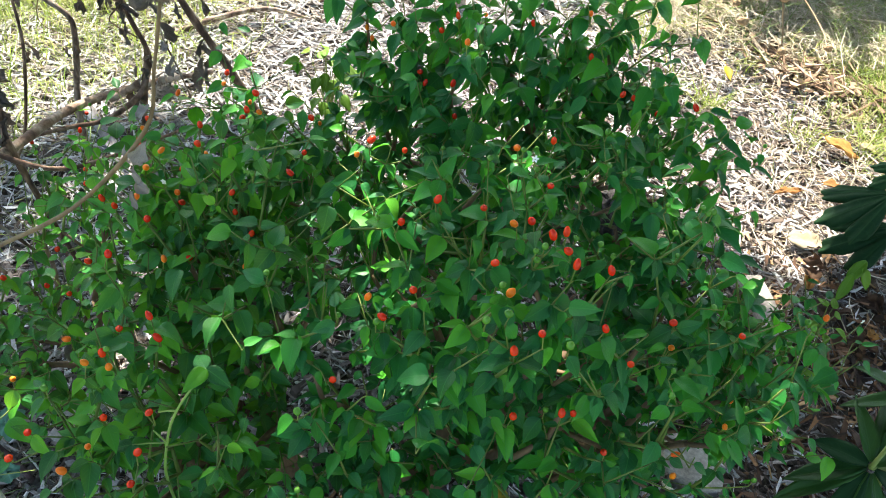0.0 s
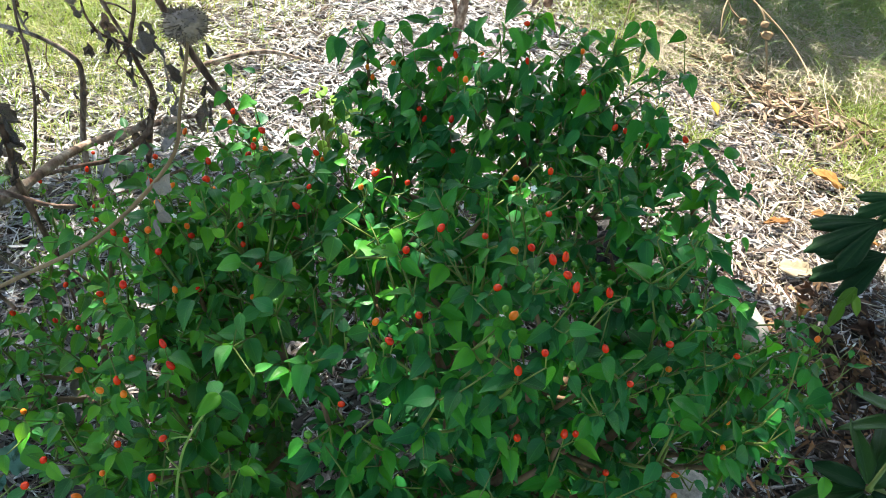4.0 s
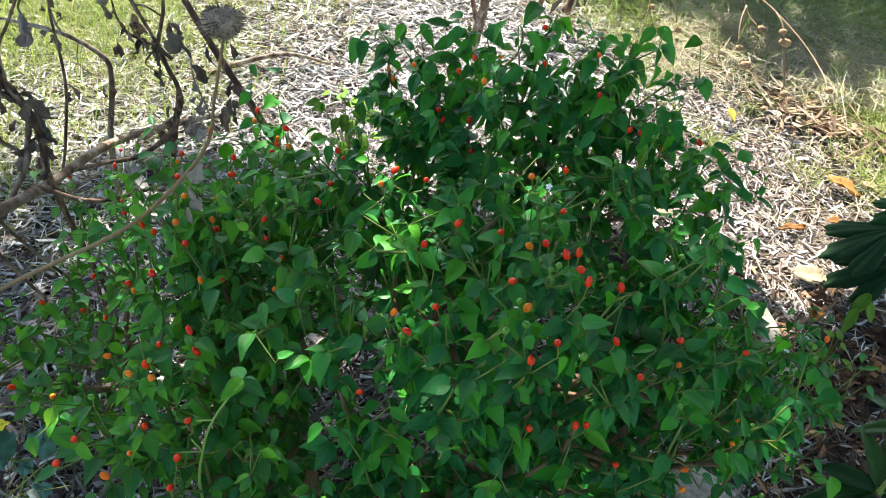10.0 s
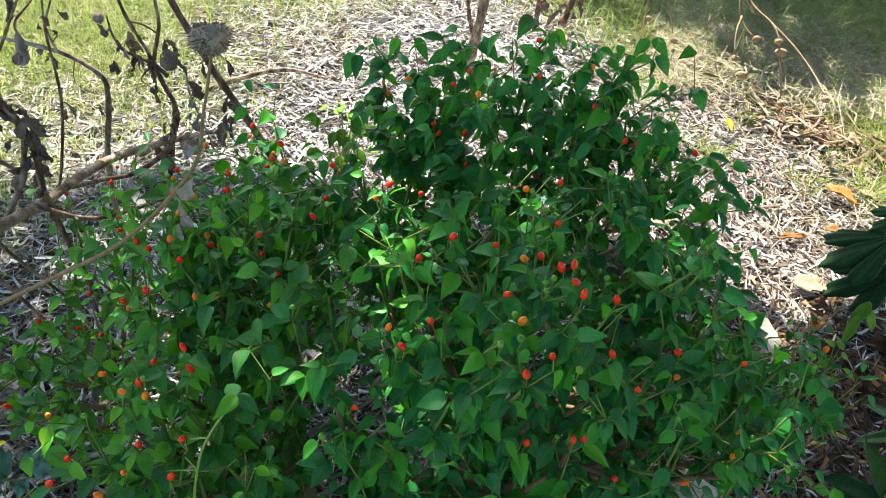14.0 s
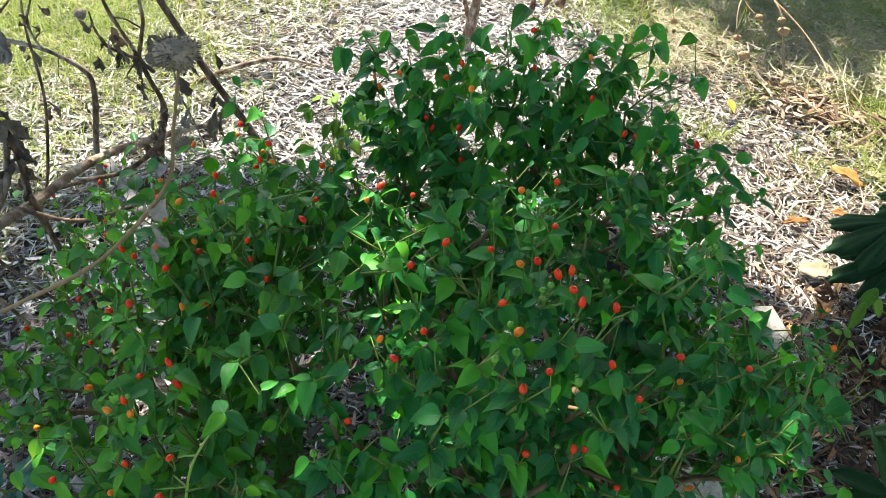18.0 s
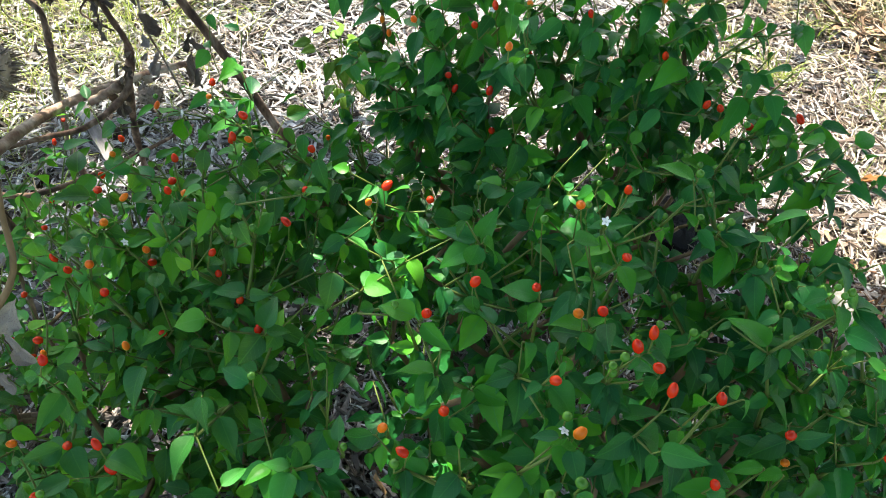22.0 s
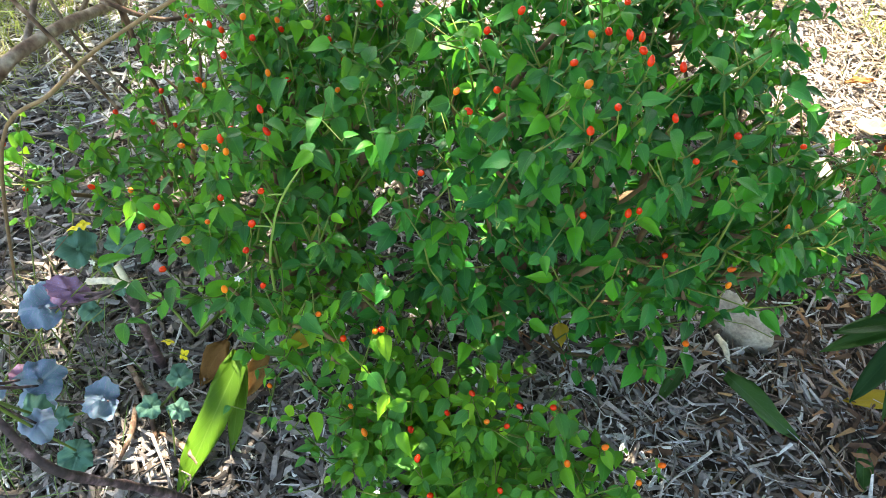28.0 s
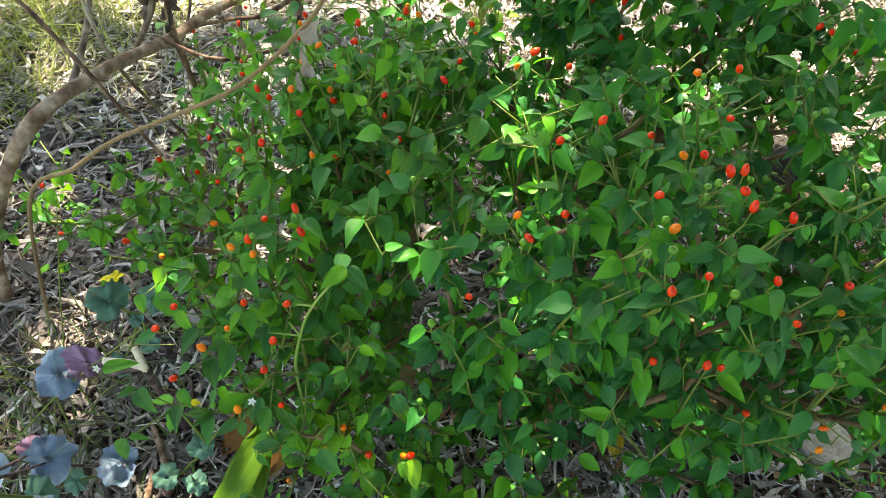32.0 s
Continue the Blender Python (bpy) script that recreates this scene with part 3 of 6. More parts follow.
v, f = strewn(14000, (-0.1, 1.95, 0.15, 1.62), lambda x, y: 0.10 + 0.90 * np.exp(-((x - 1.15) / 0.4) ** 2 - ((y - 1.15) / 0.35) ** 2) + 0.8 * np.exp(-((x - 1.02) / 0.22) ** 2 - ((y - 0.55) / 0.22) ** 2), (0.030, 0.45), (0.0085, 0.4), 0.0010, 0.035, 0.35, 0.3)
tagged(bulk("leaf_litter", v, f, LITTER), "dark brown leaf litter on the mulch", "leaf litter", kind="stuff")
v, f = fibres(26000, (0.7, 2.5, 2.6, 4.2), lambda x, y: np.clip(np.exp(-((y - 2.98 + 0.1 * np.sin(4 * x)) / 0.26) ** 2) + 0.42 + 0.2 * np.sin(6 * x + 2 * y), 0, 1), (0.11, 0.4), (0.0033, 0.3), 0.001, 0.09, 0.25, 1.1)
tagged(bulk("lying_straw", v, f, STRAW), "long dry straw lying between mulch and lawn", "dry grass", kind="stuff")
v, f = strewn(2600, (0.8, 1.75, 2.1, 2.9), lambda x, y: np.exp(-((x - 1.22) / 0.24) ** 2 - ((y - 2.55 + 0.5 * (x - 1.22)) / 0.12) ** 2), (0.070, 0.4), (0.011, 0.4), 0.004, 0.05, 0.25, 0.4)
tagged(bulk("shredded_bark", v, f, BARK_TAN), "tan-brown strips of shredded bark in a low ridge", "mulch", kind="stuff")
v, f = fibres(24000, (-2.0, 2.4, 1.3, 3.9), lambda x, y: 0.15 + 0.85 * np.maximum(grassy(x, y), 0.7 * np.exp(-((x - 1.35) / 0.6) ** 2 - ((y - 1.9) / 0.45) ** 2) + 0.8 * np.exp(-((x - 1.0) / 0.5) ** 2 - ((y - 2.6) / 0.22) ** 2)), (0.085, 0.4), (0.0024, 0.3), 0.001, 0.035, 0.16, 0.9)
tagged(bulk("dry_grass", v, f, STRAW), "dry straw-coloured grass lying on the mulch", "dry grass", kind="stuff")


def blades(count, box, keep, tall, wide, lean):
    x, y = nrs.uniform(box[0], box[1], count), nrs.uniform(box[2], box[3], count)
    ok = nrs.uniform(0, 1, count) < keep(x, y)
    x, y = x[ok], y[ok]
    k = len(x)
    h = tall * np.exp(nrs.normal(0, 0.4, k))
    yaw = nrs.uniform(0, math.tau, k)
    ln = nrs.uniform(*lean, k)
    face = yaw + nrs.normal(math.pi / 2, 0.5, k)
    rows = []
    for t, w in ((0, 1.0), (0.4, 0.9), (0.75, 0.6), (1.0, 0.05)):
        out = ln * h * t ** 1.7
        up = h * (t - 0.35 * ln * t * t)
        for sgn in (-1, 1):
            rows.append(np.stack([x + np.cos(yaw) * out + sgn * np.cos(face) * wide * w / 2, y + np.sin(yaw) * out + sgn * np.sin(face) * wide * w / 2, height(x, y) + up], -1))
    verts = np.stack(rows, 1).reshape(-1, 3)
    f = np.array([(0, 1, 3, 2), (2, 3, 5, 4), (4, 5, 7, 6)])
    return verts, (f[None] + 8 * np.arange(k)[:, None, None]).reshape(-1, 4)


v, f = blades(300000, (-3.6, 4.2, 1.0, 6.0), lambda x, y: grassy(x, y) ** 1.4 * np.clip(np.minimum(np.minimum(x + 3.6, 4.2 - x), 6.0 - y) / 1.2, 0, 1), 0.10, 0.0029, (0.3, 1.4))
tagged(bulk("grass", v, f, GRASS), "short green and straw-yellow lawn grass", "grass", kind="stuff")
def lush(x, y):
    """Taller green grass behind the bed."""
    back = 1 / (1 + np.exp(-((y - 3.16 + 0.12 * (x - 1.2)) * 8 + 0.9 * np.sin(7 * x) + 0.7 * np.sin(13 * x + 5 * y)))) / (1 + np.exp(-(x - 0.55) * 9))
    return np.clip(0.8 * back, 0, 1) * np.clip((4.9 - y) / 0.8, 0, 1)


v, f = blades(95000, (0.4, 3.2, 2.6, 4.9), lush, 0.13, 0.0038, (0.5, 2.0))
tagged(bulk("tall_grass", v, f, LUSH_GRASS), "tall lush green grass behind the bed", "grass", kind="stuff")
TUFTS = [(0.73, 3.05, 0.09), (0.82, 2.99, 0.07), (0.96, 2.93, 0.08), (1.04, 2.86, 0.05), (1.48, 2.54, 0.10), (1.61, 2.60, 0.13), (1.52, 2.37, 0.09), (0.74, 2.73, 0.08), (0.62, 2.56, 0.06), (1.38, 2.17, 0.08),
         (1.16, 2.15, 0.05), (0.84, 2.25, 0.05), (1.02, 2.52, 0.05), (1.46, 2.04, 0.10), (0.70, 2.32, 0.05), (1.27, 2.30, 0.04), (1.62, 2.82, 0.09), (-0.06, 1.52, 0.06), (0.02, 1.60, 0.05)]


def tufted(x, y):
    return np.clip(sum(np.exp(-((x - a) ** 2 + (y - b) ** 2) / (r * r)) for a, b, r in TUFTS), 0, 1) * (0.55 + 0.45 * np.sin(31 * x) * np.sin(29 * y))


v, f = blades(60000, (-0.3, 1.9, 1.4, 3.3), tufted, 0.075, 0.0031, (0.3, 1.4))
tagged(bulk("grass_tufts", v, f, GRASS), "bright green grass tufts coming up through the mulch", "grass", kind="stuff")


v, f = blades(420, (-1.0, -0.5, 0.08, 0.62), lambda x, y: np.exp(-((x + 0.75) / 0.16) ** 2 - ((y - 0.33) / 0.22) ** 2), 0.13, 0.0026, (0.3, 1.4))
tagged(bulk("wild_grass_blades", v, f, WILD_GRASS), "thin pale green wild grass among the kale", "grass", kind="stuff")


# ---- added trees, out of view, that keep sun off the bed: beyond the lawn, towards the sun ----
def unseen_shade_tree(at, shade, count, label, dense=1.0):
    """shade(x, y): where on the bed the crown keeps the sun off."""
    t = thing("unseen_shade_tree", at, label, "tree", "shade trees")
    bm = bmesh.new()
    tube(bm, smooth_line([(0, 0, -0.1), (0.05, -0.1, 1.8), (-0.1, -0.1, 3.0), (-0.4, -0.2, 4.2)]), (0.26, 0.20, 0.17, 0.13), 12, 0.05)
    part("trunk", bm, STEM_WOOD, t)
    base = t.location
    sx, sy = nrs.uniform(-2.3, 8.5, count), nrs.uniform(-6.5, 5.2, count)
    z = 4.0 + nrs.uniform(0, 1, count) ** 0.8 * (0.9 + 1.9 * np.exp(-((sx - 2.8) / 3.0) ** 2 - ((sy + 0.6) / 3.0) ** 2)) + 0.25 * np.sin(1.7 * sx) * np.sin(1.9 * sy)
    ok = shade(sx, sy + nrs.normal(0, 0.05, count))
    # Gaps and thin spots are set to drop sun flecks on chosen bushes.
    gap = np.sin(12.3 * sx + 1.1 + 1.6 * np.sin(3.1 * sy)) * np.sin(11.1 * sy + 0.6 + 1.9 * np.sin(2.3 * sx)) + 0.45 * np.sin(5.7 * sx - 6.9 * sy + 2 * np.sin(3.7 * sx + 1.9 * sy)) + 0.2 * np.sin(1.9 * sx + 2.7 * sy)
    gap = gap - 1.5 * np.exp(-((sx + 0.35) / 0.16) ** 2 - ((sy - 0.38) / 0.16) ** 2)
    thin = 1 - 0.36 * np.exp(-((sx + 0.02) / 0.45) ** 2 - ((sy - 0.42) / 0.32) ** 2)
    ok &= (gap < 0.81) & (nrs.uniform(0, 1, count) < np.clip(0.76 + 0.5 * (sx - 0.1), 0.47, 1.0) * thin * dense)
    sx, sy, z = sx[ok], sy[ok], z[ok]
    mid = np.stack([sx + SUN.x / SUN.z * z, sy + SUN.y / SUN.z * z, z], -1) - np.array(base)
    k = len(sx)
    for j in range(11):
        end = Vector(mid[(j * k) // 11])
        start = Vector((-0.3, -0.15, 3.6 + 0.05 * j))
        bm = bmesh.new()
        tube(bm, smooth_line([start, start.lerp(end, 0.5) + Vector((0, 0, 0.3)), end]), (0.09, 0.055, 0.012), 7, 0.06, j)
        part("limb", bm, STEM_WOOD, t)
    a = nrs.normal(0, 1, (k, 3))
    a[:, 2] *= 0.5
    a /= np.linalg.norm(a, axis=1)[:, None]
    b = np.cross(a, np.stack([nrs.normal(0, 0.4, k), nrs.normal(0, 0.4, k), np.ones(k)], -1))
    b /= np.linalg.norm(b, axis=1)[:, None]
    s = nrs.uniform(0.07, 0.12, k)[:, None]
    rim = [mid - a * s, mid - a * s * 0.2 + b * s * 0.45, mid + a * s * 0.5 + b * s * 0.32, mid + a * s, mid + a * s * 0.5 - b * s * 0.32, mid - a * s * 0.2 - b * s * 0.45]
    verts = np.stack(rim, 1).reshape(-1, 3)
    f = np.array([(0, 1, 5), (1, 2, 4), (1, 4, 5), (2, 3, 4)])
    faces = (f[None] + 6 * np.arange(k)[:, None, None]).reshape(-1, 3)
    me = bpy.data.meshes.new("crown")
    me.from_pydata(verts.tolist(), [], faces.tolist())
    me.uv_layers.new(name="UVMap")
    part("crown", me, CROWN_LEAF, t, "dense crown of small green leaves")


def near_shade(x, y):
    overhang = (y > -2.6 - 0.8 * np.clip(x + 0.5, 0, 5)) & (x < 5.4 + 0.6 * np.clip(1 - y, 0, 5))
    overhang &= x > -2.0 + 0.3 * np.sin(2.3 * y) + 0.2 * np.sin(5.1 * y + 1)
    return overhang & (y < 1.56 - 0.03 * x + 0.16 * np.exp(-((x + 0.55) / 0.30) ** 2) - 0.35 * np.clip(-0.75 - x, 0, 0.6) - 0.08 * np.clip((x - 0.85) * 3, 0, 1) * (0.7 + 0.6 * np.sin(9 * x + 2) * np.sin(17 * x)) + 0.05 * np.sin(5.1 * x + 0.4) + 0.04 * np.sin(11.3 * x))


def far_shade(x, y):
    return (y > np.maximum(3.06 - 0.46 * (x - 0.6), 2.68) + 0.06 * np.sin(4 * x) + 0.07 * np.sin(9 * x + 1)) & (x > 0.5 + 0.15 * np.sin(5 * y))


unseen_shade_tree((4.3, 4.4, 0), near_shade, 110000, "unseen leafy tree added beyond the lawn to shade the bed")
unseen_shade_tree((5.2, 7.2, 0), far_shade, 110000, "unseen leafy tree added farther off to shade the lawn", 0.33)


# ---- chili bushes ----
LEAVES, LEAVES_LIT, BRIGHT = ([leaf_mesh("leaf", tone, OVATE, 1.0, 0.43 + 0.06 * (k % 4), fold=0.22 + 0.10 * (k % 3), droop=0.20 + 0.12 * (k % 4), wave=0.018, seed=k) for k in range(12)] for tone in (LEAF, LEAF_LIT, LEAF_SUNLIT))
FRUITS = {"red": [fruit_mesh("fruit", RED, 0.0135, 0.0095), fruit_mesh("fruit", RED, 0.0120, 0.0096), fruit_mesh("fruit", RED, 0.0150, 0.0090)],
          "orange": [fruit_mesh("fruit", ORANGE, 0.0122, 0.0092), fruit_mesh("fruit", ORANGE, 0.0142, 0.0086)],
          "green": [fruit_mesh("unripe_fruit", GREEN, 0.0100, 0.0090), fruit_mesh("unripe_fruit", GREEN, 0.0088, 0.0082)]}
bm = bmesh.new()
tube(bm, [Vector((0, 0, 0)), Vector((0, 1, 0))], (0.0006, 0.0008), 4)
PETIOLE = bpy.data.meshes.new("leaf_stalk")
bm.to_mesh(PETIOLE)
bm.free()
PETIOLE.materials.append(STEM_GREEN)
FLOWER = flower_mesh("flower", PETAL_WHITE, 0.0095, 5)


def grow(base, tips, step=0.045):
    """Branches from the base to all tips: each tip leaves the nearest fitting twig. Returns nodes, parents and tip nodes."""
    nodes, parent, reach = [Vector(base)], [-1], [0.0]
    ends = []
    pos = np.zeros((20000, 3))
    cost = np.zeros(20000)
    pos[0] = base
    order = sorted(range(len(tips)), key=lambda k: (tips[k] - nodes[0]).length)
    for k in order:
        tip = tips[k]
        n = len(nodes)
        d = np.linalg.norm(pos[:n] - np.array(tip), axis=1)
        low = np.maximum(pos[:n, 2] - tip.z + 0.02, 0)
        i = int(np.argmin(d + 0.35 * cost[:n] + 3.0 * low))
        start = nodes[i]
        gap = (tip - start).length
        count = max(1, int(gap / step))
        sag = Vector((rnd.gauss(0, 0.06), rnd.gauss(0, 0.06), rnd.gauss(0.05, 0.05))) * gap
        last = i
        for s in range(1, count + 1):
            t = s / count
            p = start.lerp(tip, t) + sag * (4 * t * (1 - t)) + (Vector((rnd.gauss(0, 1), rnd.gauss(0, 1), rnd.gauss(0, 1))) * 0.004 if s < count else Vector())
            pos[len(nodes)] = p
            cost[len(nodes)] = cost[last] + (p - nodes[last]).length
            nodes.append(p)
            parent.append(last)
            last = len(nodes) - 1
        ends.append((k, last))
    return nodes, parent, ends


# young: 1 and 2 pick leaf tones with light painted in.
def chili_bush(name, base, label, red, orange, extra, fill, size, parts_limit=300, deep=0.16, greens=8, flowers=4, sprigs=(), low=0.45, per_tip=(4, 7), spread=0.065, young=0, gaps=(), floor=0.05, group="chili bushes"):
    bush = thing(name, base, label, "chili plant", group)
    at = bush.location
    fruit_at = [(Vector(p), "red") for p in red] + [(Vector(p), "orange") for p in orange]
    seeds = [p for p, _ in fruit_at] + [Vector(p) for p in extra]
    tips, kinds = [], []
    for p, colour in fruit_at:
        tips.append(p - Vector((rnd.uniform(-0.008, 0.008), rnd.uniform(-0.008, 0.008), 0.024)))
        kinds.append((colour, p))
    for p in extra:
        tips.append(Vector(p))
        kinds.append(("", None))
    for p in sprigs:
        tips.append(Vector(p))
        kinds.append(("green" if rnd.random() < 0.4 else "", Vector(p) + Vector((0, 0, 0.02))))
    for _ in range(fill):
        p = rnd.choice(seeds)
        drop = abs(rnd.gauss(0, deep)) + 0.012 if rnd.random() < 0.7 else rnd.uniform(0.05, max(0.06, p.z - 0.10))
        inward = min(0.92, drop / p.z * rnd.uniform(low, 1.1))
        q = Vector((p.x + rnd.gauss(0, spread), p.y + rnd.gauss(0, spread), max(floor * rnd.uniform(0.6, 1.3), p.z - drop)))
        q.xy = q.xy.lerp(at.xy, inward)
        tips.append(q)
        kinds.append(("", None))
    for _ in range(greens):
        p = rnd.choice(seeds) + Vector((rnd.gauss(0, 0.04), rnd.gauss(0, 0.04), -0.01))
        tips.append(p - Vector((0, 0, 0.022)))
        kinds.append(("green", p))
    for _ in range(flowers):
        p = rnd.choice(seeds) + Vector((rnd.gauss(0, 0.05), rnd.gauss(0, 0.05), 0.0))
        tips.append(p - Vector((0, 0, 0.015)))
        kinds.append(("flower", p))
    nodes, parent, ends = grow(at, tips)
    load = [0] * len(nodes)
    for _, i in ends:
        while i >= 0:
            load[i] += 1
            i = parent[i]
    wood, green = bmesh.new(), bmesh.new()
    for i in range(1, len(nodes)):
        j = parent[i]
        r0, r1 = (0.0009 * load[q] ** 0.53 for q in (j, i))
        r0 = min(r0, r1 * 1.35)
        a, b = nodes[j] - at, nodes[i] - at
        if (b - a).length > 1e-5:
            tube(wood if r1 > 0.0026 else green, [a, b], (r0, r1), 6 if r1 > 0.0026 else 4)
    part("stem", wood, STEM_WOOD, bush, "brown woody stems")
    tagged(part("branchlet", green, STEM_GREEN, bush, "thin green twigs"), kind="stuff")
    # leaves stand along the outer twigs, tips hanging outward
    blades_at = []
    room = np.array([p + Vector((0, -0.012, 0.016)) for p, _ in fruit_at] or [(9, 9, 9)])
    for k, i in ends:
        chain = [i]
        while parent[chain[-1]] > 0 and len(chain) < 5:
            chain.append(parent[chain[-1]])
        leafy = len(seeds) <= k < len(seeds) + len(sprigs)
        many = rnd.randint(*per_tip) + (3 if leafy else 0)
        turn = rnd.uniform(0, math.tau)
        for s in range(many):
            c = chain[min(len(chain) - 1, int(s * 0.8 + rnd.random()))]
            p = nodes[c]
            out = Vector((p.x - at.x, p.y - at.y, 0))
            turn += 2.4 + rnd.uniform(-0.5, 0.5)
            flat = Vector((math.cos(turn), math.sin(turn), 0)) * 1.0 + out.normalized() * 0.5 + Vector((0, -0.35, 0))
            flat.normalize()
            tilt = rnd.gauss(-0.32, 0.42)
            way = flat * math.cos(tilt) + Vector((0, 0, math.sin(tilt)))
            big = size * (1.15 if leafy else 1.0) * min(1.5, max(0.40, math.exp(rnd.gauss(-0.04, 0.36))))
            stalk = big * rnd.uniform(0.25, 0.5)
            root = p + way * 0.3 * stalk + Vector((0, 0, 0.4 * stalk))
            up = Vector((rnd.gauss(0, 0.38), rnd.gauss(-0.12, 0.38), 1))
            if any((root - Vector(c)).length < r for *c, r in gaps):
                continue
            middle = np.array(root + way * 0.5 * big)
            if np.linalg.norm(room - middle, axis=1).min() < 0.022:
                continue
            blades_at.append((p, root, aim(root, way, up, big), rnd.randrange(12)))
    blades_at.sort(key=lambda q: -q[1].z + 0.35 * q[1].y)
    shift = Matrix.Translation(-at)
    stalks = bmesh.new()
    for p, root, _, _ in blades_at[parts_limit:]:
        tube(stalks, [p - at, root - at], (0.0007, 0.0006), 3)
    if len(stalks.verts):
        tagged(part("leaf_stalk", stalks, STEM_GREEN, bush), kind="stuff")
    for p, root, m, kind in blades_at[:parts_limit]:
        leaf = part("leaf", (LEAVES, LEAVES_LIT, BRIGHT)[young][kind], None, bush)
        leaf.matrix_basis = shift @ m
        stem = part("leaf_stalk", PETIOLE, None, leaf)
        stem.matrix_basis = m.inverted() @ aim(root, p - root) @ Matrix.Diagonal((1, (p - root).length, 1, 1))
    rest = bmesh.new()
    for p, root, m, kind in blades_at[parts_limit:]:
        leaf_bm(rest, OVATE_INNER, 1.0, 0.43 + 0.06 * (kind % 4), shift @ m, 0.22 + 0.08 * (kind % 3), 0.18 + 0.09 * (kind % 4), 0.012, 2, kind)
    if len(rest.verts):
        tagged(part("foliage", rest, (LEAF_MANY, LEAF_LIT_MANY, LEAF_SUNLIT_MANY)[young], bush, "dense green inner leaves"), kind="stuff")
    # fruit on upright stalks
    for k, i in ends:
        colour, p = kinds[k]
        if not colour:
            continue
        foot, top = nodes[i] - at, p - at
        if colour == "flower":
            f = part("flower", FLOWER, None, bush, "small white star flower")
            f.matrix_basis = Matrix.Translation(top) @ Euler((rnd.gauss(-0.5, 0.4), rnd.gauss(0, 0.4), rnd.uniform(0, 6))).to_matrix().to_4x4()
        else:
            way = ((top - foot).normalized() + Vector((rnd.gauss(0, 0.45), rnd.gauss(-0.15, 0.45), rnd.gauss(0.1, 0.5)))).normalized()
            f = part("fruit" if colour != "green" else "unripe_fruit", rnd.choice(FRUITS[colour]), None, bush,
                     {"red": "ripe red pepper", "orange": "orange half-ripe pepper", "green": "round green pepper"}[colour])
            q = way.to_track_quat("Z", "Y").to_matrix().to_4x4()
            s = rnd.uniform(0.86, 1.14)
            f.matrix_basis = Matrix.Translation(top - way * 0.006) @ q @ Matrix.Scale(s, 4)
            top = top - way * 0.005
        bm = bmesh.new()
        tube(bm, smooth_line([foot, foot.lerp(top, 0.55) + Vector((0, 0, 0.004)), top], 2), (0.0008, 0.0007, 0.0013), 5)
        stem = part("fruit_stalk" if colour != "flower" else "flower_stalk", bm, STEM_GREEN, f)
        stem.matrix_basis = f.matrix_basis.inverted()
    return bush


# Where the peppers stand, bush by bush.
REAR_RED = [(-0.059, 1.177, 0.664), (-0.047, 1.164, 0.651), (0.004, 1.139, 0.676), (0.016, 1.114, 0.626), (0.054, 1.24, 0.676), (-0.006, 1.219, 0.762),
    (-0.03, 1.184, 0.75), (0.112, 1.243, 0.833), (0.124, 1.195, 0.786), (0.23, 1.16, 0.762), (0.289, 1.101, 0.738), (0.312, 1.113, 0.727), (0.36, 1.113, 0.703),
    (0.419, 1.113, 0.727), (-0.397, 1.114, 0.638), (-0.303, 0.989, 0.7), (-0.313, 0.968, 0.68), (-0.376, 0.926, 0.669), (-0.376, 0.906, 0.648),
    (-0.209, 0.926, 0.648), (-0.199, 0.937, 0.711)]
MAIN_RED = [(0.16, 0.84, 0.82), (0.16, 0.76, 0.81), (0.02, 0.71, 0.80), (0.08, 0.73, 0.78), (0.14, 0.70, 0.80), (0.16, 0.64, 0.84), (0.18, 0.67, 0.82), (0.18,
    0.63, 0.83), (0.19, 0.61, 0.83), (0.23, 0.61, 0.83), (0.10, 0.62, 0.80), (-0.02, 0.68, 0.78), (0.01, 0.60, 0.75), (-0.02, 0.56, 0.74), (0.15, 0.49,
    0.85), (0.23, 0.55, 0.80), (0.43, 0.64, 0.72), (0.35, 0.66, 0.70), (0.28, 0.56, 0.73), (0.13, 0.50, 0.80), (0.23, 0.53, 0.65), (0.16, 0.53, 0.62),
    (0.29, 0.53, 0.57), (-0.09, 0.85, 0.76), (-0.04, 0.84, 0.76), (-0.07, 0.52, 0.65), (0.22, 0.54, 0.63)]
LEFT_RED = [(-0.28, 0.79, 0.67), (-0.28, 0.79, 0.63), (-0.36, 0.79, 0.63), (-0.45, 0.76, 0.63), (-0.48, 0.78, 0.62), (-0.37, 0.83, 0.66), (-0.21, 0.85, 0.67),
    (-0.38, 0.72, 0.66), (-0.33, 0.72, 0.59), (-0.22, 0.74, 0.60), (-0.25, 0.77, 0.61), (-0.47, 0.69, 0.58), (-0.37, 0.60, 0.72), (-0.30, 0.54, 0.69),
    (-0.36, 0.56, 0.62), (-0.29, 0.53, 0.66), (-0.34, 0.49, 0.67), (-0.33, 0.44, 0.61), (-0.27, 0.44, 0.64), (-0.27, 0.40, 0.62), (-0.41, 0.41, 0.60),
    (-0.42, 0.38, 0.59), (-0.38, 0.34, 0.56), (-0.27, 0.37, 0.60)]
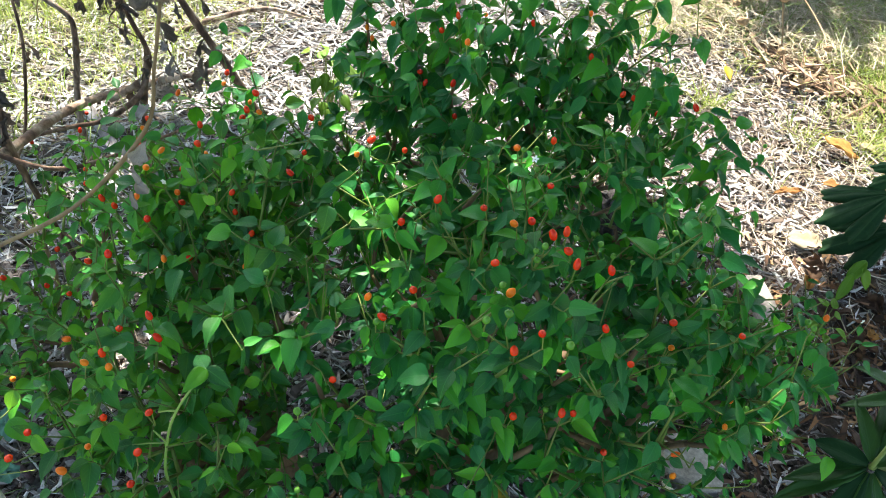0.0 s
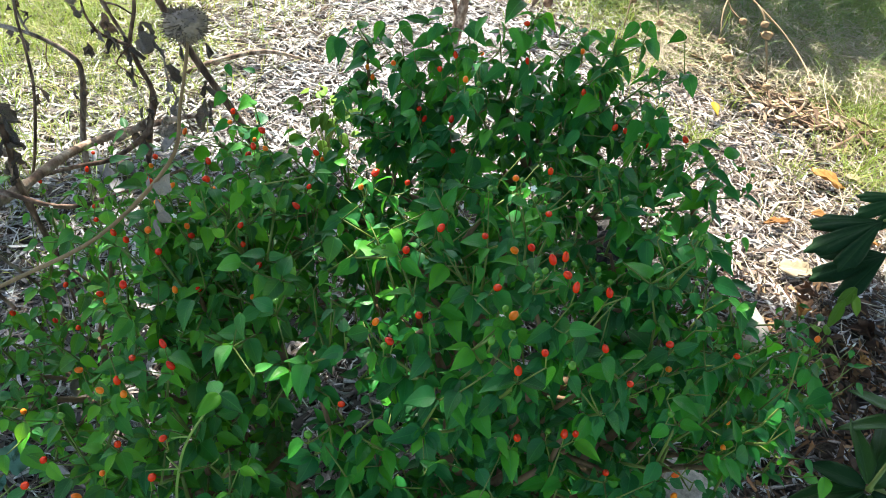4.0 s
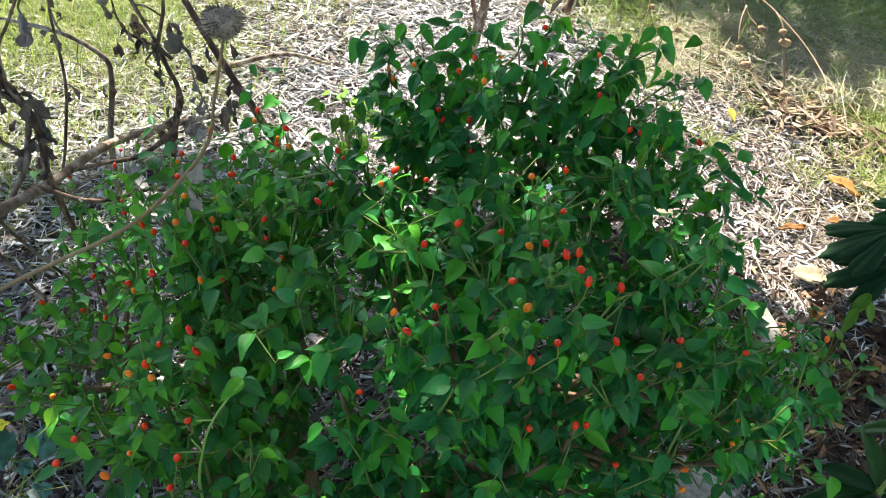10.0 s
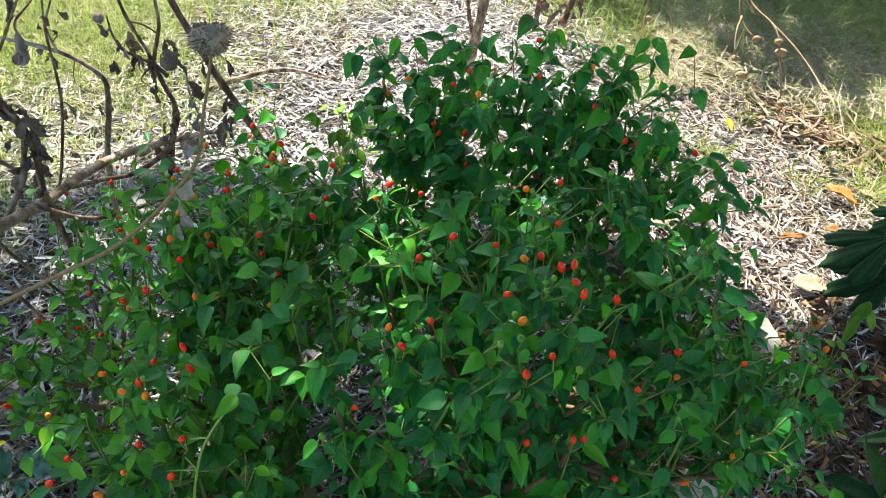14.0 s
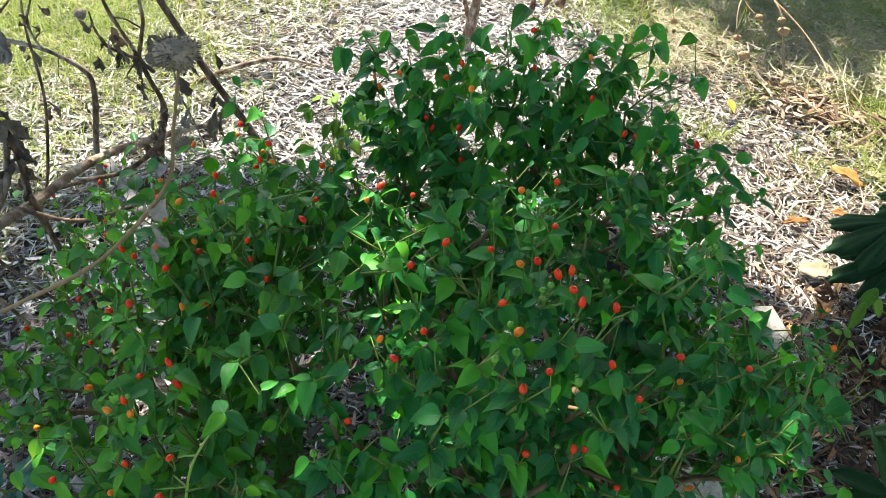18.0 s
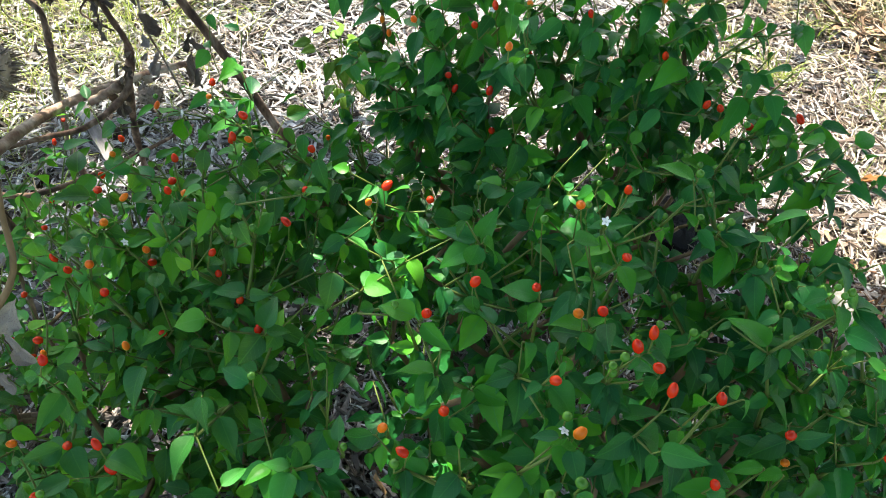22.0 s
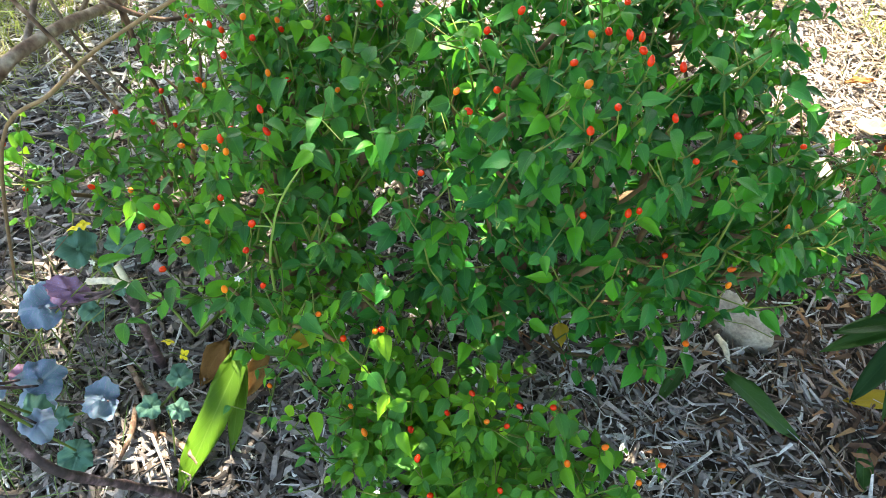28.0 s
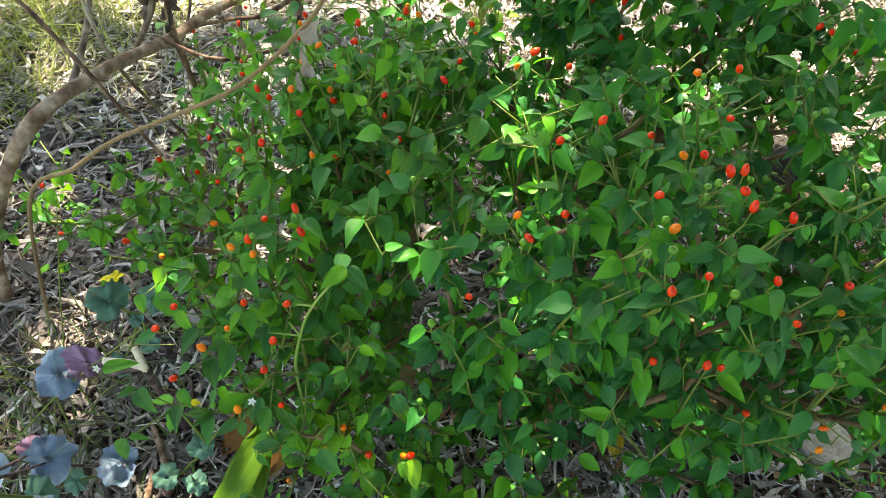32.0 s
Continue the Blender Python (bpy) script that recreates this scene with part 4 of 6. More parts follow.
SPRAWL_RED = [(-0.64, 0.99, 0.46), (-0.57, 0.88, 0.54), (-0.80, 1.28, 0.34), (-0.78, 1.21, 0.35), (-0.84, 1.13, 0.37), (-0.54, 1.04, 0.52), (-0.67, 0.88, 0.35),
    (-0.66, 0.81, 0.33), (-0.72, 0.79, 0.36), (-0.58, 0.76, 0.39), (-0.85, 0.63, 0.27), (-0.70, 0.63, 0.32), (-0.90, 0.68, 0.33)]
FRONT_RED = [(-0.25, 0.36, 0.54), (-0.15, 0.39, 0.39), (-0.09, 0.39, 0.44), (-0.02, 0.30, 0.32), (0.00, 0.26, 0.31), (0.03, 0.32, 0.36), (0.06, 0.34, 0.40), (0.13,
    0.32, 0.43), (0.12, 0.31, 0.38), (0.18, 0.34, 0.41), (0.13, 0.24, 0.31), (0.03, 0.22, 0.28)]
REAR_ORANGE = [(0.02, 1.062, 0.811), (0.041, 1.219, 0.774), (-0.173, 1.253, 0.689), (-0.112, 1.16, 0.762), (-0.16, 1.24, 0.676), (0.218, 1.219, 0.809),
    (-0.397, 1.093, 0.628), (-0.501, 1.124, 0.565), (-0.293, 0.968, 0.68), (-0.365, 0.906, 0.628), (-0.236, 1.139, 0.538)]
MAIN_ORANGE = [(0.11, 0.80, 0.83), (0.12, 0.70, 0.79), (0.12, 0.57, 0.81), (-0.04, 0.57, 0.76), (0.36, 0.65, 0.66), (0.49, 0.64, 0.51), (0.40, 0.54, 0.52), (0.60,
    0.76, 0.65), (-0.11, 0.85, 0.73), (-0.04, 0.54, 0.52), (0.41, 0.58, 0.51), (0.36, 0.47, 0.45), (0.50, 0.68, 0.52), (0.52, 0.66, 0.50)]
LEFT_ORANGE = [(-0.37, 0.80, 0.64), (-0.40, 0.74, 0.68), (-0.41, 0.80, 0.68), (-0.34, 0.67, 0.64), (-0.25, 0.73, 0.58), (-0.45, 0.67, 0.59), (-0.46, 0.58, 0.54),
    (-0.36, 0.48, 0.66), (-0.33, 0.48, 0.66), (-0.34, 0.41, 0.59), (-0.29, 0.33, 0.56), (-0.36, 0.38, 0.58), (-0.28, 0.37, 0.21)]
FRONT_ORANGE = [(-0.10, 0.39, 0.43), (-0.19, 0.40, 0.43), (-0.09, 0.29, 0.29), (0.09, 0.31, 0.38), (-0.12, 0.32, 0.31), (0.27, 0.32, 0.36), (0.36, 0.32, 0.34), (0.33,
    0.29, 0.33), (0.22, 0.29, 0.34)]
SPRAWL_ORANGE = [(-0.58, 0.58, 0.40)]
REAR_TOP = [(0.135, 1.255, 0.862), (0.275, 1.244, 0.827), (0.322, 1.232, 0.862), (0.357, 1.244, 0.756), (-0.205, 1.232, 0.768), (-0.146, 1.244, 0.791),
    (-0.029, 1.255, 0.791), (0.064, 1.244, 0.827), (0.205, 1.197, 0.838), (0.38, 1.15, 0.686), (0.228, 1.08, 0.733), (0.111, 1.115, 0.756), (0.252, 1.267, 0.803),
    (0.181, 1.29, 0.827), (0.018, 1.279, 0.756), (-0.099, 1.267, 0.71), (0.345, 1.173, 0.745), (0.111, 1.314, 0.733), (0.275, 1.314, 0.686), (-0.029, 1.314, 0.639),
    (0.158, 1.197, 0.803)]
def along(start, end, count, spread, seed):
    """Tips of side shoots strewn along a branch."""
    r = random.Random(seed)
    start, end = Vector(start), Vector(end)
    return [start.lerp(end, (k + r.random()) / count) + Vector((r.gauss(0, 1), r.gauss(0, 1), r.gauss(0, 1))) * spread for k in range(count)]


MAIN_SPRIGS = (along((0.22, 0.85, 0.56), (0.55, 0.85, 0.52), 9, 0.014, 1) + along((0.26, 0.92, 0.48), (0.50, 0.92, 0.47), 6, 0.014, 2)
               + along((0.21, 0.77, 0.69), (0.46, 0.78, 0.66), 15, 0.018, 3) + along((0.31, 0.80, 0.665), (0.66, 0.80, 0.47), 20, 0.026, 4)
               + along((0.20, 0.86, 0.785), (0.45, 0.87, 0.70), 15, 0.028, 11) + along((0.28, 1.00, 0.735), (0.50, 1.06, 0.66), 13, 0.028, 12) + along((0.30, 0.92, 0.67), (0.52, 0.95, 0.57), 12, 0.030, 13) + along((0.06, 0.95, 0.68), (0.28, 1.06, 0.67), 12, 0.030, 14)
               + along((0.33, 0.86, 0.72), (0.44, 0.86, 0.68), 7, 0.012, 5) + along((0.34, 0.76, 0.81), (0.40, 0.76, 0.78), 5, 0.008, 6) + along((0.40, 0.80, 0.69), (0.48, 0.80, 0.64), 5, 0.015, 7))
REAR_SPRIGS = [(0.325, 1.089, 0.763), (0.351, 1.089, 0.773), (0.377, 1.089, 0.749), (0.418, 1.089, 0.708), (0.448, 1.089, 0.707), (0.478, 1.089, 0.706),
    (0.511, 1.089, 0.693), (0.548, 1.089, 0.674), (0.478, 1.089, 0.648), (0.546, 1.089, 0.641), (0.482, 1.089, 0.622), (0.395, 1.089, 0.692), (0.36, 1.089, 0.71),
    (0.344, 1.089, 0.657), (0.415, 1.089, 0.657)]
RIGHT_ARM = along((0.52, 0.86, 0.52), (0.78, 0.98, 0.36), 16, 0.032, 21) + along((0.50, 0.74, 0.54), (0.72, 0.80, 0.38), 12, 0.032, 22)
MAIN_BACK = [(0.20, 0.85, 0.79), (0.35, 0.845, 0.745), (0.30, 0.795, 0.69), (0.37, 0.825, 0.73), (0.29, 0.98, 0.735), (0.32, 0.85, 0.65), (0.30, 1.0, 0.65), (0.12, 0.73, 0.78), (0.07, 0.66, 0.79),
             (0.17, 0.89, 0.77), (0.14, 0.885, 0.76), (0.06, 0.97, 0.68), (0.14, 1.04, 0.70), (0.42, 0.90, 0.67), (0.25, 0.92, 0.73), (0.22, 1.02, 0.68), (0.08, 0.88, 0.73), (0.36, 0.93, 0.69), (0.02, 0.90, 0.70)]
REAR_CROWN = [(0.098, 1.240, 0.868), (0.141, 1.240, 0.857), (0.176, 1.240, 0.841), (0.007, 1.240, 0.811), (-0.190, 1.240, 0.776), (-0.147, 1.240, 0.795), (-0.092, 1.240, 0.787), (0.259, 1.240, 0.844), (0.322, 1.240, 0.827), (0.356, 1.240, 0.785), (-0.222, 1.240, 0.746), (-0.041, 1.240, 0.808), (0.283, 1.240, 0.796), (-0.166, 1.240, 0.738), (-0.206, 1.240, 0.641), (-0.168, 1.240, 0.579), (-0.227, 1.240, 0.539), (0.041, 1.240, 0.834)]
LOW_MIDDLE = [(-0.21, 1.03, 0.44), (-0.13, 0.97, 0.42), (-0.30, 0.98, 0.50), (-0.14, 1.22, 0.34), (-0.17, 0.85, 0.42), (-0.20, 0.90, 0.36), (-0.09, 1.18, 0.42), (-0.28, 1.12, 0.44), (-0.06, 1.05, 0.46), (-0.24, 1.22, 0.40),
              (-0.35, 1.03, 0.52), (-0.40, 0.96, 0.50)]
MAIN_TOP = [(0.47, 0.74, 0.71), (0.55, 0.75, 0.66), (0.60, 0.74, 0.60), (0.66, 0.74, 0.55), (0.62, 0.72, 0.52), (0.52, 0.64, 0.58), (0.44, 0.56, 0.60), (0.34, 0.50, 0.62), (0.05, 0.50, 0.72), (0.08, 0.55, 0.76),
            (0.30, 0.60, 0.74), (0.26, 0.66, 0.77), (0.02, 0.78, 0.77), (0.20, 0.46, 0.50), (0.05, 0.45, 0.52), (0.12, 0.48, 0.40), (-0.05, 0.46, 0.58),
            (-0.08, 0.50, 0.62), (-0.10, 0.46, 0.52), (-0.12, 0.55, 0.68), (-0.10, 0.62, 0.71), (-0.14, 0.44, 0.45), (-0.09, 0.70, 0.73), (-0.12, 0.42, 0.36),
            (0.36, 0.56, 0.66), (0.40, 0.60, 0.68), (0.76, 0.86, 0.48), (0.64, 0.84, 0.60), (0.40, 0.66, 0.74), (0.70, 0.90, 0.42), (0.82, 0.90, 0.40)]
LEFT_CROWN = [(-0.460, 0.800, 0.687), (-0.523, 0.926, 0.594), (-0.462, 0.947, 0.602), (-0.454, 0.989, 0.585), (-0.437, 1.052, 0.563), (-0.350, 0.968, 0.625), (-0.340, 0.800, 0.726), (-0.298, 0.842, 0.712), (-0.301, 0.947, 0.651), (-0.306, 1.052, 0.601), (-0.248, 0.968, 0.656), (-0.248, 1.052, 0.618), (-0.244, 0.800, 0.748), (-0.397, 0.800, 0.679), (-0.459, 0.800, 0.627), (-0.224, 0.842, 0.735), (-0.169, 0.800, 0.781), (-0.301, 0.800, 0.701)]
CLUSTER_RED = [(-0.445, 0.855, 0.669), (-0.403, 0.840, 0.681), (-0.344, 0.840, 0.706), (-0.333, 0.840, 0.693), (-0.539, 1.065, 0.542), (-0.518, 1.004, 0.572), (-0.483, 0.920, 0.621), (-0.444, 1.113, 0.552), (-0.345, 1.029, 0.611), (-0.366, 1.130, 0.568)]
LEFT_TOP = [(-0.20, 0.46, 0.60), (-0.18, 0.52, 0.68), (-0.22, 0.60, 0.70), (-0.22, 0.68, 0.69), (-0.30, 0.64, 0.66), (-0.40, 0.52, 0.60), (-0.26, 0.42, 0.50), (-0.20, 0.44, 0.42), (-0.35, 0.42, 0.48), (-0.44, 0.46, 0.46), (-0.48, 0.60, 0.52), (-0.15, 0.72, 0.70)]
SPRAWL_TOP = [(-0.62, 0.92, 0.42), (-0.70, 0.98, 0.36), (-0.78, 0.74, 0.34), (-0.62, 0.70, 0.36), (-0.86, 0.86, 0.26), (-0.56, 0.62, 0.34), (-0.94, 0.64, 0.26), (-0.76, 1.06, 0.34)]
FRONT_TOP = [(-0.196, 0.365, 0.26), (-0.156, 0.396, 0.3), (-0.082, 0.402, 0.34), (-0.009, 0.398, 0.36), (0.059, 0.424, 0.36), (0.113, 0.407, 0.32), (0.183, 0.411, 0.24), (0.235, 0.464, 0.2), (-0.095, 0.309, 0.34), (-0.028, 0.315, 0.38), (0.031, 0.319, 0.38), (0.108, 0.336, 0.3), (-0.139, 0.296, 0.24), (0.138, 0.477, 0.28), (-0.215, 0.347, 0.18), (0.10, 0.30, 0.38), (0.16, 0.29, 0.36), (-0.06, 0.33, 0.36), (0.03, 0.27, 0.32), (0.22, 0.34, 0.32), (-0.14, 0.34, 0.30), (0.30, 0.30, 0.22), (0.00, 0.40, 0.38), (0.10, 0.40, 0.36), (0.18, 0.24, 0.24), (-0.10, 0.26, 0.22), (0.06, 0.20, 0.20)]
SHOOT_ROOM = [(-0.254, 0.452, 0.59, 0.06), (-0.228, 0.471, 0.654, 0.06), (-0.267, 0.44, 0.515, 0.06), (-0.23, 0.423, 0.667, 0.06), (-0.208, 0.375, 0.731, 0.06), (-0.196, 0.444, 0.733, 0.06), (-0.176, 0.394, 0.791, 0.06), (-0.244, 0.409, 0.613, 0.06), (-0.221, 0.362, 0.682, 0.06), (-0.213, 0.434, 0.7, 0.06), (-0.192, 0.384, 0.761, 0.06), (-0.19, 0.33, 0.74, 0.06), (-0.25, 0.40, 0.55, 0.06), (-0.235, 0.34, 0.60, 0.06)]
CAUGHT_ROOM = [(0.210, 0.618, 0.180, 0.035), (0.189, 0.551, 0.300, 0.035), (0.169, 0.484, 0.420, 0.035), (-0.226, 0.419, 0.320, 0.045), (-0.205, 0.374, 0.420, 0.04)]
HOLLOW_VIEW = [(0.255, 0.82, 0.73, 0.032), (0.30, 0.98, 0.59, 0.045), (0.35, 1.14, 0.44, 0.06), (0.396, 1.30, 0.29, 0.07)]
CLOD_VIEW = [(0.234, 0.750, 0.832, 0.034), (0.272, 0.900, 0.711, 0.038), (0.310, 1.050, 0.590, 0.043), (0.348, 1.200, 0.469, 0.047), (0.387, 1.350, 0.348, 0.051), (0.425, 1.500, 0.227, 0.055), (0.273, 0.750, 0.831, 0.036), (0.318, 0.900, 0.709, 0.040), (0.364, 1.050, 0.588, 0.045), (0.410, 1.200, 0.467, 0.050), (0.455, 1.350, 0.346, 0.054), (0.501, 1.500, 0.225, 0.059), (0.238, 0.750, 0.785, 0.033), (0.277, 0.900, 0.655, 0.037), (0.316, 1.050, 0.526, 0.041), (0.356, 1.200, 0.396, 0.045), (0.395, 1.350, 0.266, 0.049), (0.434, 1.500, 0.137, 0.053)]
STONE_VIEW = [(0.416, 0.600, 0.818, 0.030), (0.506, 0.750, 0.666, 0.034), (0.595, 0.900, 0.513, 0.039), (0.684, 1.050, 0.361, 0.043), (0.762, 1.180, 0.229, 0.047), (0.415, 0.550, 0.820, 0.030), (0.511, 0.700, 0.655, 0.034), (0.608, 0.850, 0.491, 0.039), (0.704, 1.000, 0.326, 0.043), (0.769, 1.100, 0.217, 0.047), (0.323, 0.450, 0.717, 0.030), (0.382, 0.550, 0.565, 0.031), (0.441, 0.650, 0.412, 0.034), (0.500, 0.750, 0.260, 0.038)]
OPEN_EDGE = [(-0.574, 0.575, 0.12, 0.07), (-0.493, 0.497, 0.3, 0.07), (-0.429, 0.436, 0.44, 0.07), (-0.525, 0.493, 0.12, 0.07), (-0.45, 0.426, 0.3, 0.07), (-0.393, 0.374, 0.44, 0.07), (-0.454, 0.441, 0.12, 0.07), (-0.39, 0.382, 0.3, 0.07), (-0.34, 0.335, 0.44, 0.07), (-0.652, 0.601, 0.12, 0.07), (-0.56, 0.519, 0.3, 0.07), (-0.488, 0.455, 0.44, 0.07)]
chili_bush("chili_bush", (0.07, 0.72, -0.02), "bushy green chili plant dotted with red and orange peppers", MAIN_RED, MAIN_ORANGE, MAIN_TOP + MAIN_BACK + RIGHT_ARM, 960, 0.0300, greens=60, flowers=8, floor=0.20, sprigs=MAIN_SPRIGS, low=0.5, spread=0.052, gaps=SHOOT_ROOM + CLOD_VIEW + STONE_VIEW + [(0.385, 0.555, 0.587, 0.035), (0.43, 0.626, 0.474, 0.045), (0.476, 0.696, 0.361, 0.055), (0.521, 0.767, 0.248, 0.06), (0.56, 0.828, 0.149, 0.06)] + [(0.44, 0.53, 0.50, 0.05), (0.52, 0.67, 0.30, 0.07), (0.565, 0.745, 0.20, 0.08)] + HOLLOW_VIEW + CAUGHT_ROOM)
chili_bush("chili_bush", (0.13, 1.26, -0.02), "tall chili plant with dark green leaves against sunlit mulch", REAR_RED, REAR_ORANGE, REAR_TOP + LOW_MIDDLE + REAR_CROWN, 740, 0.0365, per_tip=(4, 6), sprigs=REAR_SPRIGS, deep=0.16, low=0.25, floor=0.18, greens=14, flowers=4, gaps=HOLLOW_VIEW + CLOD_VIEW + [(0.38, 1.22, 0.40, 0.10), (0.43, 1.12, 0.50, 0.08)])
chili_bush("chili_bush", (-0.20, 0.68, -0.02), "chili plant with clusters of red and orange peppers", LEFT_RED + CLUSTER_RED[::2], LEFT_ORANGE + CLUSTER_RED[1::4], LEFT_TOP + LEFT_CROWN, 680, 0.030, floor=0.14, deep=0.15, low=0.35, greens=12, flowers=5, young=1, gaps=SHOOT_ROOM + OPEN_EDGE + CAUGHT_ROOM)
chili_bush("chili_bush", (-0.66, 0.86, -0.02), "sparse sprawling chili plant low over the mulch", SPRAWL_RED, SPRAWL_ORANGE, SPRAWL_TOP, 230, 0.030, deep=0.07, greens=8, flowers=1, per_tip=(2, 4), young=1)
chili_bush("chili_bush", (0.06, 0.38, -0.02), "low young chili plant with sun flecks painted into its leaf tones and small peppers", FRONT_RED, FRONT_ORANGE, FRONT_TOP, 420, 0.030, deep=0.10, greens=5, flowers=1, young=2, gaps=SHOOT_ROOM + OPEN_EDGE + CAUGHT_ROOM)


# ---- dead sunflower-like stalks ----
def seed_head(name, parent, at, size, seed=0, mat=None, spikes=170):
    """A dry round seed head: a core beset with withered florets."""
    r = random.Random(seed)
    bm = bmesh.new()
    bmesh.ops.create_icosphere(bm, subdivisions=2, radius=size * 0.37)
    for v in bm.verts:
        v.co += 0.10 * size * noise.noise_vector(v.co * (2.5 / size))
    for _ in range(spikes):
        d = Vector((r.gauss(0, 1), r.gauss(0, 1), r.gauss(0, 1))).normalized()
        side = d.orthogonal().normalized()
        side = Matrix.Rotation(r.uniform(0, 6), 3, d) @ side
        long = size * r.uniform(0.36, 0.50)
        w = size * r.uniform(0.018, 0.050)
        bend = side * r.uniform(-0.2, 0.2) * size
        a, b = d * size * 0.24, d * long + bend
        other = d.cross(side)
        v = [bm.verts.new(q) for q in (a + side * w, a - side * w * 0.5 + other * w * 0.8, a - side * w * 0.5 - other * w * 0.8, b)]
        for t in ((0, 1, 3), (1, 2, 3), (2, 0, 3)):
            bm.faces.new([v[q] for q in t])
    ob = part(name, bm, mat or SEED_FLUFF, parent, "dry grey-brown seed head", smooth=False)
    ob.location = Vector(at) - parent.location
    return ob


def crumpled(mat, seed, width, roll):
    """A dry leaf, rolled and crumpled, hanging along +y from its stalk."""
    r = random.Random(seed)
    bm = bmesh.new()
    uv = bm.loops.layers.uv.verify()
    off = Vector((seed * 3.1, seed * 1.7, 0.3))
    rows = []
    for i in range(10):
        v = i / 9
        half = width * (0.15 + 0.85 * math.sin(math.pi * min(1.0, v * 0.9 + 0.08)) ** 0.8) * (1 + r.uniform(-0.25, 0.25))
        row = []
        for j in range(-3, 4):
            u = j / 3
            ang = u * roll * (0.6 + 0.8 * v)
            p = Vector((half * math.sin(ang) / max(0.4, roll), v - 0.15 * v * v, half * (1 - math.cos(ang)) / max(0.4, roll)))
            p += 0.16 * noise.noise_vector(p * 3.0 + off) + 0.06 * noise.noise_vector(p * 9 + off)
            row.append((bm.verts.new(p), (0.5 + u * 0.4, v)))
        rows.append(row)
    for p, q in zip(rows, rows[1:]):
        for j in range(6):
            quad = (p[j], p[j + 1], q[j + 1], q[j])
            f = bm.faces.new([k[0] for k in quad])
            for loop, k in zip(f.loops, quad):
                loop[uv].uv = k[1]
    me = bpy.data.meshes.new("withered_leaf")
    bm.to_mesh(me)
    bm.free()
    me.polygons.foreach_set("use_smooth", [True] * len(me.polygons))
    me.materials.append(mat)
    return me


DEAD = [crumpled(LEAF_DEAD, k, 0.20 + 0.05 * (k % 4), 1.4 + 0.6 * (k % 3)) for k in range(9)]
GREY = [crumpled(LEAF_GREY, 10 + k, 0.26, 1.0 + 0.4 * k) for k in range(3)]


def withered(parent, at, size, count=1, seed=0, spread=0.03, meshes=None):
    r = random.Random(seed)
    for k in range(count):
        p = Vector(at) + Vector((r.gauss(0, 1), r.gauss(0, 1), r.gauss(0, 1))) * (spread if k else 0)
        way = Vector((r.gauss(0, 0.45), r.gauss(0, 0.45), -1.0))
        ob = part("withered_leaf", r.choice(meshes or DEAD), None, parent, "curled dark withered leaf")
        ob.matrix_basis = aim(p - parent.location, way, (r.gauss(0, 1), r.gauss(0, 1), 0.2), size * r.uniform(0.75, 1.5))


def stalk(parent, name, points, radii, mat, sides=8, knots=0.10, label="", seed=0):
    bm = bmesh.new()
    tube(bm, smooth_line(local(parent, points), 5), radii, sides, knots, seed)
    return part(name, bm, mat, parent, label)


fallen = thing("dead_branch", (-0.99, 0.58, 0), "thick weathered dead branch arching over the mulch", "dead branch")
stalk(fallen, "branch", [(-1.06, 0.58, -0.03), (-1.0, 0.61, 0.22), (-0.885, 0.69, 0.46), (-0.845, 0.85, 0.475), (-0.835, 1.05, 0.41), (-0.845, 1.3, 0.33), (-0.79, 1.55, 0.235), (-0.72, 1.8, 0.12)], (0.014, 0.013, 0.014, 0.012, 0.011, 0.010, 0.009, 0.006), BARK_PALE, 12, 0.10)
stalk(fallen, "side_branch", [(-0.86, 0.78, 0.47), (-0.88, 0.92, 0.56), (-0.92, 1.0, 0.68), (-0.95, 1.02, 0.80)], (0.007, 0.005, 0.004, 0.003), STALK_DRY)
stalk(fallen, "side_branch", [(-0.83, 1.0, 0.45), (-0.72, 1.04, 0.40), (-0.62, 1.2, 0.36), (-0.58, 1.36, 0.30)], (0.005, 0.0045, 0.004, 0.003), STALK_DARK)
stalk(fallen, "side_branch", [(-0.72, 0.80, 0.36), (-0.80, 0.80, 0.50), (-0.90, 0.82, 0.60), (-0.98, 0.84, 0.64)], (0.003, 0.004, 0.004, 0.003), STALK_DARK)
stalk(fallen, "side_branch", [(-0.80, 0.98, 0.20), (-0.84, 0.90, 0.44), (-0.85, 0.88, 0.60), (-0.84, 0.90, 0.76)], (0.003, 0.0035, 0.003, 0.002), STALK_DRY)

dead_a = thing("dead_flower_stalk", (-0.90, 1.42, 0), "grey dry flower stalk arching over with withered leaves", "dead plant", "dead flower stalks")
stalk(dead_a, "stem", [(-0.93, 1.43, -0.02), (-0.925, 1.425, 0.12)] + [(-0.904, 1.420, 0.270), (-0.880, 1.420, 0.369), (-0.865, 1.420, 0.452), (-0.870, 1.420, 0.488), (-0.903, 1.420, 0.515), (-0.965, 1.420, 0.539), (-1.042, 1.420, 0.549), (-1.124, 1.420, 0.554), (-1.215, 1.420, 0.567)], (0.0085, 0.008, 0.0075, 0.007, 0.006, 0.0055, 0.005, 0.0045, 0.0035, 0.0025), STALK_DRY, 9, 0.14)
stalk(dead_a, "side_stem", [(-1.042, 1.420, 0.549), (-1.051, 1.420, 0.595), (-0.994, 1.420, 0.659), (-0.950, 1.420, 0.730)], (0.003, 0.0028, 0.0022, 0.0015), STALK_DARK, 6)
